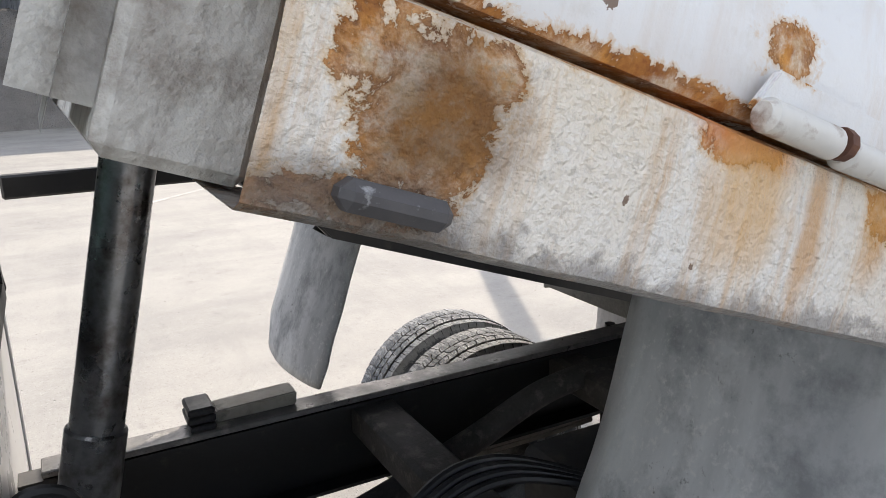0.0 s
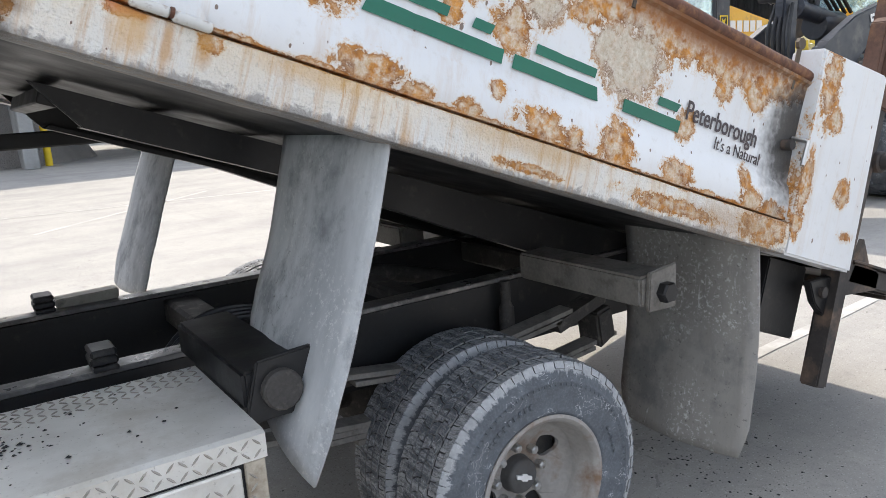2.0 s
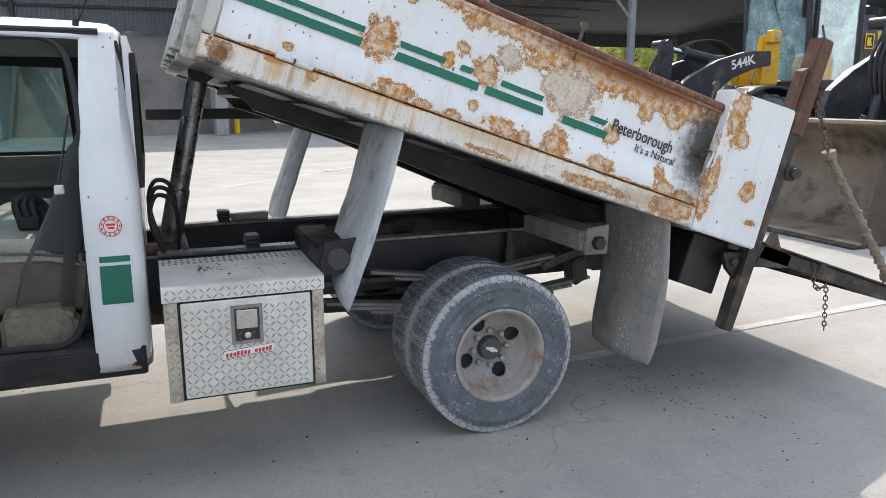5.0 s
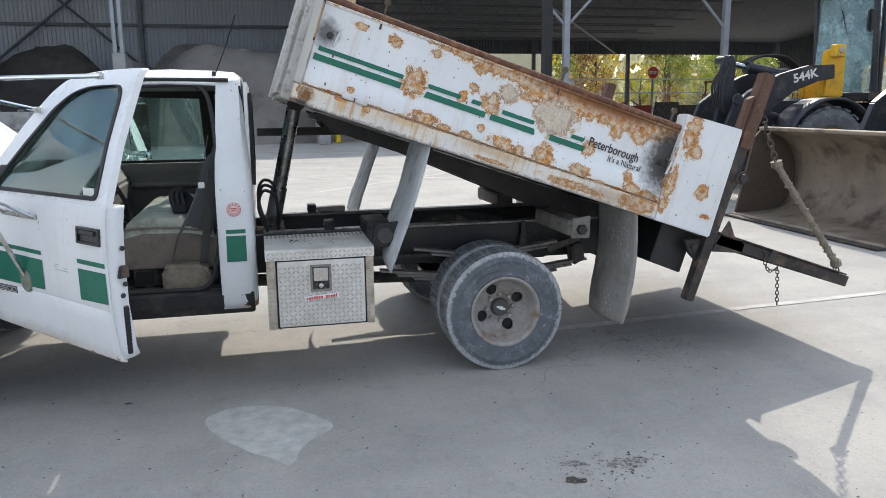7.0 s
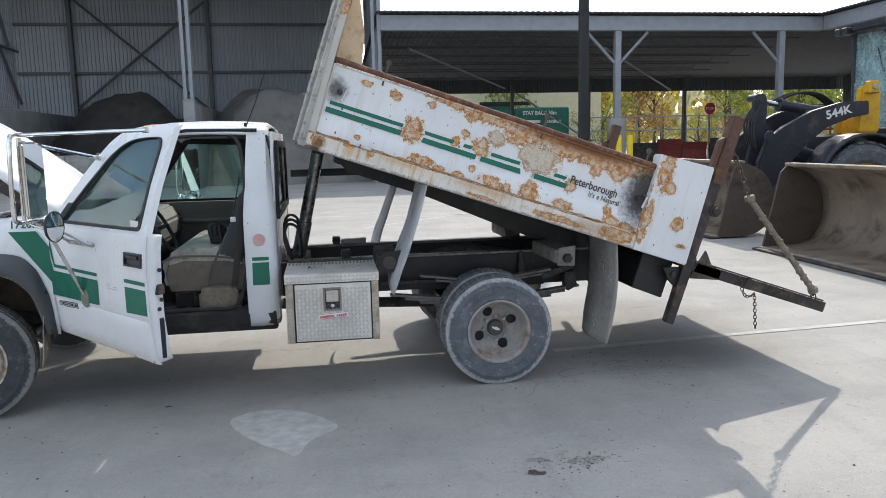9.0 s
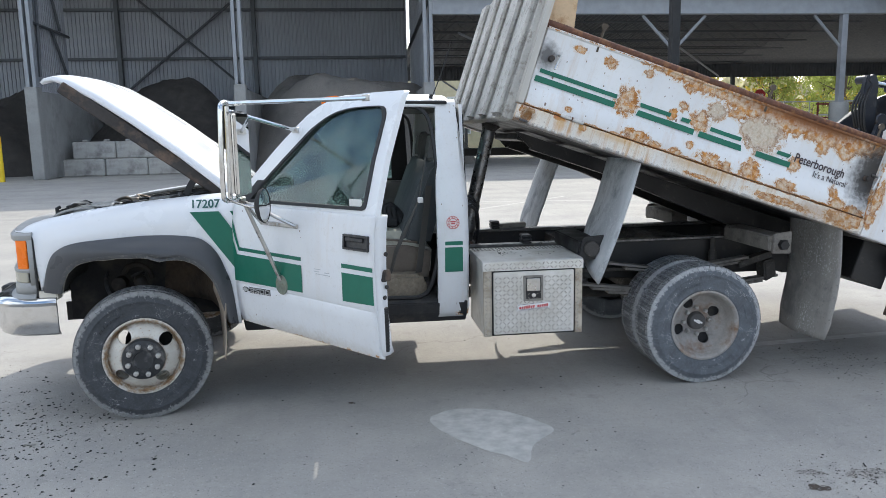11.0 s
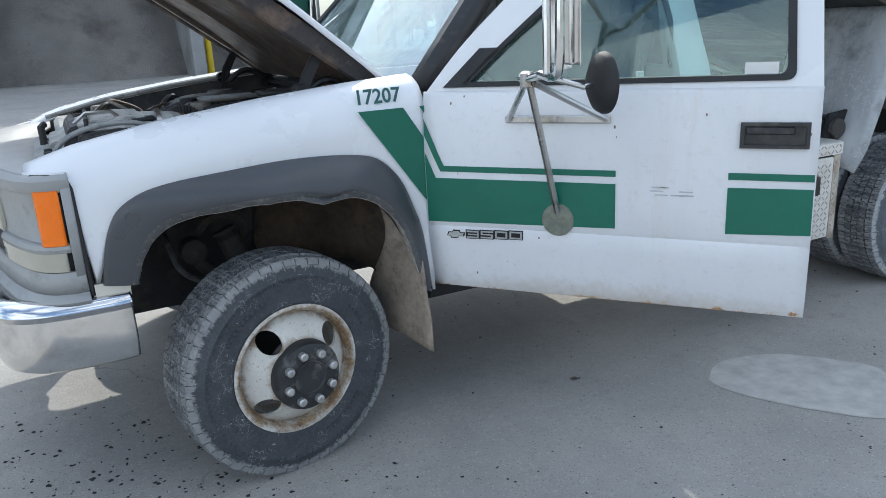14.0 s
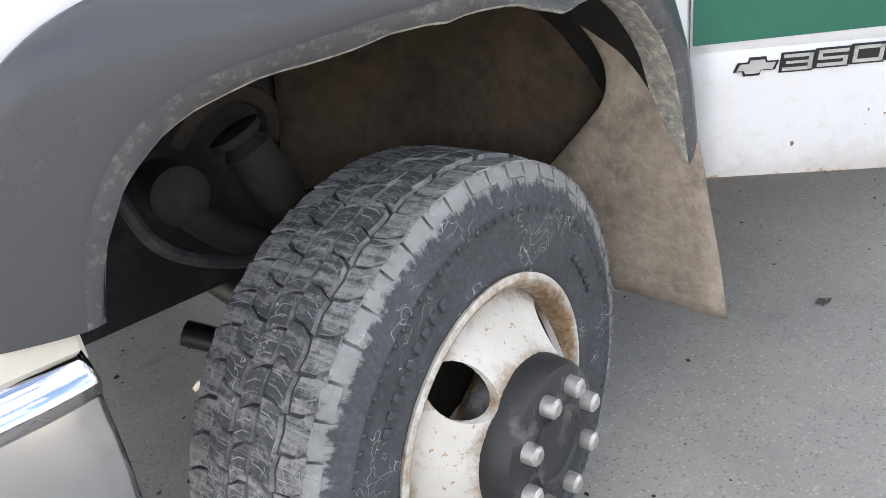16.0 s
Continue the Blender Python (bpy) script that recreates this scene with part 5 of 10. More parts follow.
# stripes, lettering, hinge, latches on the driver's side panel
Y = -1.1215
for z0, z1, spans in ((0.308, 0.332, ((0.075, 0.56), (0.71, 0.90), (0.985, 1.03), (1.165, 1.38), (1.62, 1.715))), (0.254, 0.288, ((0.06, 0.56), (0.705, 1.075), (1.115, 1.40), (1.50, 1.735)))):
    for x0, x1 in spans:
        bm = bmesh.new()
        rng = random.Random(int(x0 * 1000))
        top, low = [], []
        for i in range(13):
            f = i / 12
            x = x0 + (x1 - x0) * f
            e = 0.0012 if 0 < i < 12 else 0.0
            top.append((x + (rng.uniform(-0.01, 0.01) if i in (0, 12) and x0 > 0.1 else 0), Y, z1 - e * (rng.random() < 0.12)))
            low.append((x + (rng.uniform(-0.01, 0.01) if i in (0, 12) and x0 > 0.1 else 0), Y, z0 + e * (rng.random() < 0.12)))
        sheet(bm, [top, low])
        thick(part("stripe", bm, M["green"], bed, "green reflective stripe"), 0.001, 0.0)
M["badge_silver"] = surface("dull_silver_badge", (0.50, 0.50, 0.49), 0.4, 0.3, var=0.12, scale=40.0)
M["ink"] = surface("black_vinyl", (0.055, 0.04, 0.045), 0.5, var=0.3)
lettering("Peterborough", 0.078, M["ink"], "lettering", bed, Matrix.Translation((1.745, -1.1225, 0.300)) @ pose(0, 0, 0, 90, 0, 0), squeeze=0.80, bold=0.0009)
lettering("It's a Natural", 0.052, M["ink"], "slogan", bed, Matrix.Translation((1.895, -1.1225, 0.250)) @ pose(0, 0, 0, 90, 0, 0), squeeze=0.86)
for x0, x1, y in ((0.262, 0.330, 0.003), (0.335, 0.405, 0.0)):
    bm = bmesh.new()
    lathe(bm, [(0.007, x0), (0.0102, x0 + 0.004), (0.0102, x1 - 0.004), (0.007, x1)], 16, "x", (0, -1.166, 0.109 + y), True)
    part("hinge_barrel", bm, M["hinge_paint"], bed, "paint-chipped hinge barrel", True)
bm = bmesh.new()
lathe(bm, [(0.010, 0.329), (0.010, 0.336)], 10, "x", (0, -1.168, 0.113), True)
part("hinge_pin", bm, M["rim_pipe"], bed)
bm = bmesh.new()
prism(bm, [(0.265, 0.116), (0.40, 0.116), (0.385, 0.140), (0.28, 0.142)], -1.156, -1.150, bevel=0.002)
part("hinge_leaf", bm, M["bed_side"], bed)
bm = bmesh.new()
box(bm, 0.035, 0.088, -1.178, -1.160, 0.010, 0.024, 0.005)
part("weld_tab", bm, surface("chipped_weld_tab", (0.065, 0.062, 0.065), 0.6, var=0.4, dirt=(0.66, 0.67, 0.69), dirt_amount=0.15, dirt_scale=48.0), bed)
for x, z in ((0.115, 0.40), (2.245, 0.345)):
    bm = bmesh.new()
    tube(bm, [(x + 0.035, -1.12, z + 0.03), (x + 0.04, -1.175, z + 0.02), (x + 0.025, -1.18, z - 0.06)], 0.008, 8)
    part("latch_handle", bm, M["steel"], bed, "bent bright latch handle", True)
    bm = bmesh.new()
    lathe(bm, [(0.016, -1.15), (0.018, -1.145), (0.018, -1.115)], 14, "y", (x, 0, z), True)
    part("latch_boss", bm, M["dark_steel"], bed, smooth=True)
for x in (0.36, 1.46, 2.22):
    bm = bmesh.new()
    tube(bm, [(x, -1.118, 0.52), (x, -1.118, 0.66)], 0.008, 6)
    bmesh.ops.create_cone(bm, cap_ends=True, segments=8, radius1=0.02, radius2=0.02, depth=0.012, matrix=pose(x, -1.118, 0.668, 90, 0, 0))
    part("tarp_eye", bm, M["chain"], bed)

# ---- chassis ----
M["pale_dust_steel"] = surface("dust_caked_steel", (0.20, 0.185, 0.165), 0.85, var=0.3, scale=8.0, fine=90.0, bump=0.4, dirt=(0.09, 0.08, 0.07), dirt_amount=0.4, dirt_scale=14.0)
M["packing"] = surface("worn_tan_strip", (0.30, 0.275, 0.23), 0.55, var=0.2, scale=14.0, dirt=(0.10, 0.09, 0.08), dirt_amount=0.3, dirt_scale=20.0)
# greyer than the frame: reflected sky put into the rail top's colour
M["worn_rail"] = surface("scraped_rail_top", (0.16, 0.155, 0.15), 0.34, 0.35, var=0.35, scale=9.0, dirt=(0.40, 0.38, 0.35), dirt_amount=0.35, dirt_scale=16.0)
for s in (-1, 1):
    bm = bmesh.new()
    y0, y1 = s * 0.43, s * 0.36
    prism(bm, [(-4.05, 0.60), (-4.05, 0.48), (-2.9, 0.50), (-1.6, 0.60), (1.15, 0.60), (1.15, 0.845), (-1.6, 0.845), (-2.9, 0.66)], y0, s * 0.42)
    prism(bm, [(-1.6, 0.835), (1.15, 0.835), (1.15, 0.845), (-1.6, 0.845)], s * 0.42, y1)
    prism(bm, [(-1.6, 0.60), (1.15, 0.60), (1.15, 0.61), (-1.6, 0.61)], s * 0.42, y1)
    part("frame_rail", bm, M["black_frame"], truck, "black frame rail")
    bm = bmesh.new()
    box(bm, -1.45, 1.12, s * 0.44, s * 0.36, 0.849, 0.866, 0.003)
    part("rail_cap", bm, M["worn_rail"], truck, "worn shiny rail top")
for x, w in ((-1.35, 0.05), (-0.62, 0.06), (0.05, 0.05), (0.78, 0.06)):
    bm = bmesh.new()
    box(bm, x - w, x + w, -0.42, 0.42, 0.73, 0.83, 0.012)
    part("cross_member", bm, M["dusty_frame"], truck)
for x, y in ((-1.085, 0.425), (-1.03, -0.41)):
    bm = bmesh.new()
    box(bm, x - 0.030, x + 0.034, y - 0.05, y + 0.05, 0.866, 0.880, 0.003)
    box(bm, x - 0.034, x + 0.036, y - 0.045, y + 0.045, 0.8805, 0.904, 0.006)
    box(bm, x - 0.032, x + 0.034, y - 0.05, y + 0.05, 0.9045, 0.926, 0.006)
    part("rest_pad", bm, M["black_plastic"], truck, "black rubber bed rest pad")
bm = bmesh.new()
prism(bm, [(-1.045, 0.868), (-0.835, 0.868), (-0.832, 0.905), (-1.045, 0.900)], 0.40, 0.475, bevel=0.004)
part("rail_packing", bm, M["packing"], truck, "worn tan packing strip on the rail")
# hoist
bm = bmesh.new()
lathe(bm, [(0.055, 0), (0.055, 0.46), (0.05, 0.465)], 20, "z", close=True)
foot, head = Vector((-1.43, 0.0, 0.66)), Vector((-1.195, -0.03, 1.68))
turn = (head - foot).to_track_quat("Z", "Y").to_matrix().to_4x4()
part("hoist_barrel", bm, M["rod"], truck, "oily black hoist cylinder", True, Matrix.Translation(foot) @ turn)
bm = bmesh.new()
lathe(bm, [(0.048, 0.46), (0.048, 1.02)], 20, "z", close=True)
part("hoist_ram", bm, M["rod"], truck, "", True, Matrix.Translation(foot) @ turn)
bm = bmesh.new()
box(bm, -1.50, -1.34, -0.22, 0.02, 0.62, 0.84, 0.01)
part("hoist_cradle", bm, M["brown_steel"], truck)
for i in range(3):
    bm = bmesh.new()
    o = 0.03 * i
    tube(bm, curve_points([(-1.42, -0.42 + o, 0.86), (-1.47, -0.44 + o, 1.02 + o), (-1.44, -0.44 + o, 1.13 + o), (-1.37, -0.42 + o, 1.10 + o), (-1.35, -0.38 + o, 0.98), (-1.36, -0.3, 0.80)], 7), 0.010, 8)
    part("hydraulic_hose", bm, M["black_plastic"], truck, "", True)
for i in range(4):
    bm = bmesh.new()
    o = 0.022 * i
    tube(bm, curve_points([(-0.95, -0.30 + o, 0.66), (-0.75, -0.22 + o, 0.82 + o * 0.4), (-0.55, -0.20 + o, 0.86 + o * 0.3), (-0.30, -0.26 + o, 0.79), (0.0, -0.30 + o, 0.66)], 7), 0.011, 8)
    part("air_line", bm, M["black_plastic"], truck, "", True)
bm = bmesh.new()
tube(bm, curve_points([(-1.3, 0.1, 0.62), (-0.8, 0.16, 0.64), (-0.4, 0.22, 0.72), (-0.1, 0.25, 0.80), (0.25, 0.28, 0.78), (0.7, 0.2, 0.66)], 8), 0.038, 12)
part("exhaust_pipe", bm, M["dusty_frame"], truck, "", True)
bm = bmesh.new()
tube(bm, [(-2.6, 0, 0.50), (-0.1, 0, 0.40)], 0.042, 12)
part("drive_shaft", bm, M["dusty_frame"], truck, "", True)
bm = bmesh.new()
tube(bm, [(0, -0.8, WHEEL_R), (0, 0.8, WHEEL_R)], 0.055, 14)
bmesh.ops.create_uvsphere(bm, u_segments=18, v_segments=12, radius=0.17, matrix=pose(0, 0.05, WHEEL_R))
part("rear_axle", bm, M["dusty_frame"], truck, "", True)
for s in (-1, 1):
    for i in range(5):
        bm = bmesh.new()
        L, z = 0.72 - 0.11 * i, 0.555 - 0.018 * i
        pts = [(x, z - 0.06 * (1 - (x / 0.75) ** 2) + 0.055) for x in (-L, -L * 0.5, 0, L * 0.5, L)]
        prism(bm, pts + [(x, zz - 0.016) for x, zz in reversed(pts)], s * 0.53, s * 0.60)
        part("spring_leaf", bm, M["pale_dust_steel"], truck)
    for i in range(2):
        bm = bmesh.new()
        z = 0.74 - 0.02 * i
        pts = [(x, z - 0.05 * (1 - (x / 0.5) ** 2)) for x in (-0.5 + 0.12 * i, -0.2, 0.15, 0.5 - 0.05 * i)]
        prism(bm, pts + [(x, zz - 0.016) for x, zz in reversed(pts)], s * 0.53, s * 0.60)
        part("helper_leaf", bm, M["pale_dust_steel"], truck)
    # arms that stand out from the frame over the tyre, with end plates
    bm = bmesh.new()
    prism(bm, [(0.40, 0.845), (0.53, 0.835), (0.53, 0.945), (0.40, 0.940)], s * 0.43, s * 1.01, bevel=0.008)
    hanger = part("fender_arm", bm, M["pale_dust_steel"], truck, "dusty steel arm with end plate")
    bm = bmesh.new()
    prism(bm, [(0.415, 0.83), (0.54, 0.825), (0.545, 0.968), (0.425, 0.955)], s * 1.012, s * 1.03, bevel=0.004)
    part("end_plate", bm, M["pale_dust_steel"], hanger)
    bm = bmesh.new()
    lathe(bm, [(0.030, -1.062), (0.034, -1.055), (0.034, -1.03)] if s < 0 else [(0.034, 1.03), (0.034, 1.055), (0.030, 1.062)], 6, "y", (0.482, 0, 0.885), True)
    part("bolt", bm, M["black_frame"], hanger)
    bm = bmesh.new()
    prism(bm, [(0.42, 0.70), (0.66, 0.77), (0.67, 0.73), (0.44, 0.66)], s * 0.53, s * 0.60)
    prism(bm, [(0.60, 0.70), (0.68, 0.72), (0.70, 0.60), (0.62, 0.56)], s * 0.50, s * 0.62, bevel=0.01)
    part("shackle", bm, M["dusty_frame"], truck)
    if s < 0:
        bm = bmesh.new()
        prism(bm, [(-0.83, 0.86), (-0.68, 0.85), (-0.68, 0.955), (-0.83, 0.95)], s * 0.43, s * 0.975, bevel=0.008)
        fr = part("fender_arm", bm, M["black_frame"], truck)
        bm = bmesh.new()
        prism(bm, [(-0.84, 0.835), (-0.665, 0.835), (-0.655, 0.985), (-0.80, 0.975)], s * 0.977, s * 0.995, bevel=0.004)
        part("end_plate", bm, M["black_frame"], fr)
        bm = bmesh.new()
        lathe(bm, [(0.042, -1.02), (0.047, -1.015), (0.047, -0.995)] if s < 0 else [(0.047, 0.995), (0.047, 1.015), (0.042, 1.02)], 16, "y", (-0.752, 0, 0.903), True)
        part("bolt", bm, M["dusty_frame"], fr, smooth=True)
    bm = bmesh.new()
    box(bm, -0.78, -0.15, s * 0.50, s * 0.54, 0.665, 0.69, 0.003)
    part("brake_pipe", bm, M["dusty_frame"], truck)
    bm = bmesh.new()
    lathe(bm, [(0.02, 0.0), (0.028, 0.03), (0.028, 0.40), (0.018, 0.42), (0.018, 0.5)], 12, "z", (0.30, s * 0.47, 0.36), True)
    part("shock_absorber", bm, M["dusty_frame"], truck, "", True)
bm = bmesh.new()
box(bm, 0.9, 1.12, -0.34, 0.34, 0.56, 0.82, 0.01)
part("tail_cross_plate", bm, M["black_frame"], truck)
bm = bmesh.new()
box(bm, -0.35, 0.55, -0.30, 0.05, 0.56, 0.78, 0.02)
part("fuel_tank", bm, M["under"], truck, "", True)


# ---- mud flaps: stiff grey rubber, curled ----
def mud_flap(name, spine, y0, y1, label, curl=0.03, seed=1, parent=None, skew=0.0, material="flap"):
    """A sheet that hangs along a line of (x, z), from y0 to y1, slightly dished."""
    pts = curve_points([(x, 0, z) for x, z in spine], 5)
    bm = bmesh.new()
    rows = []
    n = len(pts) - 1
    for j, p in enumerate(pts):
        row = []
        for i in range(13):
            f = i / 12
            y = y0 + (y1 - y0) * f
            g = j / n
            narrow = 1 - 0.10 * max(0, g - 0.86) / 0.14 * abs(2 * f - 1) ** 3
            y = (y0 + y1) / 2 + (y - (y0 + y1) / 2) * narrow
            dish = curl * (1 - (2 * f - 1) ** 2) * (0.3 + g)
            bend = g * g * f
            row.append((p.x + dish + 0.35 * skew * bend + 0.006 * noise.noise((f * 3, g * 4, seed)), y, p.z + skew * bend))
        rows.append(row)
    sheet(bm, rows)
    ob = part(name, bm, M[material], parent or truck, label, True)
    thick(ob, 0.008, 0.0)
    for f in (0.12, 0.5, 0.88):
        b = bmesh.new()
        lathe(b, [(0.012, -0.014), (0.014, -0.008), (0.014, 0.008)], 6, "x", (spine[0][0] + 0.012, y0 + (y1 - y0) * f, spine[0][1] - 0.035), True)
        part("flap_bolt", b, M["dark_steel"], ob)
    return ob


for s in (-1, 1):
    mud_flap("front_mud_flap", [(-0.495, 1.45), (-0.55, 1.25), (-0.615, 1.05), (-0.675, 0.89), (-0.74, 0.70)] if s < 0 else [(-0.495, 1.45), (-0.56, 1.28), (-0.625, 1.10), (-0.68, 0.95), (-0.715, 0.815)], s * 1.135, s * 0.545, "curled grey rubber mud flap", 0.035 * (-1), 2 + s, skew=0.20 if s < 0 else 0.0)
    mud_flap("rear_mud_flap", [(0.80, 1.03), (0.81, 0.8), (0.80, 0.6), (0.775, 0.45), (0.745, 0.27)], s * 1.14, s * 0.58, "dusty grey-brown rubber mud flap", -0.03, 6 + s, material="flap_brown")


# ---- wheels ----
def tread_mesh(name, material, r, width, n, h, seed):
    """Blocks round the tyre in five ribs: bent edges, open zigzag grooves, two fine slits in each, and lugs over both shoulders."""
    rng = random.Random(seed)
    verts, faces, mats = [], [], []

    def at(rr, a, y):
        verts.append((rr * math.cos(a), y, rr * math.sin(a)))
        return len(verts) - 1

    w = width - 0.030
    ribs = ((0.0, 0.195), (0.222, 0.395), (0.425, 0.575), (0.605, 0.778), (0.805, 1.0))
    for k, (f0, f1) in enumerate(ribs):
        a0 = rng.random()
        ya, yb = 0.015 + w * f0, 0.015 + w * f1
        ym = (ya + yb) / 2
        for i in range(n):
            a = 2 * math.pi * (i + a0) / n
            da = 2 * math.pi / n * (0.42 + 0.03 * rng.random())
            sk, bend, jog = 0.30 * da * (1 if k % 2 else -1), 0.20 * da * (1 if k in (0, 3) else -1), 0.0022 * (1 if i % 2 else -1)
            out = r - (0.005 if k in (0, 4) else 0.0) - 0.0014 * rng.random()
            poly = [(a - da + sk, ya + jog), (a + sk * 0.6, ya - jog * 0.6), (a + da + sk, ya + jog), (a + da + bend, ym), (a + da - sk, yb + jog), (a - sk * 0.6, yb - jog * 0.6), (a - da - sk, yb + jog), (a - da + bend, ym)]
            top = [at(out - 0.0006, q, y) for q, y in poly]
            low = [at(r - h, q + (q - a) * 0.05, y) for q, y in poly]
            faces.append(top)
            mats.append(0)
            for j in range(8):
                l = (j + 1) % 8
                faces.append((top[j], low[j], low[l], top[l]))
                mats.append(1)
            for f in (-0.36, 0.34):
                c, e = a + da * f, 0.00085 / r
                pts = [(c + sk * 0.7, ya + 0.003), (c + bend * 0.8, ym), (c - sk * 0.7, yb - 0.003)]
                lo, hi = [at(out + 0.0003, q - e, y) for q, y in pts], [at(out + 0.0003, q + e, y) for q, y in pts]
                for j in range(2):
                    faces.append((lo[j], lo[j + 1], hi[j + 1], hi[j]))
                    mats.append(2)
    for i in range(n):
        a = 2 * math.pi * (i + 0.3) / n
        for side in (0, 1):
            da = 2 * math.pi / n * (0.465 if i % 2 else 0.44)
            low_r = r - (0.036 if i % 2 else 0.027)
            def put(rr, q, y):
                return at(rr, q, y if side == 0 else width - y)
            top = [put(low_r, a - da, 0.0058), put(low_r, a + da, 0.0058), put(r - 0.020, a + da, 0.0105), put(r - 0.008, a + da, 0.016), put(r - 0.008, a - da, 0.016), put(r - 0.020, a - da, 0.0105)]
            low = [put(low_r - 0.004, a - da, 0.012), put(low_r - 0.004, a + da, 0.012), put(r - 0.026, a + da, 0.014), put(r - 0.016, a + da, 0.022), put(r - 0.016, a - da, 0.022), put(r - 0.026, a - da, 0.014)]
            faces += [(top[0], top[1], top[2], top[5]), (top[5], top[2], top[3], top[4])]
            mats += [0, 0]
            for j in range(6):
                l = (j + 1) % 6
                faces.append((top[j], low[j], low[l], top[l]))
                mats.append(1)
    me = bpy.data.meshes.new(name)
    me.from_pydata(verts, [], faces)
    for m in (material, M["groove"], M["groove"]):
        me.materials.append(m)
    me.polygons.foreach_set("material_index", mats)
    b = bmesh.new()
    b.from_mesh(me)
    bmesh.ops.recalc_face_normals(b, faces=b.faces)
    b.to_mesh(me)
    b.free()
    return me


def tyre_mesh(name, material, r, width, rim_r):
    """The casing: outer face at y = 0, inner face at y = width, with raised rings on the wall."""
    bm = bmesh.new()
    w = width
    prof = [(rim_r, 0.018), (rim_r + 0.006, 0.006), (rim_r + 0.016, 0.003), (rim_r + 0.020, 0.0005), (rim_r + 0.026, 0.003), (rim_r + 0.048, 0.0), (rim_r + 0.080, -0.005), (r - 0.068, -0.004), (r - 0.064, -0.0065), (r - 0.060, -0.003), (r - 0.048, 0.003), (r - 0.03, 0.009), (r - 0.018, 0.018), (r - 0.010, 0.032)]
    lathe(bm, prof + [(r - 0.009, w / 2)] + [(a, w - b) for a, b in reversed(prof)], 84, "y")
    rng = random.Random(5)
    for i in range(96):
        # a serrated ring under the shoulder
        a = 2 * math.pi * i / 96
        box(bm, r - 0.075, r - 0.066, -0.0024, 0.0024, -0.0072, -0.002, 0.0, Matrix.Rotation(a, 4, "Y") @ pose(0, 0, 0, -90, 0, 0))
    for a0, n in ((0.5, 9), (3.6, 9), (2.4, 5), (5.5, 5)):
        # worn raised writing, past reading
        for i in range(n):
            a = a0 + 0.075 * i
            h = 0.017 if n == 9 else 0.009
            box(bm, r - 0.112 - h / 2, r - 0.112 + h / 2, -0.006, 0.006, -0.0068, -0.002, 0.001, Matrix.Rotation(a, 4, "Y") @ pose(0, 0, 0, -90, 0, 0))
    for f in bm.faces:
        f.smooth = True
        if min(math.hypot(v.co.x, v.co.z) for v in f.verts) > r - 0.0125:
            f.material_index = 1
    return mesh_of(bm, name, [material, M["tread_floor"]])


TW = 0.222
RIM = 0.216
M["tread_floor"] = surface("dark_tread_floor", (0.055, 0.056, 0.058), 0.95, var=0.4, scale=40.0, dirt=(0.16, 0.16, 0.155), dirt_amount=0.35, dirt_scale=30.0)
front_tyre = tyre_mesh("tyre", M["tyre"], WHEEL_R, TW, RIM)
rear_tyre = tyre_mesh("tyre", M["tyre_dusty"], WHEEL_R, TW, RIM)
front_tread = tread_mesh("tread", M["tyre"], WHEEL_R, TW, 54, 0.009, 3)
rear_tread = tread_mesh("tread", M["tyre_dusty"], WHEEL_R, TW, 60, 0.007, 8)


def add_tread(mesh, parent):
    t = new("tread", mesh)
    t.parent = parent
    return tagged(t, "", "", "", "stuff")


def disc(bm, r_out, r_in, holes, hole_r, hole_c, y_of, sides=64):
    """A pressed wheel disc between two radii with round hand holes that have a turned-in lip."""
    def circle(cx, cz, r, n):
        return [bm.verts.new((cx + r * math.cos(2 * math.pi * i / n), 0, cz + r * math.sin(2 * math.pi * i / n))) for i in range(n)]

    def loop_edges(loop):
        return [bm.edges.new((loop[i], loop[(i + 1) % len(loop)])) for i in range(len(loop))]

    ra, rb = hole_c - hole_r - 0.008, hole_c + hole_r + 0.008
    outer_z = [circle(0, 0, r_out + (rb - r_out) * k / 3, sides) for k in range(4)]
    inner_z = [circle(0, 0, ra + (r_in - ra) * k / 3, sides) for k in range(4)]
    for zone in (outer_z, inner_z):
        for a, b in zip(zone, zone[1:]):
            for i in range(sides):
                bm.faces.new((a[i], a[(i + 1) % sides], b[(i + 1) % sides], b[i]))
    rims = [circle(hole_c * math.cos(2 * math.pi * (h + 0.5) / holes), hole_c * math.sin(2 * math.pi * (h + 0.5) / holes), hole_r, 24) for h in range(holes)]
    edges = []
    for a, b in ((outer_z[3], None), (inner_z[0], None)):
        edges += [bm.edges.get((a[i], a[(i + 1) % sides])) for i in range(sides)]
    for r in rims:
        edges += loop_edges(r)
    bmesh.ops.triangle_fill(bm, use_beauty=True, edges=edges, normal=(0, 1, 0))
    mine = [v for z in outer_z + inner_z for v in z] + [v for r in rims for v in r]
    for v in mine:
        v.co.y = y_of(math.hypot(v.co.x, v.co.z))
    for r in rims:
        low = [bm.verts.new(v.co + Vector((0, 0.014, 0))) for v in r]
        for i in range(24):
            bm.faces.new((r[i], r[(i + 1) % 24], low[(i + 1) % 24], low[i]))


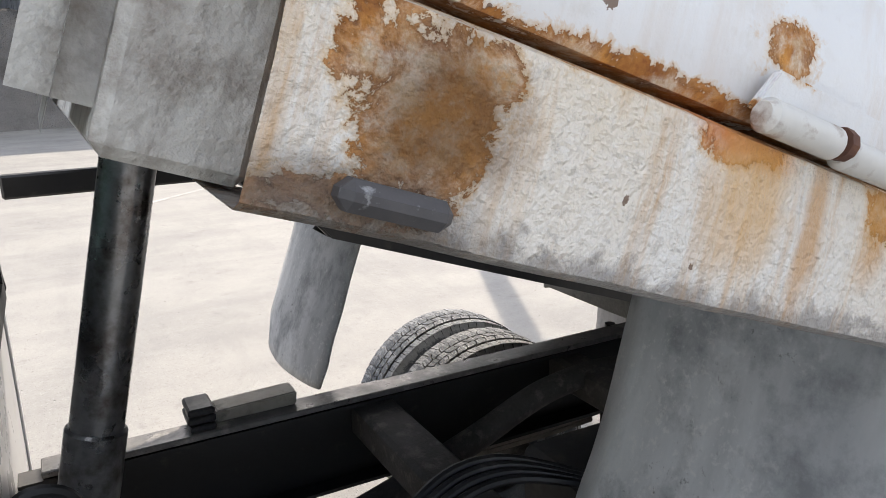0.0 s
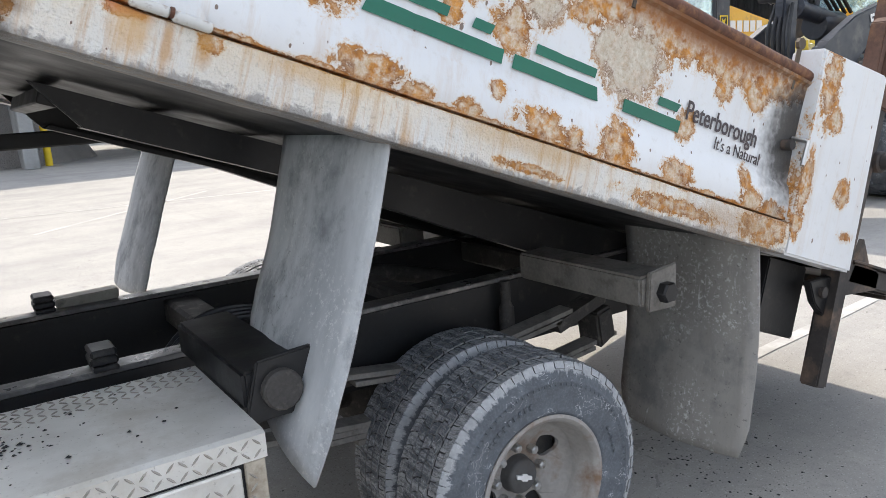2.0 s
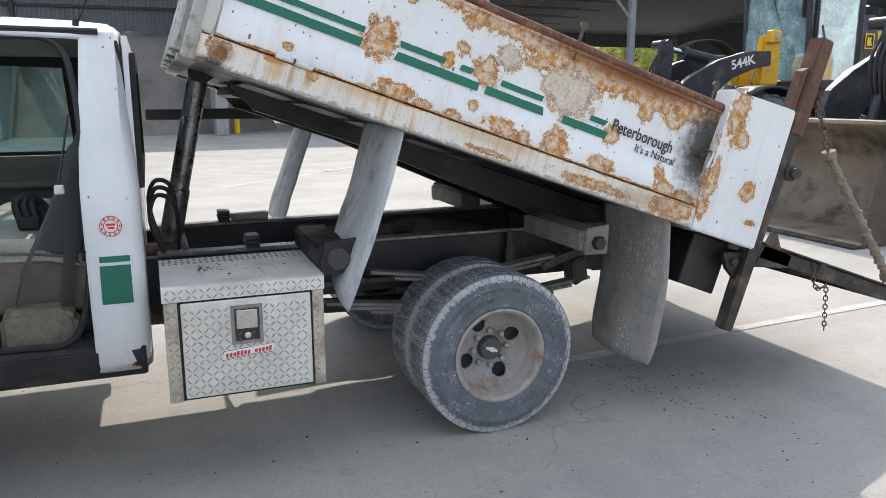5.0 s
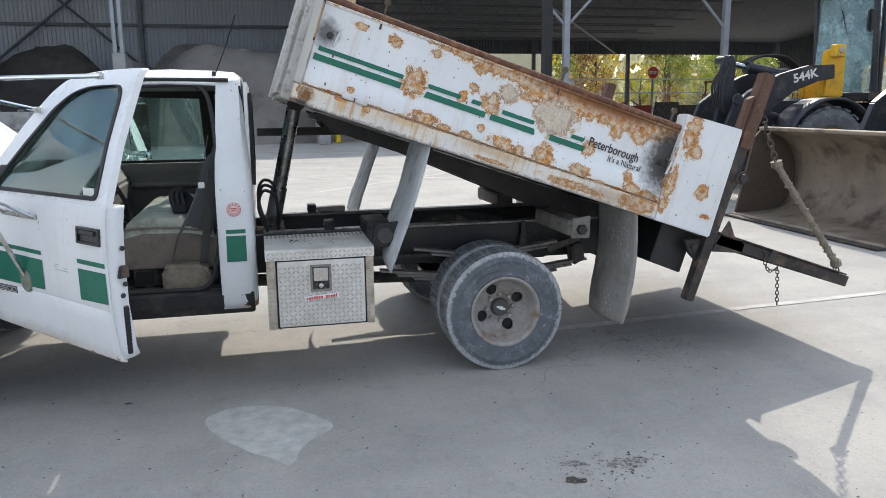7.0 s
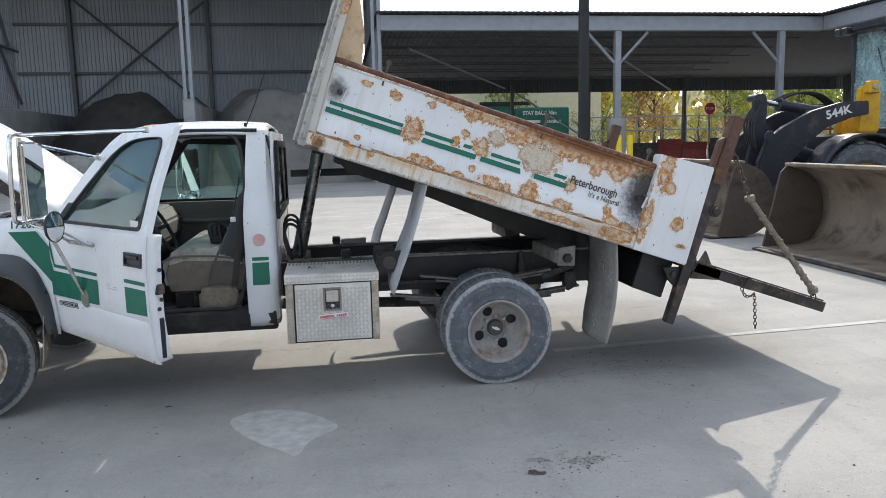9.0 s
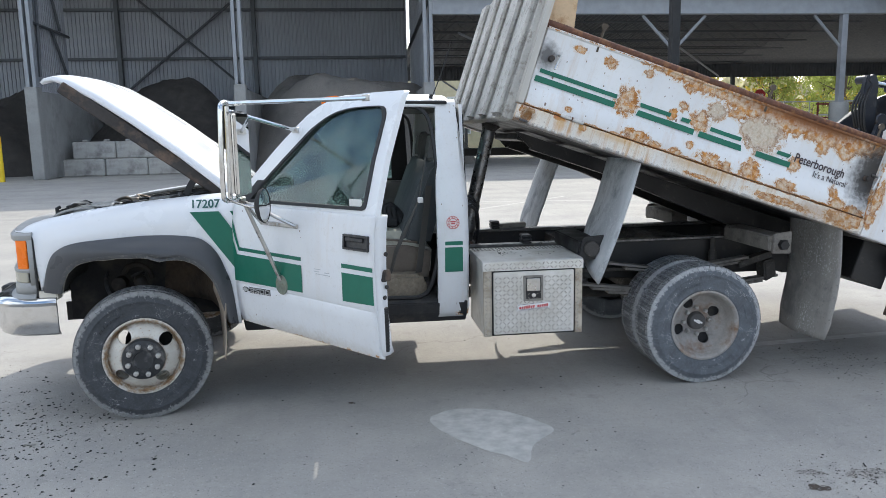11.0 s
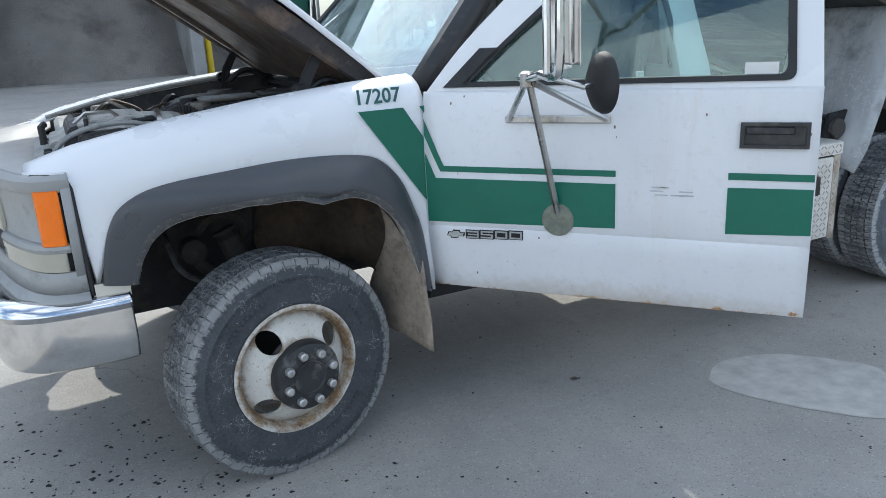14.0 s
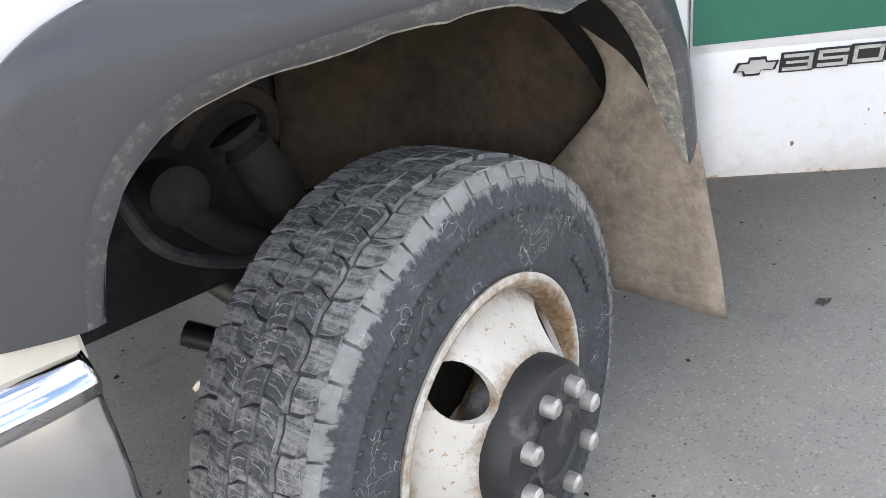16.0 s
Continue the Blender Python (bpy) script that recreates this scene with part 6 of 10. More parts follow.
def build_wheel(kind, rim_mat, hub_mat, tyre, treads, label):
    """A wheel with its outer face at y = 0, the axle along y. The disc of a rear outer wheel lies deep, a front one's stands out."""
    rim_bm = bmesh.new()
    R = RIM
    lathe(rim_bm, [(R + 0.008, 0.010), (R + 0.010, 0.000), (R, -0.002), (R - 0.010, 0.004), (R - 0.016, 0.016), (R - 0.020, 0.05), (R - 0.032, 0.065), (R - 0.034, 0.15), (R - 0.018, 0.17), (R - 0.008, 0.21), (R + 0.006, 0.215)], 64, "y")
    if kind == "front":
        disc(rim_bm, R - 0.014, 0.085, 4, 0.037, 0.156, lambda r: 0.042 - 0.088 * max(0.0, min(1.0, (R - 0.014 - r) / 0.083)) ** 0.85)
    else:
        disc(rim_bm, R - 0.020, 0.050, 4, 0.036, 0.129, lambda r: 0.052 + 0.088 * max(0.0, min(1.0, (R - 0.020 - r) / 0.060)) ** 0.55)
    wheel = part("wheel", rim_bm, rim_mat, None, label, True)
    t = new("tyre", tyre)
    t.parent = wheel
    add_tread(treads, wheel)
    hub = bmesh.new()
    if kind == "front":
        lathe(hub, [(0.0, -0.086), (0.050, -0.087), (0.054, -0.092), (0.059, -0.092), (0.061, -0.0865), (0.102, -0.085), (0.112, -0.080), (0.117, -0.068), (0.119, -0.040), (0.119, 0.0)], 48, "y")
        hub_r, nut_y, nut_n, nut_r = 0.0845, -0.095, 8, 0.0150
    else:
        lathe(hub, [(0.0, 0.100), (0.046, 0.101), (0.052, 0.105), (0.055, 0.112), (0.057, 0.13), (0.062, 0.146)], 32, "y")
        hub_r, nut_y, nut_n, nut_r = 0.0865, 0.122, 8, 0.0140
    part("hub_cover", hub, hub_mat, wheel, "", True)
    for i in range(nut_n):
        a = 2 * math.pi * (i + 0.5) / nut_n
        nb = bmesh.new()
        lathe(nb, [(nut_r * 0.6, -0.012), (nut_r * 0.95, -0.008), (nut_r, 0.0), (nut_r, 0.03)], 6 if kind != "front" else 10, "y", (hub_r * math.cos(a), nut_y, hub_r * math.sin(a)), True)
        part("lug_nut", nb, M["nut"], wheel, "", True)
    if kind != "front":
        # dark disc added behind the hand holes so that they stay black
        drum = bmesh.new()
        lathe(drum, [(0.0, 0.160), (0.17, 0.160), (0.178, 0.168), (0.178, 0.24)], 32, "y")
        part("brake_drum", drum, M["under"], wheel, "", True)
        e = bmesh.new()
        prism(e, [(-0.030, -0.006), (-0.012, -0.006), (-0.008, -0.011), (0.012, -0.011), (0.014, -0.006), (0.030, -0.006), (0.026, 0.006), (0.010, 0.006), (0.008, 0.011), (-0.012, 0.011), (-0.014, 0.006), (-0.034, 0.006)], 0.095, 0.0995)
        part("emblem", e, M["label"], wheel)
    return wheel


w = build_wheel("front", M["rim"], M["hub"], front_tyre, front_tread, "white front wheel with rust and a black hub")
w.parent = truck
w.matrix_local = pose(FRONT_X - 0.023, -0.915, WHEEL_R - 0.008, 0, 0, 11) @ pose(0, -0.11, 0, 0, 8, 0)
o = copy_thing(w, pose(FRONT_X, 0.885, WHEEL_R - 0.008, 0, 0, 190) @ pose(0, -0.11, 0, 0, 0, 0))
o.parent = truck
w = build_wheel("rear", M["rim_dusty"], M["hub_dusty"], rear_tyre, rear_tread, "dusty rear outer dual wheel")
w.parent = truck
w.matrix_local = pose(0, -1.005, WHEEL_R - 0.008, 0, 20, 0)
o = copy_thing(w, pose(0, 1.20, WHEEL_R - 0.008, 0, 0, 180))
o.parent = truck
for s in (-1, 1):
    t = new("inner_dual_tyre", rear_tyre)
    t.parent = truck
    t.matrix_local = pose(0, -0.745 if s < 0 else 0.93, WHEEL_R - 0.008, 0, 7, 0 if s < 0 else 180)
    add_tread(rear_tread, t)

# ---- tool box ----
M["grimy_plate"] = surface("grimy_tread_plate", (0.50, 0.45, 0.37), 0.45, 0.25, var=0.2, scale=9.0, dirt=(0.26, 0.20, 0.14), dirt_amount=0.55, dirt_scale=12.0)
BX0, BX1, BY0, BY1, BZ0, BZ1 = -1.446, -0.840, -1.103, -0.60, 0.408, 0.866
bm = bmesh.new()
box(bm, BX0, BX1, BY0 + 0.012, BY1, BZ0, BZ1 - 0.03, 0.006)
tool = part("tool_box", bm, M["plate"], truck, "tread plate aluminium tool box")
bm = bmesh.new()
prism(bm, [(BY0 - 0.004, BZ1 - 0.058), (BY0 - 0.004, BZ1 - 0.006), (BY0 + 0.01, BZ1), (BY1, BZ1 + 0.004), (BY1, BZ1 - 0.03), (BY0 + 0.012, BZ1 - 0.03), (BY0 + 0.012, BZ1 - 0.058)], BX0 - 0.004, BX1 + 0.004, axis="x")
part("lid", bm, M["plate"], tool)
for x0, x1 in ((BX0, BX0 + 0.05), (BX1 - 0.045, BX1)):
    bm = bmesh.new()
    box(bm, x0, x1, BY0, BY0 + 0.013, BZ0, BZ1 - 0.060, 0.003)
    part("stile", bm, M["grimy_plate"], tool, "browned tread plate edge")
bm = bmesh.new()
box(bm, BX0 + 0.060, BX1 - 0.054, BY0 - 0.006, BY0 + 0.009, BZ0 + 0.012, BZ1 - 0.067, 0.004)
part("box_door", bm, M["plate"], tool)
# black backing plate added to make the gap round the door dark
bm = bmesh.new()
box(bm, BX0 + 0.044, BX1 - 0.040, BY0 + 0.0095, BY0 + 0.0115, BZ0 + 0.002, BZ1 - 0.055)
part("door_gap_seal", bm, M["seal"], tool)


def tread_bars(u0, u1, w0, w1, put, parent, seed=1):
    """Raised bars of tread plate over a rectangle, leaning left and right by turns; put(u, w, h) gives the place on the face."""
    P, L, W, H = 0.0250, 0.0132, 0.0026, 0.0028
    verts, faces = [], []
    for j in range(int((w1 - w0) / P)):
        for i in range(int((u1 - u0) / P)):
            u, w = u0 + (i + 0.6) * P, w0 + (j + 0.6) * P
            s = 1 if (i + j) % 2 else -1
            a, q = Vector((0.7071, 0.7071 * s)), Vector((-0.7071 * s, 0.7071))
            n = len(verts)
            for f, g, h in ((-1, 0, 0), (-0.4, 1, 0), (0.4, 1, 0), (1, 0, 0), (0.4, -1, 0), (-0.4, -1, 0), (-0.55, 0, 1), (0.55, 0, 1)):
                p = a * f * L + q * g * W
                verts.append(put(u + p.x, w + p.y, H * h))
            faces += [(n + k, n + m, n + o) if o2 is None else (n + k, n + m, n + o, n + o2) for k, m, o, o2 in ((0, 1, 6, None), (1, 2, 7, 6), (2, 3, 7, None), (3, 4, 7, None), (4, 5, 6, 7), (5, 0, 6, None))]
    me = bpy.data.meshes.new("raised_tread")
    me.from_pydata(verts, [], faces)
    me.materials.append(M["plate_bar"])
    ob = new("raised_tread", me)
    ob.parent = parent
    return tagged(ob, "", "", "", "stuff")


# bars darker than the sheet, their relief shading put into the colour
M["plate_bar"] = surface("worn_bar_tops", (0.36, 0.33, 0.29), 0.36, 0.35, var=0.3, scale=20.0, dirt=(0.45, 0.39, 0.31), dirt_amount=0.3, dirt_scale=14.0)
tread_bars(BX0 + 0.060, BX1 - 0.054, BZ0 + 0.014, BZ1 - 0.069, lambda u, w, h: (u, BY0 - 0.0062 - h, w), tool)
tread_bars(BX0, BX1, BZ1 - 0.060, BZ1 - 0.002, lambda u, w, h: (u, BY0 - 0.0042 - h, w), tool)
tread_bars(BX0, BX1, BY1 - 0.13, BY1, lambda u, w, h: (u, w, BZ1 + 0.0042 * (w - BY0 - 0.01) / (BY1 - BY0 - 0.01) + h), tool)
for x0, x1 in ((BX0, BX0 + 0.05), (BX1 - 0.045, BX1)):
    tread_bars(x0, x1, BZ0, BZ1 - 0.08, lambda u, w, h: (u, BY0 - 0.0002 - h, w), tool)
tread_bars(BY0 + 0.014, BY1, BZ0, BZ1 - 0.08, lambda u, w, h: (BX1 + h, u, w), tool)
bm = bmesh.new()
ring_plate(bm, [(-1.205, 0.62), (-1.085, 0.62), (-1.085, 0.775), (-1.205, 0.775)], [(-1.192, 0.633), (-1.098, 0.633), (-1.098, 0.762), (-1.192, 0.762)], BY0 - 0.013, BY0 - 0.006)
part("latch_frame", bm, surface("tan_latch_frame", (0.24, 0.225, 0.20), 0.5, 0.2, var=0.15, dirt=(0.12, 0.105, 0.09), dirt_amount=0.3, dirt_scale=30.0), tool, "grimy latch frame")
bm = bmesh.new()
box(bm, -1.192, -1.098, BY0 - 0.008, BY0 - 0.0065, 0.633, 0.762)
part("latch_recess", bm, M["black_plastic"], tool)
bm = bmesh.new()
box(bm, -1.186, -1.104, BY0 - 0.016, BY0 - 0.009, 0.680, 0.756, 0.003)
part("paddle", bm, M["steel"], tool, "steel paddle latch")
bm = bmesh.new()
lathe(bm, [(0.0, -0.012), (0.013, -0.011), (0.015, -0.006), (0.015, 0.004)], 16, "y", (-1.145, BY0 - 0.008, 0.655))
part("lock_cylinder", bm, M["chrome"], tool, "", True)
tilt = Matrix.Translation((-1.145, BY0, 0.586)) @ pose(0, 0, 0, 0, -4, 0)
bm = bmesh.new()
prism(bm, [(-0.106, -0.021), (0.100, -0.021), (0.110, 0.021), (-0.097, 0.021)], -0.0110, -0.0087, m=tilt)
plate = part("name_plate", bm, M["label"], tool, "white maker's plate with red bars")
bm = bmesh.new()
ring_plate(bm, [(-0.103, -0.0185), (0.0975, -0.0185), (0.107, 0.0185), (-0.094, 0.0185)], [(-0.1015, -0.0165), (0.0965, -0.0165), (0.1055, 0.0165), (-0.0925, 0.0165)], -0.0114, -0.0112)
bmesh.ops.transform(bm, matrix=tilt, verts=bm.verts)
part("plate_border", bm, M["seal"], plate)
for k in range(13):
    if k == 7:
        continue
    x0, tall = -0.088 + 0.0138 * k, 0.009 if k in (3, 4, 12) else 0.006
    bm = bmesh.new()
    prism(bm, [(x0, -0.009), (x0 + 0.0098, -0.009), (x0 + 0.0128, tall), (x0 + 0.003, tall)], -0.0118, -0.0111, m=tilt)
    part("writing_bar", bm, M["red"], plate)
bm = bmesh.new()
prism(bm, [(-0.085, -0.0135), (0.086, -0.0135), (0.0865, -0.0115), (-0.0845, -0.0115)], -0.0116, -0.0111, m=tilt)
part("underline", bm, M["seal"], plate)
bm = bmesh.new()
for x in (BX0 + 0.1, BX1 - 0.1):
    box(bm, x - 0.03, x + 0.03, -0.62, -0.43, 0.70, 0.76)
part("box_bracket", bm, M["black_frame"], truck)


# ---- the cab ----
SIDE = [(0.46, 0.880), (0.52, 0.930), (0.60, 0.957), (0.80, 0.976), (1.05, 0.978), (1.20, 0.968), (1.26, 0.952), (1.50, 0.865), (1.74, 0.765), (1.80, 0.735), (1.84, 0.690)]


def side_y(z):
    """Half the body's width at a height."""
    for (z0, y0), (z1, y1) in zip(SIDE, SIDE[1:]):
        if z <= z1:
            return y0 + (y1 - y0) * max(0.0, (z - z0) / (z1 - z0))
    return SIDE[-1][1]


def skin(bm, outline, nx, nz, s=-1, out=0.0, edges=None):
    """A skin of the body's side over a four-sided patch of (x, z): lower front, lower rear, upper rear, upper front."""
    a, b, c, d = outline
    rows = []
    for j in range(nz + 1):
        g = j / nz
        row = []
        for i in range(nx + 1):
            f = i / nx
            lo, hi = (a[0] + (b[0] - a[0]) * f, a[1] + (b[1] - a[1]) * f), (d[0] + (c[0] - d[0]) * f, d[1] + (c[1] - d[1]) * f)
            x, z = lo[0] + (hi[0] - lo[0]) * g, lo[1] + (hi[1] - lo[1]) * g
            row.append((x, s * (side_y(z) + out), z))
        rows.append(row)
    sheet(bm, rows)


cab_grime = rusty_paint("grimy_white_cab", [(-1.73, 0.56, 0.05, 0.08, -0.3), (-1.735, 0.9, 0.02, 0.3, -0.2), (-1.52, 0.52, 0.10, 0.035, -0.2)], (0.76, 0.765, 0.775), streaks=0.25, chips=0.15)
for s in (-1, 1):
    # corner panel behind the door, wrapped round to the back
    bm = bmesh.new()
    rows = []
    for z in (0.50, 0.54, 0.60, 0.7, 0.8, 0.95, 1.05, 1.2, 1.26, 1.4, 1.55, 1.7, 1.76, 1.80, 1.83):
        y = side_y(z)
        fx = -1.72 + (0.02 if z < 1.25 else 0.02 + 0.03 * (z - 1.25) / 0.55)
        lean = 0.04 * max(0.0, (z - 1.25) / 0.58)
        rows.append([(fx, s * (y - 0.05), z), (fx, s * (y - 0.008), z), (fx + 0.012, s * y, z), (-1.62, s * (y + 0.001), z), (-1.545, s * (y - 0.004), z), (-1.515 - lean, s * (y - 0.025), z), (-1.50 - lean, s * (y - 0.07), z), (-1.497 - lean, s * (y - 0.20), z)])
    sheet(bm, rows)
    thick(part("cab_corner", bm, cab_grime, truck, "white cab corner with rust at the sill", True), 0.012)
    # sill
    bm = bmesh.new()
    prism(bm, [(0.955, 0.60), (0.93, 0.53), (0.88, 0.465), (0.78, 0.455), (0.76, 0.62), (0.90, 0.625)] if s > 0 else [(-0.955, 0.60), (-0.93, 0.53), (-0.88, 0.465), (-0.78, 0.455), (-0.76, 0.62), (-0.90, 0.625)], -2.87, -1.52, axis="x", bevel=0.006)
    part("sill", bm, M["under"], truck, "dirty black sill")
    # front pillar, black for its seal and for shade put into the colour
    bm = bmesh.new()
    a, b = Vector((-2.86, s * 0.885, 1.26)), Vector((-2.33, s * 0.715, 1.80))
    rows = [[a.lerp(b, t) + Vector(o) for o in ((0.05, s * 0.030, -0.03), (0.0, s * 0.028, -0.005), (-0.03, s * 0.010, 0.008), (-0.035, s * -0.025, 0.008))] for t in (0, 0.25, 0.5, 0.75, 1.0)]
    sheet(bm, rows)
    thick(part("front_pillar", bm, M["black_plastic"], truck, "dark sealed windscreen pillar", True), 0.02)
    # drip edge over the door
    bm = bmesh.new()
    tube(bm, [(-2.30, s * 0.735, 1.79), (-2.05, s * 0.742, 1.815), (-1.60, s * 0.742, 1.81)], 0.012, 6)
    part("drip_rail", bm, M["seal"], truck)
    bm = bmesh.new()
    tube(bm, curve_points([(-2.32, s * 0.72, 1.76), (-1.95, s * 0.73, 1.785), (-1.76, s * 0.735, 1.77), (-1.70, s * 0.80, 1.62), (-1.68, s * 0.93, 1.25), (-1.69, s * 0.95, 0.95), (-1.73, s * 0.94, 0.74), (-1.80, s * 0.92, 0.64), (-2.0, s * 0.91, 0.632), (-2.80, s * 0.91, 0.632)], 6), 0.013, 7)
    part("door_seal", bm, M["seal"], truck, "black rubber door seal", True)
# roof
bm = bmesh.new()
rows = []
for x, drop, half in ((-2.36, 0.045, 0.66), (-2.32, 0.015, 0.70), (-2.22, 0.0, 0.72), (-1.95, -0.008, 0.735), (-1.70, 0.0, 0.735), (-1.58, 0.010, 0.72), (-1.535, 0.04, 0.69)):
    row = []
    for i in range(17):
        f = 2 * i / 16 - 1
        z = 1.875 - drop - 0.075 * abs(f) ** 4 + 0.012 * (1 - f * f)
        row.append((x, f * half * 1.02, z))
    rows.append(row)
sheet(bm, rows)
thick(part("roof", bm, M["white"], truck, "white cab roof", True), 0.02)
bm = bmesh.new()
box(bm, -2.30, -1.56, -0.68, 0.68, 1.775, 1.80, 0.006)
part("headliner", bm, M["trim"], truck)
for y in (-0.56, -0.19, 0.0, 0.19, 0.56):
    bm = bmesh.new()
    rows = [[(-2.335 + dx, y + 0.055 * f * w, 1.828 + h + 0.02 * (1 - (y / 0.7) ** 2)) for f in (-1, -0.6, 0, 0.6, 1)] for dx, h, w in ((-0.035, -0.012, 0.9), (-0.01, 0.024, 0.95), (0.06, 0.032, 1.0), (0.11, 0.012, 1.0))]
    sheet(bm, rows)
    thick(part("clearance_lamp", bm, M["amber"], truck, "amber roof clearance lamp", True), 0.02)
# back wall, rear window
bm = bmesh.new()
ring_plate(bm, [(-0.90, 0.56), (0.90, 0.56), (0.70, 1.80), (-0.70, 1.80)], [(-0.66, 1.24), (0.66, 1.24), (0.58, 1.70), (-0.58, 1.70)], -1.52, -1.50, "x")
part("back_wall", bm, M["white"], truck)
bm = bmesh.new()
ring_plate(bm, [(-0.70, 1.20), (0.70, 1.20), (0.61, 1.74), (-0.61, 1.74)], [(-0.65, 1.25), (0.65, 1.25), (0.57, 1.69), (-0.57, 1.69)], -1.497, -1.478, "x")
part("rear_window_seal", bm, M["seal"], truck)
bm = bmesh.new()
prism(bm, [(-0.66, 1.24), (0.66, 1.24), (0.58, 1.70), (-0.58, 1.70)], -1.512, -1.506, axis="x")
g = part("rear_window", bm, M["glass"], truck)
g.visible_shadow = False
for s in (-1, 1):
    bm = bmesh.new()
    prism(bm, [(-1.548, 1.78), (-1.535, 1.78), (-1.475, 1.22), (-1.500, 1.20), (-1.535, 1.25)], s * 0.72, s * 0.70, bevel=0.003)
    part("window_channel", bm, M["seal"], truck)
# windscreen, its pale blue film a sky reflection put into the colour
bm = bmesh.new()
rows = []
for t in (0.0, 0.5, 1.0):
    rows.append([(-2.85 + 0.51 * t - 0.07 * (1 - (f * f)) * (1 - 0.5 * t), f * (0.885 - 0.165 * t), 1.275 + 0.53 * t) for f in (-1, -0.75, -0.5, -0.25, 0, 0.25, 0.5, 0.75, 1)])
sheet(bm, rows)
g = part("windscreen", bm, glass("screen_pane", (0.70, 0.86, 0.86), 1.0, 0.24, (0.42, 0.55, 0.57)), truck, "dusty curved windscreen", True)
g.visible_shadow = False
bm = bmesh.new()
tube(bm, [(-2.875, 0.86, 1.27), (-2.93, 0.45, 1.265), (-2.945, 0, 1.265), (-2.93, -0.45, 1.265), (-2.875, -0.86, 1.27)], 0.02, 8)
part("windscreen_seal", bm, M["seal"], truck, "", True)
bm = bmesh.new()
sheet(bm, [[(-2.86 - 0.09 * (1 - f * f), f * 0.88, 1.262) for f in (-1, -0.5, 0, 0.5, 1)], [(-2.99, f * 0.74, 1.235) for f in (-1, -0.5, 0, 0.5, 1)]])
thick(part("cowl", bm, M["black_plastic"], truck, "black plastic cowl"), 0.02)
for y0, y1 in ((-0.55, 0.05), (0.05, 0.62)):
    bm = bmesh.new()
    tube(bm, [(-2.94, y0, 1.275), (-2.86, (y0 + y1) / 2, 1.36), (-2.85, y1, 1.33)], 0.009, 6)
    part("wiper", bm, M["seal"], truck)

# ---- inside the cab ----
bm = bmesh.new()
box(bm, -2.86, -1.53, -0.90, 0.90, 0.56, 0.60)
part("cab_floor", bm, M["carpet"], truck)
bm = bmesh.new()
prism(bm, [(-2.86, 0.60), (-2.60, 0.60), (-2.55, 0.80), (-2.42, 0.98), (-2.42, 1.12), (-2.50, 1.22), (-2.84, 1.245)], -0.88, 0.88, bevel=0.02)
part("dashboard", bm, M["trim"], truck, "grey dashboard")
bm = bmesh.new()
prism(bm, [(-2.26, 0.72), (-1.72, 0.70), (-1.70, 0.93), (-1.85, 1.005), (-2.15, 1.02), (-2.27, 0.97), (-2.30, 0.84)], -0.70, 0.70, bevel=0.045)
part("seat_cushion", bm, M["seat"], truck, "worn grey vinyl bench cushion", True)
M["seat_side"] = surface("taupe_vinyl", (0.165, 0.138, 0.112), 0.55, var=0.2, scale=6.0, dirt=(0.09, 0.075, 0.06), dirt_amount=0.35, dirt_scale=9.0)
bm = bmesh.new()
prism(bm, [(-2.235, 0.725), (-1.73, 0.715), (-1.71, 0.885), (-1.86, 0.925), (-2.14, 0.935), (-2.245, 0.905), (-2.265, 0.84)], -0.712, -0.69, bevel=0.008)
prism(bm, [(-2.235, 0.725), (-2.245, 0.905), (-2.265, 0.84)], -0.69, 0.69)
part("seat_valance", bm, M["seat_side"], truck, "taupe vinyl side of the bench")
bm = bmesh.new()
tube(bm, curve_points([(-2.285, -0.70, 0.93), (-2.20, -0.703, 0.965), (-2.0, -0.704, 0.965), (-1.80, -0.703, 0.94)], 4), 0.008, 6)
part("piping", bm, M["seat_side"], truck)
bm = bmesh.new()
prism(bm, [(-1.92, 0.93), (-1.72, 0.90), (-1.57, 1.40), (-1.60, 1.47), (-1.68, 1.47), (-1.74, 1.40)], -0.70, 0.70, bevel=0.04)
# the dark grey holds the shade on the front of the bench back
part("seat_back", bm, surface("dark_grey_cloth", (0.085, 0.095, 0.10), 0.85, var=0.2), truck, "dark grey cloth bench back", True)
for y in (-0.40, 0.40):
    bm = bmesh.new()
    prism(bm, [(-1.70, 1.44), (-1.58, 1.44), (-1.57, 1.60), (-1.60, 1.64), (-1.67, 1.63), (-1.69, 1.56)], y - 0.13, y + 0.13, bevel=0.03)
    part("head_rest", bm, M["trim"], truck, "", True)
bm = bmesh.new()
box(bm, -2.22, -1.72, -0.66, 0.66, 0.60, 0.72, 0.01)
part("seat_base", bm, M["carpet"], truck)
# black plates stand in for the shaded recesses under the bench
for x0, x1 in ((-2.20, -2.10), (-1.98, -1.86)):
    bm = bmesh.new()
    box(bm, x0, x1, -0.672, -0.66, 0.625, 0.70, 0.004)
    part("base_opening", bm, M["seal"], truck)
bm = bmesh.new()
prism(bm, [(-2.03, 0.605), (-1.76, 0.605), (-1.76, 0.72), (-1.80, 0.76), (-2.0, 0.765), (-2.03, 0.74)], -0.86, -0.72, bevel=0.02)
part("belt_reel_cover", bm, M["hose"], truck, "", True)
bm = bmesh.new()
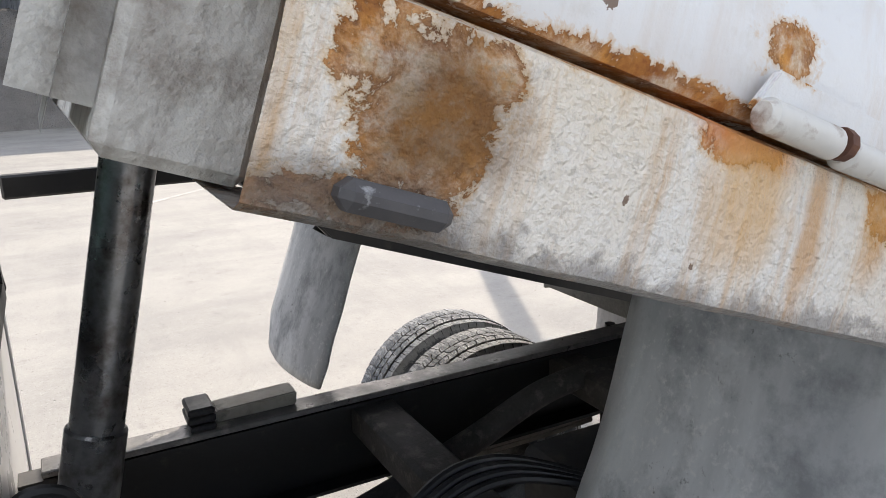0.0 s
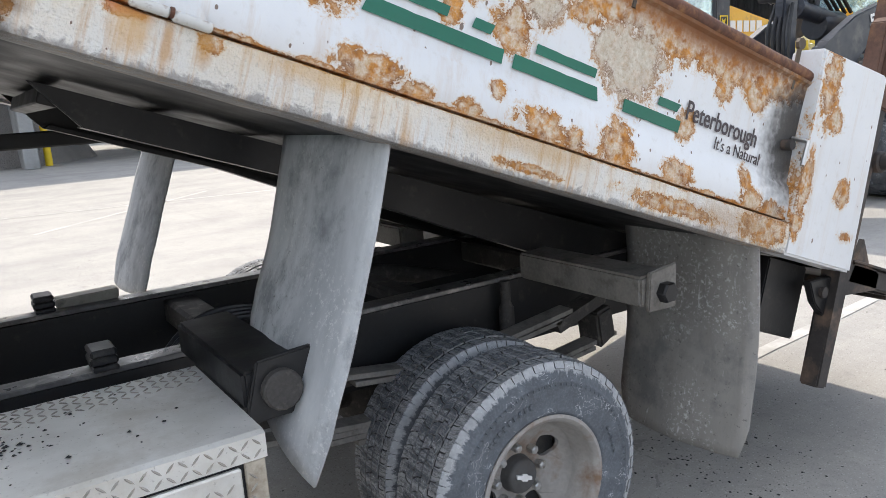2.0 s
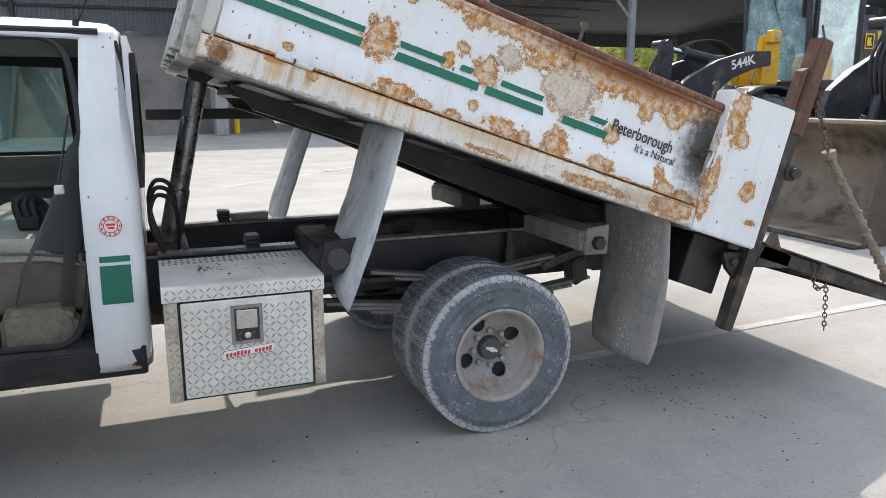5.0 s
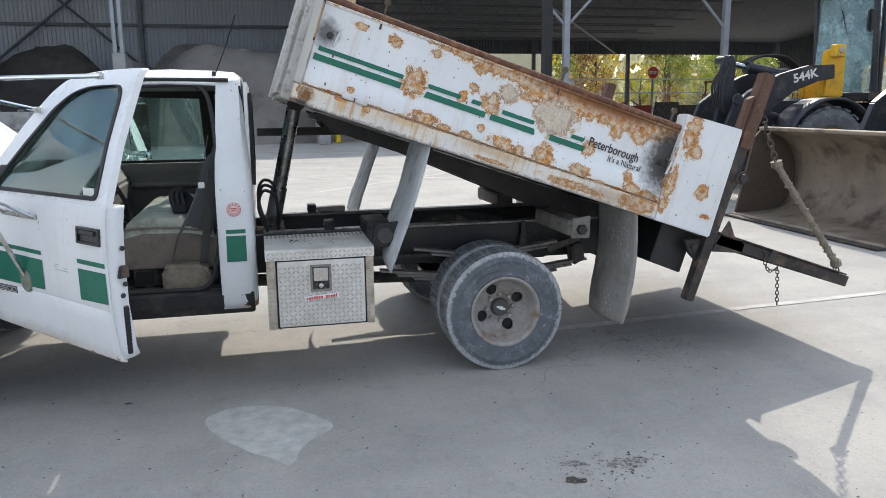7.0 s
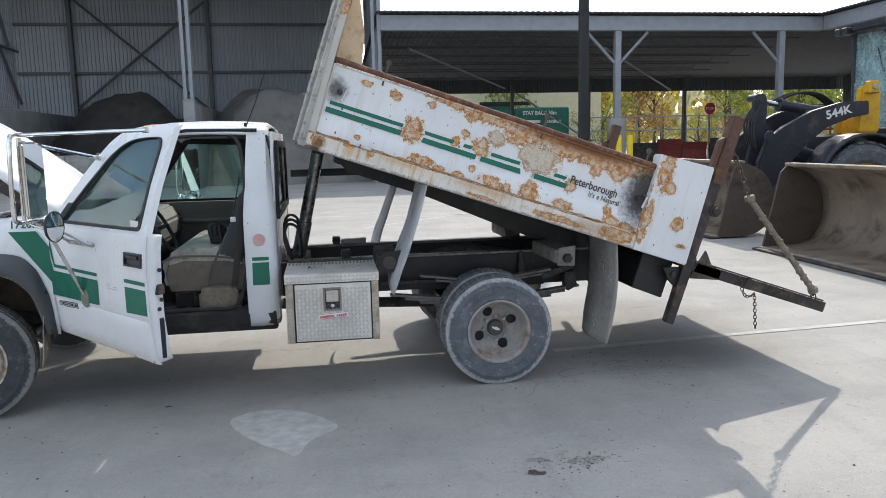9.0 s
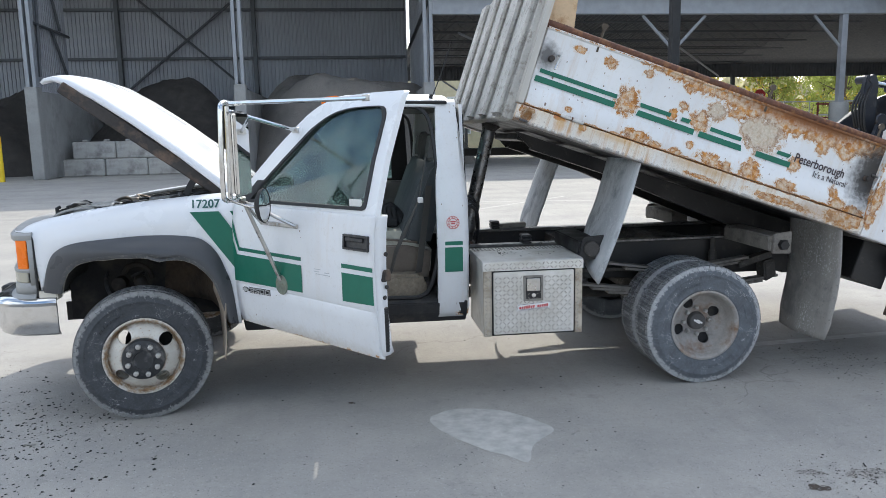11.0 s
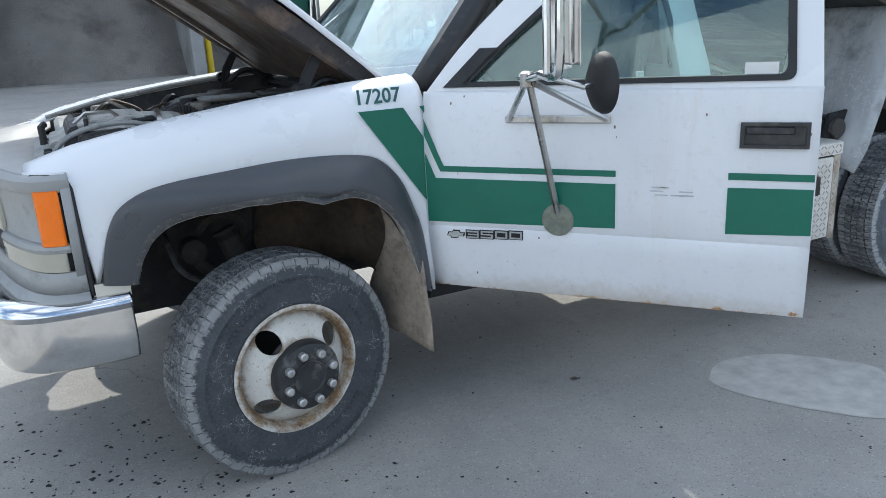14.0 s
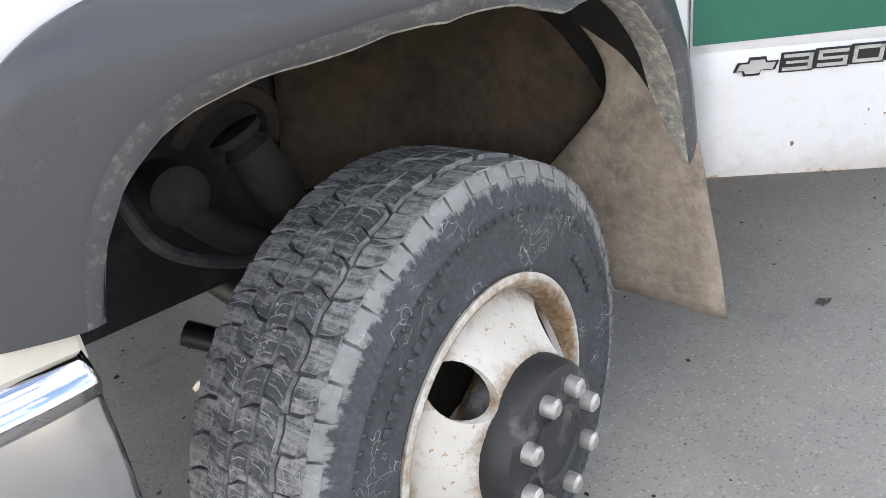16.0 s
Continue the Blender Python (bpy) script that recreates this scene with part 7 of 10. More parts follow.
sheet(bm, [[(-1.735, -0.76, 1.50), (-1.735, -0.71, 1.50)], [(-1.79, -0.80, 1.22), (-1.79, -0.75, 1.22)], [(-1.93, -0.80, 0.90), (-1.95, -0.75, 0.90)], [(-1.985, -0.81, 0.74), (-1.99, -0.76, 0.74)]])
thick(part("seat_belt", bm, M["belt"], truck, "", False), 0.004)
bm = bmesh.new()
sheet(bm, [[(-1.74, -0.77, 1.30), (-1.70, -0.74, 1.30)], [(-1.82, -0.80, 0.76), (-1.78, -0.77, 0.76)]])
thick(part("seat_belt", bm, M["belt"], truck), 0.004)
bm = bmesh.new()
box(bm, -1.80, -1.765, -0.815, -0.795, 1.20, 1.235, 0.004)
part("belt_buckle", bm, M["label"], truck)
bm = bmesh.new()
for k in range(3):
    tube(bm, curve_points([(-1.97 + 0.03 * k, -0.45, 1.02), (-1.99 + 0.03 * k, -0.43, 1.13), (-1.93 + 0.02 * k, -0.40, 1.15 - 0.02 * k), (-1.90 + 0.02 * k, -0.42, 1.03)], 5), 0.018, 7)
box(bm, -1.99, -1.90, -0.47, -0.40, 1.015, 1.07, 0.01)
ob = part("headset", bm, M["seal"], None, "")
tagged(ob, "black headset with straps lying on the bench seat", "headset")
bm = bmesh.new()
rings = [(-2.33 - 0.09 * math.sin(2 * math.pi * i / 32), -0.40 + 0.19 * math.cos(2 * math.pi * i / 32), 1.14 + 0.17 * math.sin(2 * math.pi * i / 32)) for i in range(33)]
tube(bm, rings, 0.014, 8, close=False)
tube(bm, [(-2.33, -0.59, 1.14), (-2.38, -0.40, 1.12), (-2.33, -0.21, 1.14)], 0.016, 6)
tube(bm, [(-2.38, -0.40, 1.12), (-2.56, -0.40, 1.02)], 0.035, 10)
part("steering_wheel", bm, M["seal"], truck, "black steering wheel", True)
# passenger door from inside
bm = bmesh.new()
skin(bm, [(-2.85, 0.52), (-1.72, 0.52), (-1.71, 1.24), (-2.85, 1.24)], 8, 8, 1)
thick(part("passenger_door_skin", bm, M["white"], truck, "", True), 0.02)
bm = bmesh.new()
skin(bm, [(-2.80, 0.62), (-1.74, 0.62), (-1.73, 1.235), (-2.78, 1.235)], 8, 8, 1, -0.07)
thick(part("door_card", bm, M["trim"], truck, "grey inner door card", True), 0.02)
bm = bmesh.new()
box(bm, -2.42, -1.80, 0.845, 0.885, 1.04, 1.09, 0.02)
box(bm, -2.62, -2.46, 0.855, 0.885, 1.02, 1.12, 0.02)
part("arm_rest", bm, M["trim"], truck, "", True)
bm = bmesh.new()
ring = ([(-2.80, 1.235), (-1.72, 1.235), (-1.76, 1.79), (-2.30, 1.80)], [(-2.68, 1.255), (-1.86, 1.255), (-1.87, 1.72), (-2.30, 1.735)])
n0 = len(bm.verts)
ring_plate(bm, ring[0], ring[1], 0.0, 0.02)
for v in bm.verts:
    v.co.y += side_y(v.co.z) - 0.03
part("passenger_window_frame", bm, M["seal"], truck)
bm = bmesh.new()
prism(bm, ring[1], 0, 0.005)
for v in bm.verts:
    v.co.y += side_y(v.co.z) - 0.02
g = part("passenger_window", bm, M["glass"], truck)
g.visible_shadow = False
# far mirror, seen through the cab
far_turn = pose(-2.40, 1.36, 1.50, 0, 0, -55)
bm = bmesh.new()
box(bm, -0.025, 0.012, -0.088, 0.088, -0.210, 0.205, 0.018, far_turn, 3)
far_mirror = part("passenger_mirror", bm, M["chrome"], truck, "tall chrome towing mirror", True)
bm = bmesh.new()
prism(bm, [(-0.076, -0.195), (0.076, -0.195), (0.080, -0.15), (0.080, 0.15), (0.072, 0.190), (-0.072, 0.190), (-0.080, 0.15), (-0.080, -0.15)], 0.0125, 0.015, axis="x", m=far_turn)
part("mirror_glass", bm, M["mirror"], far_mirror)
bm = bmesh.new()
lathe(bm, [(0.0, 0.014), (0.04, 0.010), (0.058, 0.0), (0.060, -0.012), (0.0, -0.03)], 20, "x")
bmesh.ops.transform(bm, matrix=pose(-2.37, 1.36, 1.245, 0, 0, -55), verts=bm.verts)
part("spot_mirror", bm, M["chrome"], truck, "", True)
bm = bmesh.new()
tube(bm, curve_points([(-2.44, 1.36, 1.27), (-2.50, 1.33, 1.27), (-2.52, 1.32, 1.33), (-2.50, 1.32, 1.70), (-2.47, 1.34, 1.735), (-2.42, 1.36, 1.73)], 4), 0.010, 7)
part("mirror_loop", bm, M["chrome"], truck, "", True)
for a, b in (((-2.50, 1.33, 1.27), (-2.50, 0.96, 1.13)), ((-2.50, 1.32, 1.72), (-2.28, 0.80, 1.74)), ((-2.48, 1.33, 1.27), (-2.33, 0.96, 1.16))):
    bm = bmesh.new()
    tube(bm, [a, b], 0.010, 7)
    part("mirror_arm", bm, M["chrome"], truck, "", True)

# ---- driver's door, swung open ----
HINGE = Vector((-2.87, -0.945, 0))
DOOR = Matrix.Translation(HINGE) @ pose(0, 0, 0, 0, 0, -50.5) @ Matrix.Translation(-HINGE)
DINV = DOOR.inverted()


def door_xy(s, z, out=0.0):
    """A place on the shut door's skin, s metres behind its hinge."""
    return (-2.87 + s, -(side_y(z) + out), z)


door_paint = rusty_paint("grimy_white_door", [(-2.2, 0.535, 0.5, 0.02), (-1.66, 0.56, 0.03, 0.02, -0.3)], (0.76, 0.765, 0.775), streaks=0.15, edges=(("z", 0.552, 0.035, 0.22),), chips=0.1)
soot(door_paint, -2.25, 0.50, 0.85, 0.13, 0.55, (0.45, 0.36, 0.26))
bm = bmesh.new()
rows = []
for z in (0.545, 0.552, 0.57, 0.60, 0.66, 0.72, 0.775, 0.785, 0.80, 0.9, 1.0, 1.1, 1.18, 1.235, 1.25):
    row = []
    for i in range(25):
        s = 0.012 + 1.228 * i / 24
        tuck = 0.006 if 0.776 < z < 0.79 else 0.0
        row.append(door_xy(s, z, 0.012 - tuck - (0.02 if z < 0.55 else 0)))
    rows.append(row)
sheet(bm, rows)
door = part("driver_door", bm, door_paint, truck, "white driver's door swung wide open", True, DOOR)
thick(door, 0.012)
# window frame of the door
outer = [(0.012, 1.235), (1.240, 1.235), (1.222, 1.50), (1.205, 1.835), (0.80, 1.835), (0.56, 1.788), (0.332, 1.592), (0.130, 1.390)]
inner = [(0.145, 1.262), (1.165, 1.268), (1.150, 1.50), (1.140, 1.765), (0.80, 1.765), (0.62, 1.70), (0.46, 1.555), (0.27, 1.385)]


def rounded(points, radii, steps=5):
    """The polygon with each corner turned by its radius."""
    out = []
    for i, (x, z) in enumerate(points):
        p, a, b = Vector((x, z)), Vector(points[i - 1]), Vector(points[(i + 1) % len(points)])
        u = p + (a - p).normalized() * min(radii[i], 0.45 * (a - p).length)
        v = p + (b - p).normalized() * min(radii[i], 0.45 * (b - p).length)
        for k in range(steps):
            t = k / (steps - 1)
            q = u * (1 - t) ** 2 + p * 2 * t * (1 - t) + v * t * t
            out.append((q.x, q.y))
    return out


TURNS = (0.03, 0.03, 0.02, 0.07, 0.16, 0.14, 0.08, 0.05)
outer, inner = rounded(outer, (0.01, 0.005, 0.02, 0.03, 0.2, 0.16, 0.08, 0.08)), rounded(inner, TURNS)
bm = bmesh.new()
ring_plate(bm, outer, inner, 0.0, 0.035)
for v in bm.verts:
    v.co = Vector((-2.87 + v.co.x, -(side_y(v.co.z) + 0.012) + v.co.y, v.co.z))
part("window_frame", bm, M["white"], door, "white door window frame", False)
inner2 = [(0.165, 1.278), (1.145, 1.284), (1.131, 1.50), (1.122, 1.762), (0.80, 1.758), (0.63, 1.690), (0.475, 1.548), (0.288, 1.385)]
inner2 = rounded(inner2, TURNS)
bm = bmesh.new()
ring_plate(bm, [(x - 0.004 * (1 if x > 0.6 else -1) * -1, z) for x, z in inner], inner2, -0.006, 0.03)
for v in bm.verts:
    v.co = Vector((-2.87 + v.co.x, -(side_y(v.co.z) + 0.012) + v.co.y, v.co.z))
part("window_seal", bm, M["seal"], door, "black window seal")
bm = bmesh.new()
prism(bm, [(0.085, 1.262), (0.165, 1.262), (0.29, 1.385), (0.205, 1.385)], -0.004, 0.02)
for v in bm.verts:
    v.co = Vector((-2.87 + v.co.x, -(side_y(v.co.z) + 0.014) + v.co.y, v.co.z))
part("sail_panel", bm, M["seal"], door)
bm = bmesh.new()
prism(bm, inner2, 0.010, 0.014)
for v in bm.verts:
    v.co = Vector((-2.87 + v.co.x, -(side_y(v.co.z) + 0.012) + v.co.y, v.co.z))
g = part("window_pane", bm, M["glass"], door, "slightly green dusty window")
g.visible_shadow = False
bm = bmesh.new()
box(bm, -2.87 + 1.03, -2.87 + 1.12, -0.945, -0.943, 1.285, 1.318)
part("window_sticker", bm, M["label"], door)
# inner shell and shut face
bm = bmesh.new()
rows = []
for z in (0.56, 0.60, 0.8, 1.0, 1.15, 1.23, 1.245):
    y = side_y(z)
    rows.append([(-2.85, -(y - 0.06), z), (-1.70, -(y - 0.085), z), (-1.66, -(y - 0.085), z), (-1.645, -(y - 0.05), z), (-1.640, -(y - 0.0), z)])
sheet(bm, rows)
thick(part("door_shell", bm, cab_grime, door, "rust-streaked shut face", True), 0.01)
bm = bmesh.new()
box(bm, -1.650, -1.633, -0.925, -0.895, 0.575, 0.80, 0.004)
for k in range(13):
    box(bm, -1.634, -1.630, -0.923, -0.897, 0.588 + 0.016 * k, 0.594 + 0.016 * k)
part("shut_face_vent", bm, M["seal"], door)
for z in (0.85, 0.90, 1.06, 0.96):
    bm = bmesh.new()
    lathe(bm, [(0.010, -1.637), (0.012, -1.630), (0.008, -1.627)], 10, "x", (0, -0.915 - 0.01 * math.sin(z * 40), z), True)
    part("shut_face_bolt", bm, M["dark_steel"], door)
bm = bmesh.new()
prism(bm, [(-0.94, 0.93), (-0.89, 0.93), (-0.89, 0.985), (-0.925, 0.985)], -1.638, -1.615, axis="x", bevel=0.004)
part("door_latch", bm, M["dark_steel"], door)
# handle
bm = bmesh.new()
ring_plate(bm, [(1.030, 1.078), (1.215, 1.078), (1.215, 1.152), (1.030, 1.152)], [(1.042, 1.088), (1.205, 1.088), (1.205, 1.142), (1.042, 1.142)], -0.012, 0.0)
box(bm, 1.042, 1.205, -0.002, 0.004, 1.088, 1.142)
box(bm, 1.045, 1.175, -0.011, -0.004, 1.118, 1.140, 0.003)
for v in bm.verts:
    v.co = Vector((-2.87 + v.co.x, -(side_y(v.co.z) + 0.013) + v.co.y, v.co.z))
h = part("door_handle", bm, M["black_plastic"], door, "black recessed pull handle")


def decal(name, outline, parent, material, out=0.0145, label="", place=door_xy):
    """A thin sheet on the body's side, of a polygon in (s, z)."""
    bm = bmesh.new()
    f = bm.faces.new([bm.verts.new((x, 0, z)) for x, z in outline])
    zs = sorted({round(z, 3) for _, z in outline})
    for k in range(1, 8):
        zc = zs[0] + (zs[-1] - zs[0]) * k / 8
        bmesh.ops.bisect_plane(bm, geom=bm.verts[:] + bm.edges[:] + bm.faces[:], plane_co=(0, 0, zc), plane_no=(0, 0, 1))
    for v in bm.verts:
        v.co = Vector(place(v.co.x, v.co.z, out))
    return part(name, bm, material, parent, label)


decal("stripe", [(0.014, 1.160), (0.014, 1.105), (0.070, 0.980), (0.672, 0.980), (0.672, 1.000), (0.084, 1.000)], door, M["green"])
decal("stripe", [(0.015, 0.800), (0.672, 0.811), (0.672, 0.957), (0.052, 0.957), (0.015, 1.045)], door, M["green"])
decal("stripe", [(1.004, 0.982), (1.236, 0.982), (1.236, 1.003), (1.004, 1.003)], door, M["green"])
decal("stripe", [(1.004, 0.814), (1.238, 0.822), (1.236, 0.960), (1.004, 0.958)], door, M["green"])


def on_skin(bm, lift=0.012):
    """Lay flat work in (s, out, z) on the shut door's skin."""
    for v in bm.verts:
        v.co = Vector((-2.87 + v.co.x, -(side_y(v.co.z) + lift) + v.co.y, v.co.z))
    return bm


def badge_z(s):
    return 0.7555 + 0.040 * (s - 0.08)


for k, digit in enumerate("3500"):
    s0 = 0.153 + 0.0525 * k
    z = badge_z(s0 + 0.025)
    bm = bmesh.new()
    prism(bm, [(s0 - 0.001, z - 0.0165), (s0 + 0.0505, z - 0.0165), (s0 + 0.0525, z + 0.0165), (s0 + 0.001, z + 0.0165)], -0.003, 0.0)
    figure = part("badge_figure", on_skin(bm), M["seal"], door, "dark badge figure with a silver face")
    strokes = {"t": (0, 1, 0.8, 1), "m": (0.1, 1, 0.42, 0.58), "b": (0, 1, 0, 0.2), "rt": (0.86, 1, 0.5, 1), "rb": (0.86, 1, 0, 0.5), "lt": (0, 0.14, 0.42, 1), "lb": (0, 0.14, 0, 0.55)}
    bm = bmesh.new()
    for q in {"3": ("t", "m", "b", "rt", "rb"), "5": ("t", "lt", "m", "rb", "b"), "0": ("t", "b", "lt", "lb", "rt", "rb")}[digit]:
        u0, u1, w0, w1 = strokes[q]
        prism(bm, [(s0 + 0.0035 + 0.0445 * u + 0.0015 * w, z - 0.0135 + 0.027 * w) for u, w in ((u0, w0), (u1, w0), (u1, w1), (u0, w1))], -0.0048, -0.003)
    part("silver_face", on_skin(bm), M["badge_silver"], figure)
bowtie = ((0.081, -0.0075), (0.094, -0.0075), (0.097, -0.0155), (0.122, -0.0155), (0.124, -0.0075), (0.146, -0.0075), (0.151, 0.0075), (0.133, 0.0075), (0.131, 0.0155), (0.105, 0.0155), (0.103, 0.0075), (0.087, 0.0075))
for nm, grow, y0, y1, mat in (("badge_cross", 1.0, -0.003, 0.0, "seal"), ("silver_cross", 0.72, -0.0046, -0.003, "badge_silver")):
    bm = bmesh.new()
    prism(bm, [(0.116 + (x - 0.116) * (0.5 + 0.5 * grow), badge_z(0.116) + z * grow) for x, z in bowtie], y0, y1)
    cross = part(nm, on_skin(bm), M[mat], door if grow == 1.0 else cross)
rng = random.Random(8)
bm = bmesh.new()
for i in range(7):
    x, z = 0.84 + rng.uniform(-0.05, 0.05), 0.925 + 0.012 * (i % 3)
    prism(bm, [(x - 0.02, z), (x + 0.02, z), (x + 0.02, z + 0.004), (x - 0.02, z + 0.004)], -0.0008, 0.0)
for v in bm.verts:
    v.co = Vector((-2.87 + v.co.x, -(side_y(v.co.z) + 0.0128) + v.co.y, v.co.z))
part("faded_writing_bar", bm, M["flap"], door)

# mirrors on the door: places given for the open door
mtop, mbot = Vector((-2.745, -1.590, 1.775)), Vector((-2.752, -1.600, 1.320))
M["dirty_pad"] = surface("dirty_clear_plastic", (0.17, 0.19, 0.15), 0.45, var=0.25, scale=30.0, dirt=(0.16, 0.14, 0.09), dirt_amount=0.45, dirt_scale=40.0)
JOINT = Vector((-2.768, -1.440, 1.300))


def on_door(points):
    return [DINV @ Vector(p) for p in points]


away = Vector((0.97, -0.22, 0)).normalized()
side_v = Vector((0.22, 0.97, 0)).normalized()
bm = bmesh.new()
c = (mtop + mbot) / 2 + side_v * 0.02
rot = Matrix(((away.x, side_v.x, 0), (away.y, side_v.y, 0), (0, 0, 1))).to_4x4()
box(bm, -0.022, 0.018, -0.095, 0.095, -0.215, 0.205, 0.02, DINV @ Matrix.Translation(c) @ rot, 3)
mir = part("wing_mirror", bm, M["chrome"], door, "tall chrome towing mirror", True)
bm = bmesh.new()
box(bm, 0.0185, 0.021, -0.083, 0.083, -0.203, 0.193, 0.0, DINV @ Matrix.Translation(c) @ rot)
part("mirror_glass", bm, M["mirror"], door)
bm = bmesh.new()
o = -away * 0.05
tube(bm, curve_points(on_door([mbot + side_v * 0.05 + o, mbot + o - side_v * 0.05, mbot + o - side_v * 0.085 + Vector((0, 0, 0.06)), mtop + o - side_v * 0.085 - Vector((0, 0, 0.05)), mtop + o - side_v * 0.05 + Vector((0, 0, 0.015)), mtop + o + side_v * 0.06 + Vector((0, 0, 0.015))]), 6), 0.0125, 9)
part("mirror_loop", bm, M["chrome"], door, "", True)
bm = bmesh.new()
tube(bm, on_door([mbot + o, mtop + o]), 0.012, 9)
part("mirror_post", bm, M["chrome"], door, "", True)
for a, b, r in ((mtop + o + Vector((0, 0, 0.015)), (-2.115, -1.655, 1.803), 0.011), (mtop + o + Vector((0, 0, -0.02)), (-2.49, -1.235, 1.655), 0.010)):
    bm = bmesh.new()
    tube(bm, on_door([a, b]), r, 9)
    part("mirror_arm", bm, M["chrome"], door, "", True)
    bm = bmesh.new()
    box(bm, -0.026, 0.026, -0.006, 0.006, -0.016, 0.016, 0.003, Matrix.Translation(DINV @ Vector(b)))
    part("arm_foot", bm, M["steel"], door, "", True)
foot_w = DOOR @ Vector(door_xy(0.485, 0.838, 0.02))
bar_a, bar_b = DOOR @ Vector(door_xy(0.325, 1.160, 0.02)), DOOR @ Vector(door_xy(0.640, 1.160, 0.02))
bm = bmesh.new()
tube(bm, on_door([JOINT + Vector((0, 0, 0.02)), foot_w + Vector((0, 0, 0.02))]), 0.011, 9)
part("mirror_strut", bm, M["steel"], door, "", True)
for b in (bar_a, bar_b):
    bm = bmesh.new()
    tube(bm, on_door([JOINT, b]), 0.010, 8)
    part("mirror_strut", bm, M["steel"], door, "", True)
bm = bmesh.new()
tube(bm, on_door([JOINT + Vector((0.0, 0.03, 0.005)), JOINT, mbot + o + side_v * 0.05]), 0.014, 10)
part("mirror_arm", bm, M["chrome"], door, "", True)
bm = bmesh.new()
lathe(bm, [(0.014, -0.022), (0.022, -0.02), (0.022, 0.018), (0.014, 0.024)], 14, "z", tuple(on_door([JOINT])[0]), True)
part("mirror_clamp", bm, M["steel"], door, "", True)
for ds in (0.33, 0.48, 0.635):
    bm = bmesh.new()
    lathe(bm, [(0.0, -0.030), (0.007, -0.029), (0.009, -0.024)], 10, "y", (-2.87 + ds, -side_y(1.16) - 0.0005, 1.16))
    part("bar_bolt", bm, M["nut"], door, "", True)
bm = bmesh.new()
box(bm, -2.87 + 0.31, -2.87 + 0.655, -(side_y(1.16) + 0.024), -(side_y(1.16) + 0.013), 1.147, 1.172, 0.004)
part("mirror_bar", bm, M["steel"], door)
bm = bmesh.new()
lathe(bm, [(0.055, -0.014), (0.052, -0.018), (0.02, -0.022), (0.0, -0.022)], 24, "y", (-2.87 + 0.485, -side_y(0.83), 0.83))
part("strut_pad", bm, M["dirty_pad"], door, "round corroded strut pad", True)
bm = bmesh.new()
lathe(bm, [(0.0, -0.03), (0.05, -0.026), (0.078, -0.010), (0.086, 0.004), (0.086, 0.012)], 28, "x")
rm = DINV @ Matrix.Translation((-2.642, -1.622, 1.288)) @ rot
bmesh.ops.transform(bm, matrix=rm, verts=bm.verts)
part("spot_mirror", bm, M["seal"], door, "round black-backed convex spot mirror", True)
bm = bmesh.new()
lathe(bm, [(0.0, 0.022), (0.04, 0.018), (0.082, 0.010)], 28, "x")
bmesh.ops.transform(bm, matrix=rm, verts=bm.verts)
part("mirror_glass", bm, M["mirror"], door, "", True)
bm = bmesh.new()
tube(bm, on_door([mbot + o + Vector((0, 0, -0.005)), (-2.70, -1.62, 1.282), (-2.660, -1.622, 1.288)]), 0.008, 7)
part("spot_mirror_arm", bm, M["chrome"], door)

# ---- corner decals, antenna ----


def side_place(x, z, out=0.0):
    return (x, -(side_y(z) + out), z)


decal("stripe", [(-1.655, 0.955), (-1.548, 0.955), (-1.548, 0.978), (-1.655, 0.978)], truck, M["green"], 0.0035, "", side_place)
decal("stripe", [(-1.658, 0.792), (-1.548, 0.792), (-1.548, 0.942), (-1.656, 0.942)], truck, M["green"], 0.0035, "", side_place)
ring = [(-1.605 + 0.040 * math.cos(2 * math.pi * i / 32), 1.092 + 0.040 * math.sin(2 * math.pi * i / 32)) for i in range(32)]
decal("round_sticker", ring, truck, M["label"], 0.0035, "round red and white sticker", side_place)
bm = bmesh.new()
for r0, r1 in ((0.039, 0.036), (0.026, 0.023)):
    ring_plate(bm, [(r0 * math.cos(2 * math.pi * i / 28), r0 * math.sin(2 * math.pi * i / 28)) for i in range(28)], [(r1 * math.cos(2 * math.pi * i / 28), r1 * math.sin(2 * math.pi * i / 28)) for i in range(28)], -0.001, 0.0)
for i in range(11):
    a = 2 * math.pi * i / 11
    box(bm, 0.031 * math.cos(a) - 0.0025, 0.031 * math.cos(a) + 0.0025, -0.001, 0, 0.031 * math.sin(a) - 0.004, 0.031 * math.sin(a) + 0.004)
box(bm, -0.016, 0.016, -0.001, 0, 0.002, 0.010)
box(bm, -0.012, 0.012, -0.001, 0, -0.010, -0.003)
for v in bm.verts:
    v.co = Vector(side_place(-1.605 + v.co.x, 1.092 + v.co.z, 0.0045 - v.co.y))
part("sticker_print", bm, M["red"], truck)
bm = bmesh.new()
tube(bm, [(-1.683, -0.62, 1.83), (-1.61, -0.61, 2.0), (-1.542, -0.60, 2.19)], 0.0035, 6)
lathe(bm, [(0.016, 1.815), (0.009, 1.865)], 10, "z", (-1.683, -0.62, 0), True)
part("antenna", bm, M["seal"], truck)

# ---- front wings, bonnet, nose ----
M["header"] = surface("faded_nose_panel", (0.38, 0.375, 0.36), 0.5, var=0.08, dirt=(0.33, 0.32, 0.30), dirt_amount=0.35, dirt_scale=9.0)
M["filler"] = surface("yellowed_filler", (0.64, 0.60, 0.51), 0.6, var=0.15, dirt=(0.36, 0.22, 0.09), dirt_amount=0.4, dirt_scale=14.0)
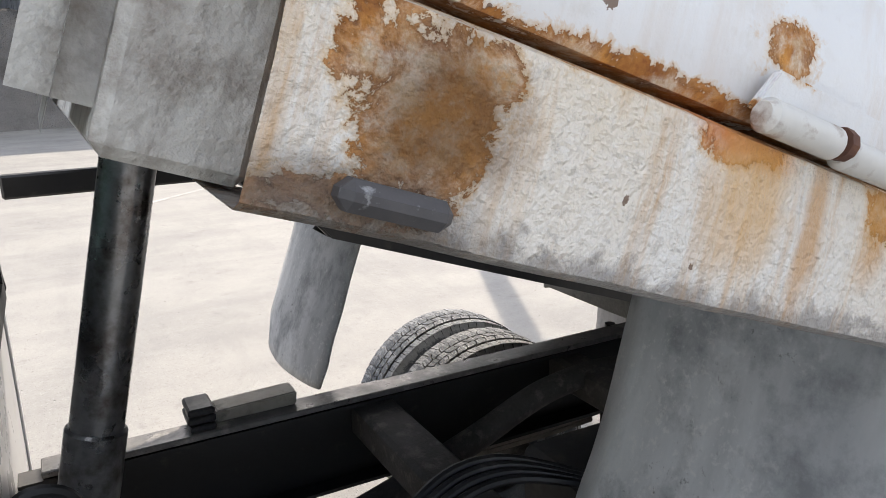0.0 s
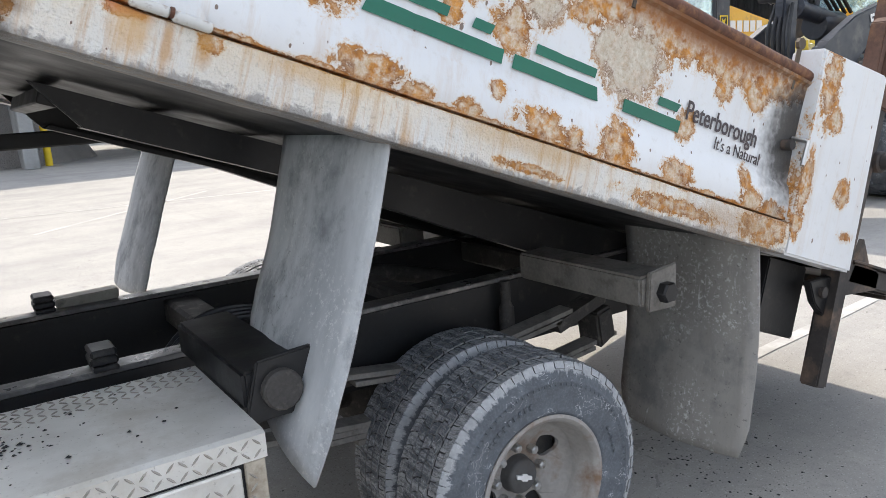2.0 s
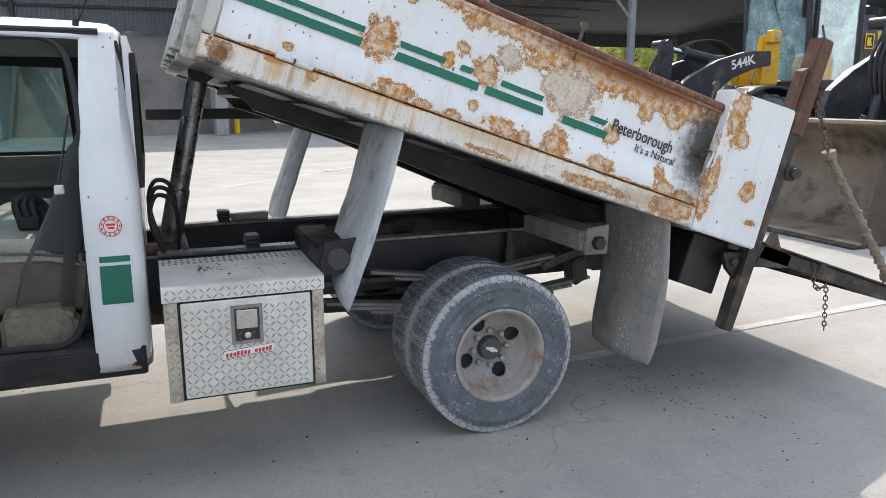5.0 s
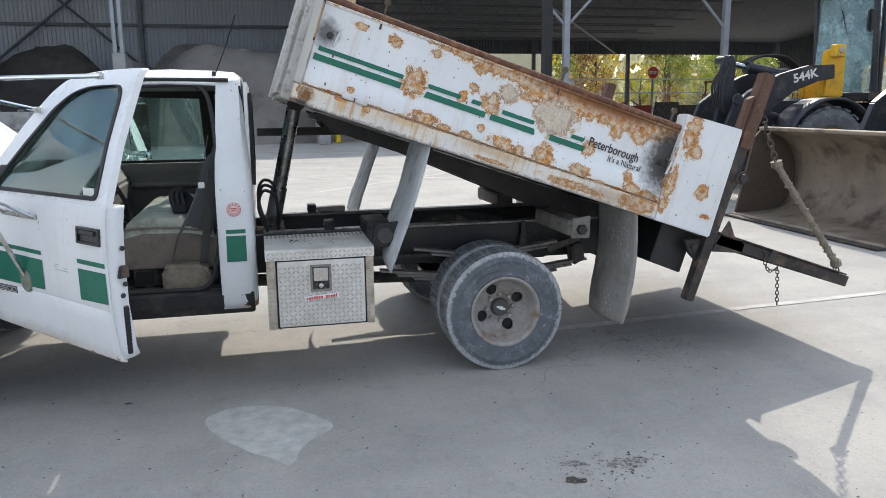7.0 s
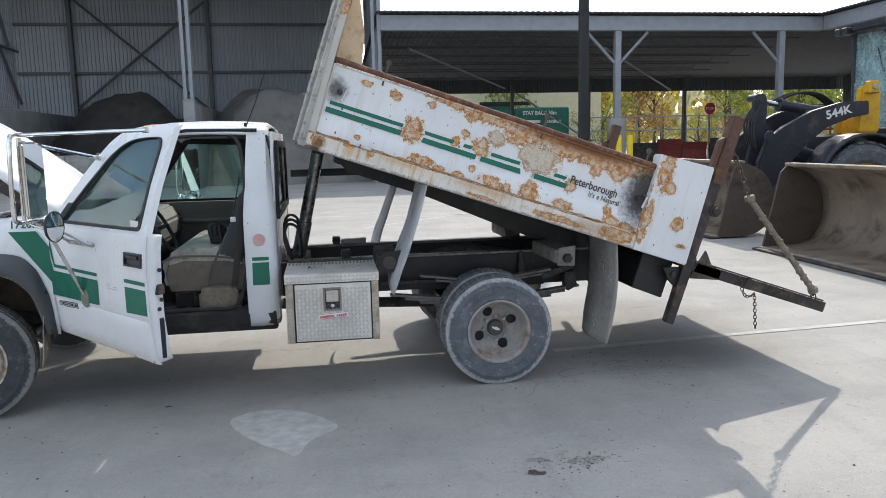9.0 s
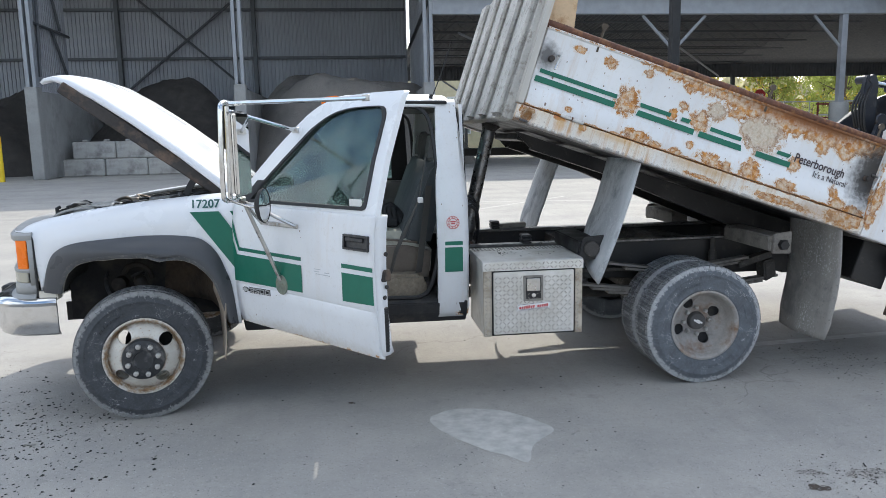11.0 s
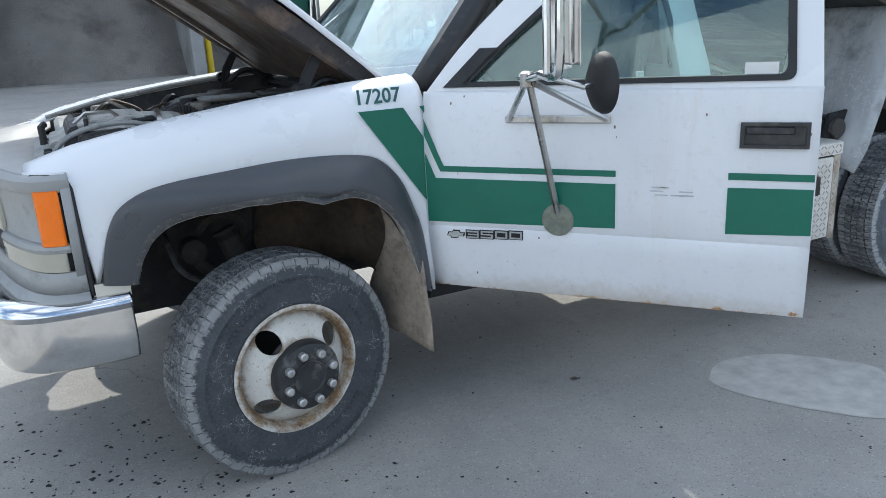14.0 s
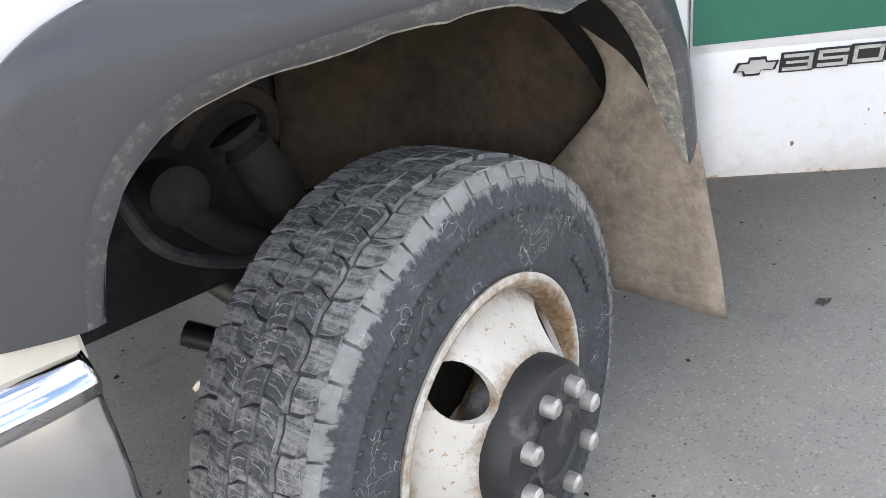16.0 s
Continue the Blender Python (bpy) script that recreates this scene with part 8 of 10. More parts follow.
ARCH_OUT = [(-3.971, 0.770), (-3.948, 0.884), (-3.909, 0.977), (-3.841, 1.028), (-3.744, 1.053), (-3.577, 1.067), (-3.382, 1.078), (-3.195, 1.071), (-3.073, 1.045), (-2.993, 0.965), (-2.948, 0.86), (-2.918, 0.76), (-2.893, 0.54)]
ARCH_IN = [(-3.872, 0.756), (-3.848, 0.832), (-3.802, 0.898), (-3.724, 0.940), (-3.600, 0.952), (-3.490, 0.961), (-3.380, 0.960), (-3.300, 0.938), (-3.218, 0.943), (-3.122, 0.915), (-3.042, 0.840), (-2.996, 0.750), (-2.945, 0.56)]


ARCH_OUT = [(p.x, p.y) for p in curve_points([(x, z, 0) for x, z in ARCH_OUT], 4)]
ARCH_IN = [(p.x, p.y) for p in curve_points([(x, z, 0) for x, z in ARCH_IN], 4)]


def wing_top(x):
    """Height of the wing's crown along the truck."""
    pts = [(-4.13, 1.116), (-4.08, 1.140), (-3.98, 1.172), (-3.75, 1.217), (-3.4, 1.262), (-3.1, 1.288), (-2.88, 1.302)]
    for (x0, z0), (x1, z1) in zip(pts, pts[1:]):
        if x <= x1:
            return z0 + (z1 - z0) * max(0, (x - x0) / (x1 - x0))
    return pts[-1][1]


def arch_at(x, arch):
    for (x0, z0), (x1, z1) in zip(arch, arch[1:]):
        if x0 <= x <= x1:
            return z0 + (z1 - z0) * (x - x0) / (x1 - x0)
    return arch[0][1]


def wing_y(x):
    """Half-width of the wing: it draws in towards the nose."""
    return 0.972 - 0.05 * max(0.0, (-3.75 - x) / 0.38) ** 1.6


for s in (-1, 1):
    bm = bmesh.new()
    xs = [-4.125, -4.10, -4.06, -4.02] + [-3.985 + (-2.92 + 3.985) * i / 26 for i in range(27)] + [-2.90, -2.878]
    rows = []
    for x in xs:
        top, w = wing_top(x), wing_y(x)
        low = arch_at(x, ARCH_OUT) - 0.02 if -3.985 <= x <= -2.92 else (0.765 if x < -3.9 else 0.535)
        if x < -3.99:
            low = 1.115
        row = []
        for f, dy, dz in ((0, 0.25, -0.025), (0, 0.20, 0.0), (0, 0.14, 0.004), (0, 0.085, -0.008), (0, 0.045, -0.032), (0, 0.018, -0.068), (0, 0.004, -0.105)):
            row.append((x, s * (w - dy), min(top + dz, max(low, top + dz))))
        z_a = top - 0.105
        for f in (0.2, 0.4, 0.6, 0.8, 1.0):
            z = z_a + (min(low, z_a) - z_a) * f
            row.append((x, s * (w + 0.004 * math.sin(math.pi * f)), z))
        rows.append(row)
    for row in rows:
        for i, (x, y, z) in enumerate(row):
            if x < -3.99:
                tip = max(0.0, (-4.05 - x) / 0.075)
                row[i] = (x, s * (abs(y) - 0.05 * tip * tip), max(z, 1.112))
    sheet(bm, rows)
    wing = part("front_wing", bm, M["white"], truck, "white front wing", True)
    thick(wing, 0.010)
    # wheel-arch flare
    bm = bmesh.new()
    rows = []
    n = 60

    def along(arch, t):
        k = t * (len(arch) - 1)
        i = min(int(k), len(arch) - 2)
        return Vector((*arch[i], 0)).lerp(Vector((*arch[i + 1], 0)), k - i)

    for i in range(n + 1):
        t = i / n
        a, b = along(ARCH_OUT, t), along(ARCH_IN, t)
        wob = 0.004 * noise.noise((t * 22, s, 2)) + 0.002 * noise.noise((t * 90, s, 4))
        y0 = wing_y(a.x)
        p = 0.022 + 0.066 * min(1.0, max(0.0, (a.x + 3.97) / 0.45)) - 0.028 * min(1.0, max(0.0, (a.x + 3.12) / 0.22))
        fold = 0.016 * max(0.0, 1 - abs(b.x + 3.29) / 0.10)
        mid = [(a.x + (b.x - a.x) * f, s * (y0 + 0.012 + (p - 0.012) * g), a.y + (b.y - a.y) * f) for f, g in ((0.03, 0.06), (0.2, 0.42), (0.42, 0.76), (0.60, 0.93), (0.74, 1.0), (0.80, 0.99))]
        rows.append([(a.x, s * (y0 - 0.01), a.y), (a.x, s * (y0 + 0.009), a.y), *mid, (a.x + (b.x - a.x) * 0.90, s * (y0 + p - 0.003 - fold), a.y + (b.y - a.y) * 0.90), (b.x, s * (y0 + p - 0.009 + fold), b.y - wob), (b.x, s * (y0 + p - 0.014 + fold), b.y - 0.003 - wob), (b.x, s * (y0 - 0.02), b.y + 0.012)])
    sheet(bm, rows)
    bm.faces.ensure_lookup_table()
    for k, fc in enumerate(bm.faces):
        fc.material_index = {8: 1, 9: 2, 7: 1, 10: 2}.get(k % 11, 0)
    part("wheel_arch_flare", bm, [M["flare"], M["flare_lip"], M["worn_lip"]], truck, "grey-black plastic arch flare with scuffed lip", True)
    # inner arch, a near-black skin darker than the liner behind the wheel
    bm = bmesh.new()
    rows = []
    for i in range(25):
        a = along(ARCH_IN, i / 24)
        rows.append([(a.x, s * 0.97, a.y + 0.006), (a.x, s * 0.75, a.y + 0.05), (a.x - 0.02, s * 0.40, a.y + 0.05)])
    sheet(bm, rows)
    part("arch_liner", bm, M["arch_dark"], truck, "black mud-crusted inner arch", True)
    bm = bmesh.new()
    sheet(bm, [[(x, s * 0.475, z) for x in (-4.0, -3.6, -3.2, -2.8)] for z in (0.50, 0.8, 1.15)])
    thick(part("inner_wing", bm, M["under"], truck), 0.02)
    # muddy rear half of the inner arch
    bm = bmesh.new()
    rows = []
    for i in range(11):
        f = i / 10
        rows.append([(-3.40 + 0.05 * noise.noise((z * 9, s, 5)) * (1 - f) + 0.445 * f, s * (0.50 + 0.42 * f * f), 0.985 - g * (0.365 + 0.13 * max(0.0, (f - 0.75) / 0.25))) for g in (1.0, 0.8, 0.6, 0.4, 0.2, 0.0) for z in (0.985 - 0.36 * g,)])
    sheet(bm, rows)
    thick(part("inner_liner", bm, M["mud_brown"], truck, "brown mud-caked liner behind the wheel", True), 0.006)
    # hanging flap behind the wheel: a stiff sheet cut back in a hollow above the tyre
    bm = bmesh.new()
    rows = []
    outline = curve_points([(0.905, -0.850, -0.915), (0.872, -0.860, -0.928), (0.835, -0.893, -0.963), (0.79, -0.917, -0.995), (0.74, -0.911, -1.012), (0.693, -0.872, -1.027), (0.59, -0.772, -1.052), (0.50, -0.720, -1.070), (0.42, -0.715, -1.088), (0.352, -0.735, -1.102)], 3)
    for q in outline:
        z, ya, yb = q
        drop = max(0.0, (0.45 - z) / 0.10)
        rows.append([(-2.957 - 0.080 * (1 - g) + 0.010 * noise.noise((z * 7, g * 2, s)) - 0.05 * max(0, z - 0.86), s * -(ya + (yb - ya) * g), z + 0.025 * (1 - g) * drop) for g in (0.0, 0.15, 0.35, 0.55, 0.75, 0.92, 1.0)])
    sheet(bm, rows)
    thick(part("front_flap", bm, M["liner"], truck, "mud-caked splash flap", True), 0.006)
    # nose corner with its lamps: bands swept round the corner
    PLAN = curve_points([(-4.010, 0.947, 0), (-4.043, 0.948, 0), (-4.080, 0.938, 0), (-4.110, 0.917, 0), (-4.145, 0.865, 0), (-4.185, 0.765, 0), (-4.220, 0.64, 0), (-4.262, 0.46, 0), (-4.296, 0.30, 0), (-4.314, 0.15, 0), (-4.318, 0.0, 0)], 5)

    def band(name, i0, i1, levels, material, label="", d=0.018, parent=None):
        """A strip of the corner between two points of the plan; levels are (z, outwards)."""
        bm = bmesh.new()
        rows = []
        for k in range(i0, i1 + 1):
            a, b = PLAN[max(k - 1, 0)], PLAN[min(k + 1, len(PLAN) - 1)]
            t = (b - a).normalized()
            n = Vector((t.y, -t.x))
            if n.dot(Vector((-1, 0.6))) < 0:
                n = -n
            rows.append([(PLAN[k].x + n.x * o, s * (PLAN[k].y + n.y * o), z) for z, o in levels])
        sheet(bm, rows)
        ob = part(name, bm, material, parent or truck, label, True)
        thick(ob, d, 0.0)
        return ob

    last = len(PLAN) - 1
    bez = band("lamp_bezel", 0, last, [(1.068, -0.022), (1.071, -0.005), (1.077, 0.0), (1.096, 0.001), (1.104, -0.006), (1.107, -0.02)], M["bezel"], "weathered grey plastic lamp bezel")
    band("bezel_lower", 0, last, [(0.737, 0.026), (0.741, 0.030), (0.753, 0.014), (0.757, 0.001), (0.762, 0.003), (0.810, 0.0), (0.817, -0.004), (0.820, -0.018)], M["bezel"], parent=bez)
    band("bezel_side", 0, 4, [(0.812, 0.0), (0.95, 0.0015), (1.074, 0.0)], M["bezel"], parent=bez)
    band("bezel_bar", 4, 30, [(0.888, -0.014), (0.891, -0.002), (0.896, 0.0), (0.902, -0.003), (0.908, -0.016)], M["bezel"], parent=bez)
    band("lamp_fairing", 14, 30, [(0.894, 0.0), (0.906, -0.016), (0.93, -0.024), (1.05, -0.020), (1.074, -0.008)], M["bezel"], parent=bez)
    band("lamp_backing", 4, 44, [(0.812, -0.018), (0.86, -0.016), (0.905, -0.018)], M["seal"], parent=bez)
    turn = band("turn_lamp", 6, 30, [(0.829, -0.010), (0.833, -0.003), (0.879, -0.003), (0.884, -0.010)], M["lens"], "yellowed clear turn lamp")
    band("marker_backing", 4, 15, [(0.898, -0.014), (0.98, -0.012), (1.074, -0.014)], M["seal"], parent=bez)
    band("side_marker", 5, 14, [(0.907, -0.008), (0.912, -0.001), (1.064, -0.001), (1.069, -0.008)], M["amber"], "amber corner marker lamp")
    head = band("headlamp", 30, 39, [(0.906, -0.024), (0.914, -0.012), (1.054, -0.012), (1.062, -0.024)], M["lens"], "clear rectangular headlamp")
    band("headlamp_backing", 29, 40, [(0.895, -0.032), (0.98, -0.030), (1.072, -0.032)], M["bezel"], parent=head)
    # thin black tube added to draw the dark gap beside the wing
    bm = bmesh.new()
    tube(bm, [(-4.001, s * 0.957, 0.745), (-4.004, s * 0.954, 0.9), (-4.008, s * 0.950, 1.07), (-4.018, s * 0.944, 1.100), (-4.06, s * 0.935, 1.110), (-4.105, s * 0.905, 1.110)], 0.0065, 6)
    part("wing_gap_seal", bm, M["seal"], truck)
    # decals
decal("stripe", [(-2.886, 0.86), (-2.886, 1.085), (-2.965, 1.205), (-3.128, 1.205)], truck, M["green"], 0.0005, "", lambda x, z, out: (x, -(wing_y(x) + 0.0085), z))
decal("stripe", [(-2.886, 1.175), (-2.886, 1.205), (-2.905, 1.205)], truck, M["green"], 0.0005, "", lambda x, z, out: (x, -(wing_y(x) + 0.0085), z))
M["green_ink"] = surface("dark_green_vinyl", (0.03, 0.11, 0.10), 0.5)
num = lettering("17207", 0.068, M["green_ink"], "fleet_number", truck, Matrix.Translation((-3.128, -0.9585, 1.226)) @ pose(0, 0, 0, 78, 0, 0), squeeze=0.98, bold=0.0014)
# bonnet, raised on its hinges
bm = bmesh.new()
rows = []
for u, h in ((0.0, 0.0), (0.12, 0.012), (0.4, 0.03), (0.7, 0.035), (0.95, 0.028), (1.12, 0.010), (1.20, -0.015), (1.235, -0.045), (1.24, -0.075)):
    row = []
    for i in range(13):
        f = 2 * i / 12 - 1
        row.append((-u, f * (0.762 - 0.03 * u), h + 0.02 * (1 - f * f) - 0.03 * abs(f) ** 8))
    rows.append(row)
sheet(bm, rows)
bonnet = part("bonnet", bm, M["white"], truck, "white bonnet propped wide open", True, pose(-2.905, 0, 1.312, 0, 36.3, 0))
thick(bonnet, 0.020)
bm = bmesh.new()
rows = []
for u, h in ((0.06, -0.028), (0.4, -0.002), (0.8, 0.002), (1.08, -0.02)):
    rows.append([(-u, f * 0.70, h - 0.062) for f in (-1, -0.5, 0, 0.5, 1)])
sheet(bm, rows)
M["bonnet_under"] = surface("oily_brown_steel", (0.075, 0.057, 0.046), 0.5, var=0.35, scale=5.0, dirt=(0.16, 0.095, 0.055), dirt_amount=0.4, dirt_scale=6.0)
thick(part("bonnet_liner", bm, M["bonnet_under"], bonnet, "oily brown underside"), 0.006)
for f in (-0.6, 0.0, 0.6):
    bm = bmesh.new()
    box(bm, -1.05, -0.1, f - 0.03, f + 0.03, -0.092, -0.06, 0.006)
    part("bonnet_rib", bm, M["bonnet_under"], bonnet)
for y in (-0.712, 0.712):
    bm = bmesh.new()
    box(bm, -1.14, -0.03, y - 0.020, y + 0.020, -0.098, -0.024, 0.008)
    part("bonnet_flange", bm, M["dark_steel"], bonnet)
for x in (-0.98, -0.14):
    bm = bmesh.new()
    box(bm, x - 0.04, x + 0.04, -0.66, 0.66, -0.088, -0.06, 0.008)
    part("bonnet_rib", bm, M["bonnet_under"], bonnet)
bm = bmesh.new()
tube(bm, [(-1.12, -0.1, -0.03), (-1.13, -0.1, -0.11), (-1.10, -0.1, -0.13), (-1.06, -0.1, -0.11)], 0.010, 6)
part("bonnet_catch", bm, M["dark_steel"], bonnet)
for s in (-1, 1):
    bm = bmesh.new()
    # two bowed links with a bolt and a coil spring
    prism(bm, [(-3.245, 1.19), (-3.205, 1.19), (-3.185, 1.29), (-3.150, 1.345), (-3.105, 1.400), (-3.125, 1.425), (-3.175, 1.375), (-3.215, 1.31)], s * 0.68, s * 0.655, bevel=0.004)
    prism(bm, [(-3.03, 1.20), (-2.99, 1.20), (-2.995, 1.28), (-3.02, 1.365), (-3.05, 1.36), (-3.03, 1.28)], s * 0.69, s * 0.665, bevel=0.004)
    lathe(bm, [(0.0, s * 0.70), (0.022, s * 0.70), (0.026, s * 0.69), (0.026, s * 0.64)], 14, "y", (-3.222, 0, 1.265))
    lathe(bm, [(0.0, s * 0.695), (0.018, s * 0.695), (0.018, s * 0.64)], 12, "y", (-3.13, 0, 1.40))
    tube(bm, curve_points([(-3.20, s * 0.63, 1.24), (-3.14, s * 0.63, 1.285), (-3.08, s * 0.63, 1.29), (-3.02, s * 0.63, 1.25)], 4), 0.014, 8)
    part("bonnet_hinge", bm, M["black_frame"], truck)
# engine bay
bm = bmesh.new()
box(bm, -4.06, -2.92, -0.46, 0.46, 0.72, 0.76)
part("bay_floor", bm, M["under"], truck)
bm = bmesh.new()
box(bm, -2.94, -2.90, -0.72, 0.72, 0.72, 1.25)
part("bulkhead", bm, M["under"], truck)
rng = random.Random(21)


def engine_bit(name, build, material, label=""):
    bm = bmesh.new()
    build(bm)
    return part(name, bm, material, truck, label, True)


engine_bit("intake_housing", lambda b: prism(b, [(-4.06, 1.02), (-4.07, 1.12), (-4.01, 1.19), (-3.86, 1.225), (-3.70, 1.215), (-3.64, 1.15), (-3.66, 1.02)], -0.60, -0.16, bevel=0.04, seg=3), M["pale_duct"], "dusty tan-grey intake housing")
engine_bit("intake_snout", lambda b: tube(b, curve_points([(-3.90, -0.42, 1.16), (-3.78, -0.46, 1.17), (-3.66, -0.48, 1.165), (-3.60, -0.46, 1.14)], 5), 0.058, 14), M["pale_duct"])
engine_bit("housing_band", lambda b: prism(b, [(-4.02, 1.10), (-3.98, 1.205), (-3.95, 1.215), (-3.97, 1.10)], -0.61, -0.15, bevel=0.006), M["engine"])
engine_bit("housing_clip", lambda b: tube(b, [(-3.96, -0.5, 1.21), (-3.92, -0.5, 1.24), (-3.84, -0.5, 1.24), (-3.82, -0.5, 1.22)], 0.007, 6), M["steel"])
engine_bit("duct_mouth", lambda b: prism(b, [(-3.98, 1.12), (-3.95, 1.185), (-3.82, 1.195), (-3.75, 1.17), (-3.75, 1.12)], -0.645, -0.605, bevel=0.01), M["engine"])
engine_bit("radiator_tank", lambda b: box(b, -4.02, -3.93, -0.08, 0.62, 0.85, 1.15, 0.02), M["dusty_duct"])
engine_bit("fan_shroud", lambda b: box(b, -3.92, -3.80, 0.0, 0.55, 0.85, 1.16, 0.04), M["engine"])
engine_bit("intake_duct", lambda b: tube(b, curve_points([(-3.74, -0.30, 1.12), (-3.62, -0.28, 1.16), (-3.52, -0.20, 1.18), (-3.42, -0.08, 1.17)], 6), 0.062, 14), M["engine"])
for k in range(6):
    p = Vector((-3.70, -0.295, 1.13)).lerp(Vector((-3.55, -0.23, 1.175)), k / 5)
    engine_bit("duct_ring", lambda b: lathe(b, [(0.062, -0.006), (0.070, 0.0), (0.062, 0.006)], 18, "x", p), M["dusty_duct"])
engine_bit("air_cleaner", lambda b: lathe(b, [(0.0, 1.245), (0.05, 1.245), (0.06, 1.23), (0.17, 1.225), (0.19, 1.205), (0.19, 1.12), (0.17, 1.10)], 32, "z", (-3.36, 0.05, 0)), M["engine"])
engine_bit("battery", lambda b: box(b, -3.95, -3.72, 0.42, 0.64, 0.90, 1.13, 0.01), M["engine"])
engine_bit("engine_block", lambda b: box(b, -3.75, -3.05, -0.28, 0.28, 0.80, 1.08, 0.03), M["alloy"])
for y in (-0.36, 0.36):
    engine_bit("rocker_cover", lambda b: box(b, -3.62, -3.14, y - 0.09, y + 0.09, 1.0, 1.155, 0.03, None, 2), M["engine"])
    for k in range(4):
        engine_bit("cover_rib", lambda b: box(b, -3.58, -3.18, y - 0.065 + 0.04 * k, y - 0.055 + 0.04 * k, 1.155, 1.166, 0.003), M["dusty_duct"])
engine_bit("alternator", lambda b: lathe(b, [(0.03, -3.74), (0.08, -3.73), (0.085, -3.68), (0.085, -3.60), (0.03, -3.58)], 20, "x", (0, -0.46, 1.13), True), M["brown_alloy"])
engine_bit("compressor", lambda b: lathe(b, [(0.0, 1.24), (0.05, 1.24), (0.07, 1.22), (0.075, 1.10), (0.06, 1.08)], 18, "z", (-3.18, -0.30, 0)), M["brown_alloy"])
engine_bit("brake_booster", lambda b: lathe(b, [(0.0, -3.14), (0.06, -3.14), (0.12, -3.11), (0.13, -3.03), (0.10, -2.97)], 24, "x", (0, -0.52, 1.16)), M["brown_alloy"])
engine_bit("brake_reservoir", lambda b: box(b, -3.32, -3.15, -0.57, -0.46, 1.16, 1.245, 0.015), M["alloy"])
engine_bit("reservoir_cap", lambda b: box(b, -3.33, -3.14, -0.58, -0.45, 1.246, 1.266, 0.008), M["seal"])
engine_bit("washer_bottle", lambda b: box(b, -3.56, -3.42, -0.66, -0.54, 0.95, 1.17, 0.025, None, 2), M["dusty_duct"])
engine_bit("bottle_cap", lambda b: lathe(b, [(0.03, 1.17), (0.03, 1.195), (0.0, 1.2)], 14, "z", (-3.49, -0.60, 0)), M["seal"])
engine_bit("oil_filler", lambda b: lathe(b, [(0.025, 1.15), (0.025, 1.20), (0.04, 1.205), (0.04, 1.235), (0.0, 1.24)], 14, "z", (-3.52, -0.38, 0)), M["alloy"])
engine_bit("latch_post", lambda b: tube(b, [(-4.06, -0.40, 1.14), (-4.06, -0.40, 1.20), (-4.05, -0.38, 1.205)], 0.012, 8), M["seal"])
engine_bit("wing_seam", lambda b: tube(b, [(x, 0.705, wing_top(x) - 0.012) for x in (-4.05, -3.8, -3.5, -3.2, -2.98)], 0.012, 7), M["dusty_duct"])
M["cover_black"] = surface("black_cover_plastic", (0.022, 0.022, 0.024), 0.32, var=0.3, dirt=(0.22, 0.21, 0.19), dirt_amount=0.3, dirt_scale=18.0)
engine_bit("engine_cover", lambda b: prism(b, [(-3.60, 1.10), (-3.585, 1.205), (-3.56, 1.225), (-3.26, 1.235), (-3.24, 1.21), (-3.22, 1.10)], -0.34, 0.06, bevel=0.012), M["cover_black"], "black ribbed engine cover")
for k in range(3):
    engine_bit("cover_rib", lambda b: box(b, -3.54, -3.28, -0.30 + 0.06 * k, -0.285 + 0.06 * k, 1.226, 1.240, 0.003), M["dusty_duct"])
engine_bit("cover_edge", lambda b: tube(b, [(-3.60, -0.345, 1.212), (-3.56, -0.347, 1.228), (-3.26, -0.347, 1.238), (-3.24, -0.345, 1.214)], 0.006, 6), M["alloy"])
LOOM = curve_points([(-3.66, -0.46, 1.10), (-3.665, -0.46, 1.17), (-3.63, -0.46, 1.21), (-3.57, -0.46, 1.205), (-3.52, -0.45, 1.16), (-3.48, -0.45, 1.12)], 6)
engine_bit("ribbed_hose", lambda b: tube(b, LOOM, 0.019, 10), M["seal"])
for k, p in enumerate(LOOM[2:22]):
    # clips across the hose, one every centimetre or so
    engine_bit("hose_rib", lambda b: box(b, p.x - 0.004, p.x + 0.004, p.y - 0.023, p.y + 0.020, p.z - 0.004, p.z + 0.0245, 0.002), M["dark_steel"])
engine_bit("relay_box", lambda b: box(b, -3.78, -3.71, -0.56, -0.46, 1.05, 1.20, 0.008), M["cover_black"])
engine_bit("relay_box_lid", lambda b: box(b, -3.785, -3.705, -0.565, -0.455, 1.2005, 1.215, 0.005), M["seal"])
for x, y, z in ((-3.45, -0.52, 1.205), (-3.36, -0.58, 1.195), (-3.55, -0.30, 1.245), (-3.66, -0.20, 1.20)):
    engine_bit("filler_cap", lambda b: lathe(b, [(0.022, z - 0.08), (0.022, z - 0.02), (0.032, z - 0.018), (0.032, z), (0.0, z + 0.004)], 14, "z", (x, y, 0)), M["seal"])
engine_bit("hose_clamp", lambda b: lathe(b, [(0.060, -3.70), (0.066, -3.698), (0.066, -3.682), (0.060, -3.68)], 20, "x", (0, -0.475, 1.168)), M["steel"])
engine_bit("housing_seam", lambda b: tube(b, curve_points([(-4.05, -0.605, 1.10), (-4.0, -0.61, 1.17), (-3.90, -0.615, 1.205), (-3.78, -0.615, 1.205), (-3.70, -0.61, 1.16), (-3.68, -0.605, 1.10)], 5), 0.009, 8), M["dusty_duct"])
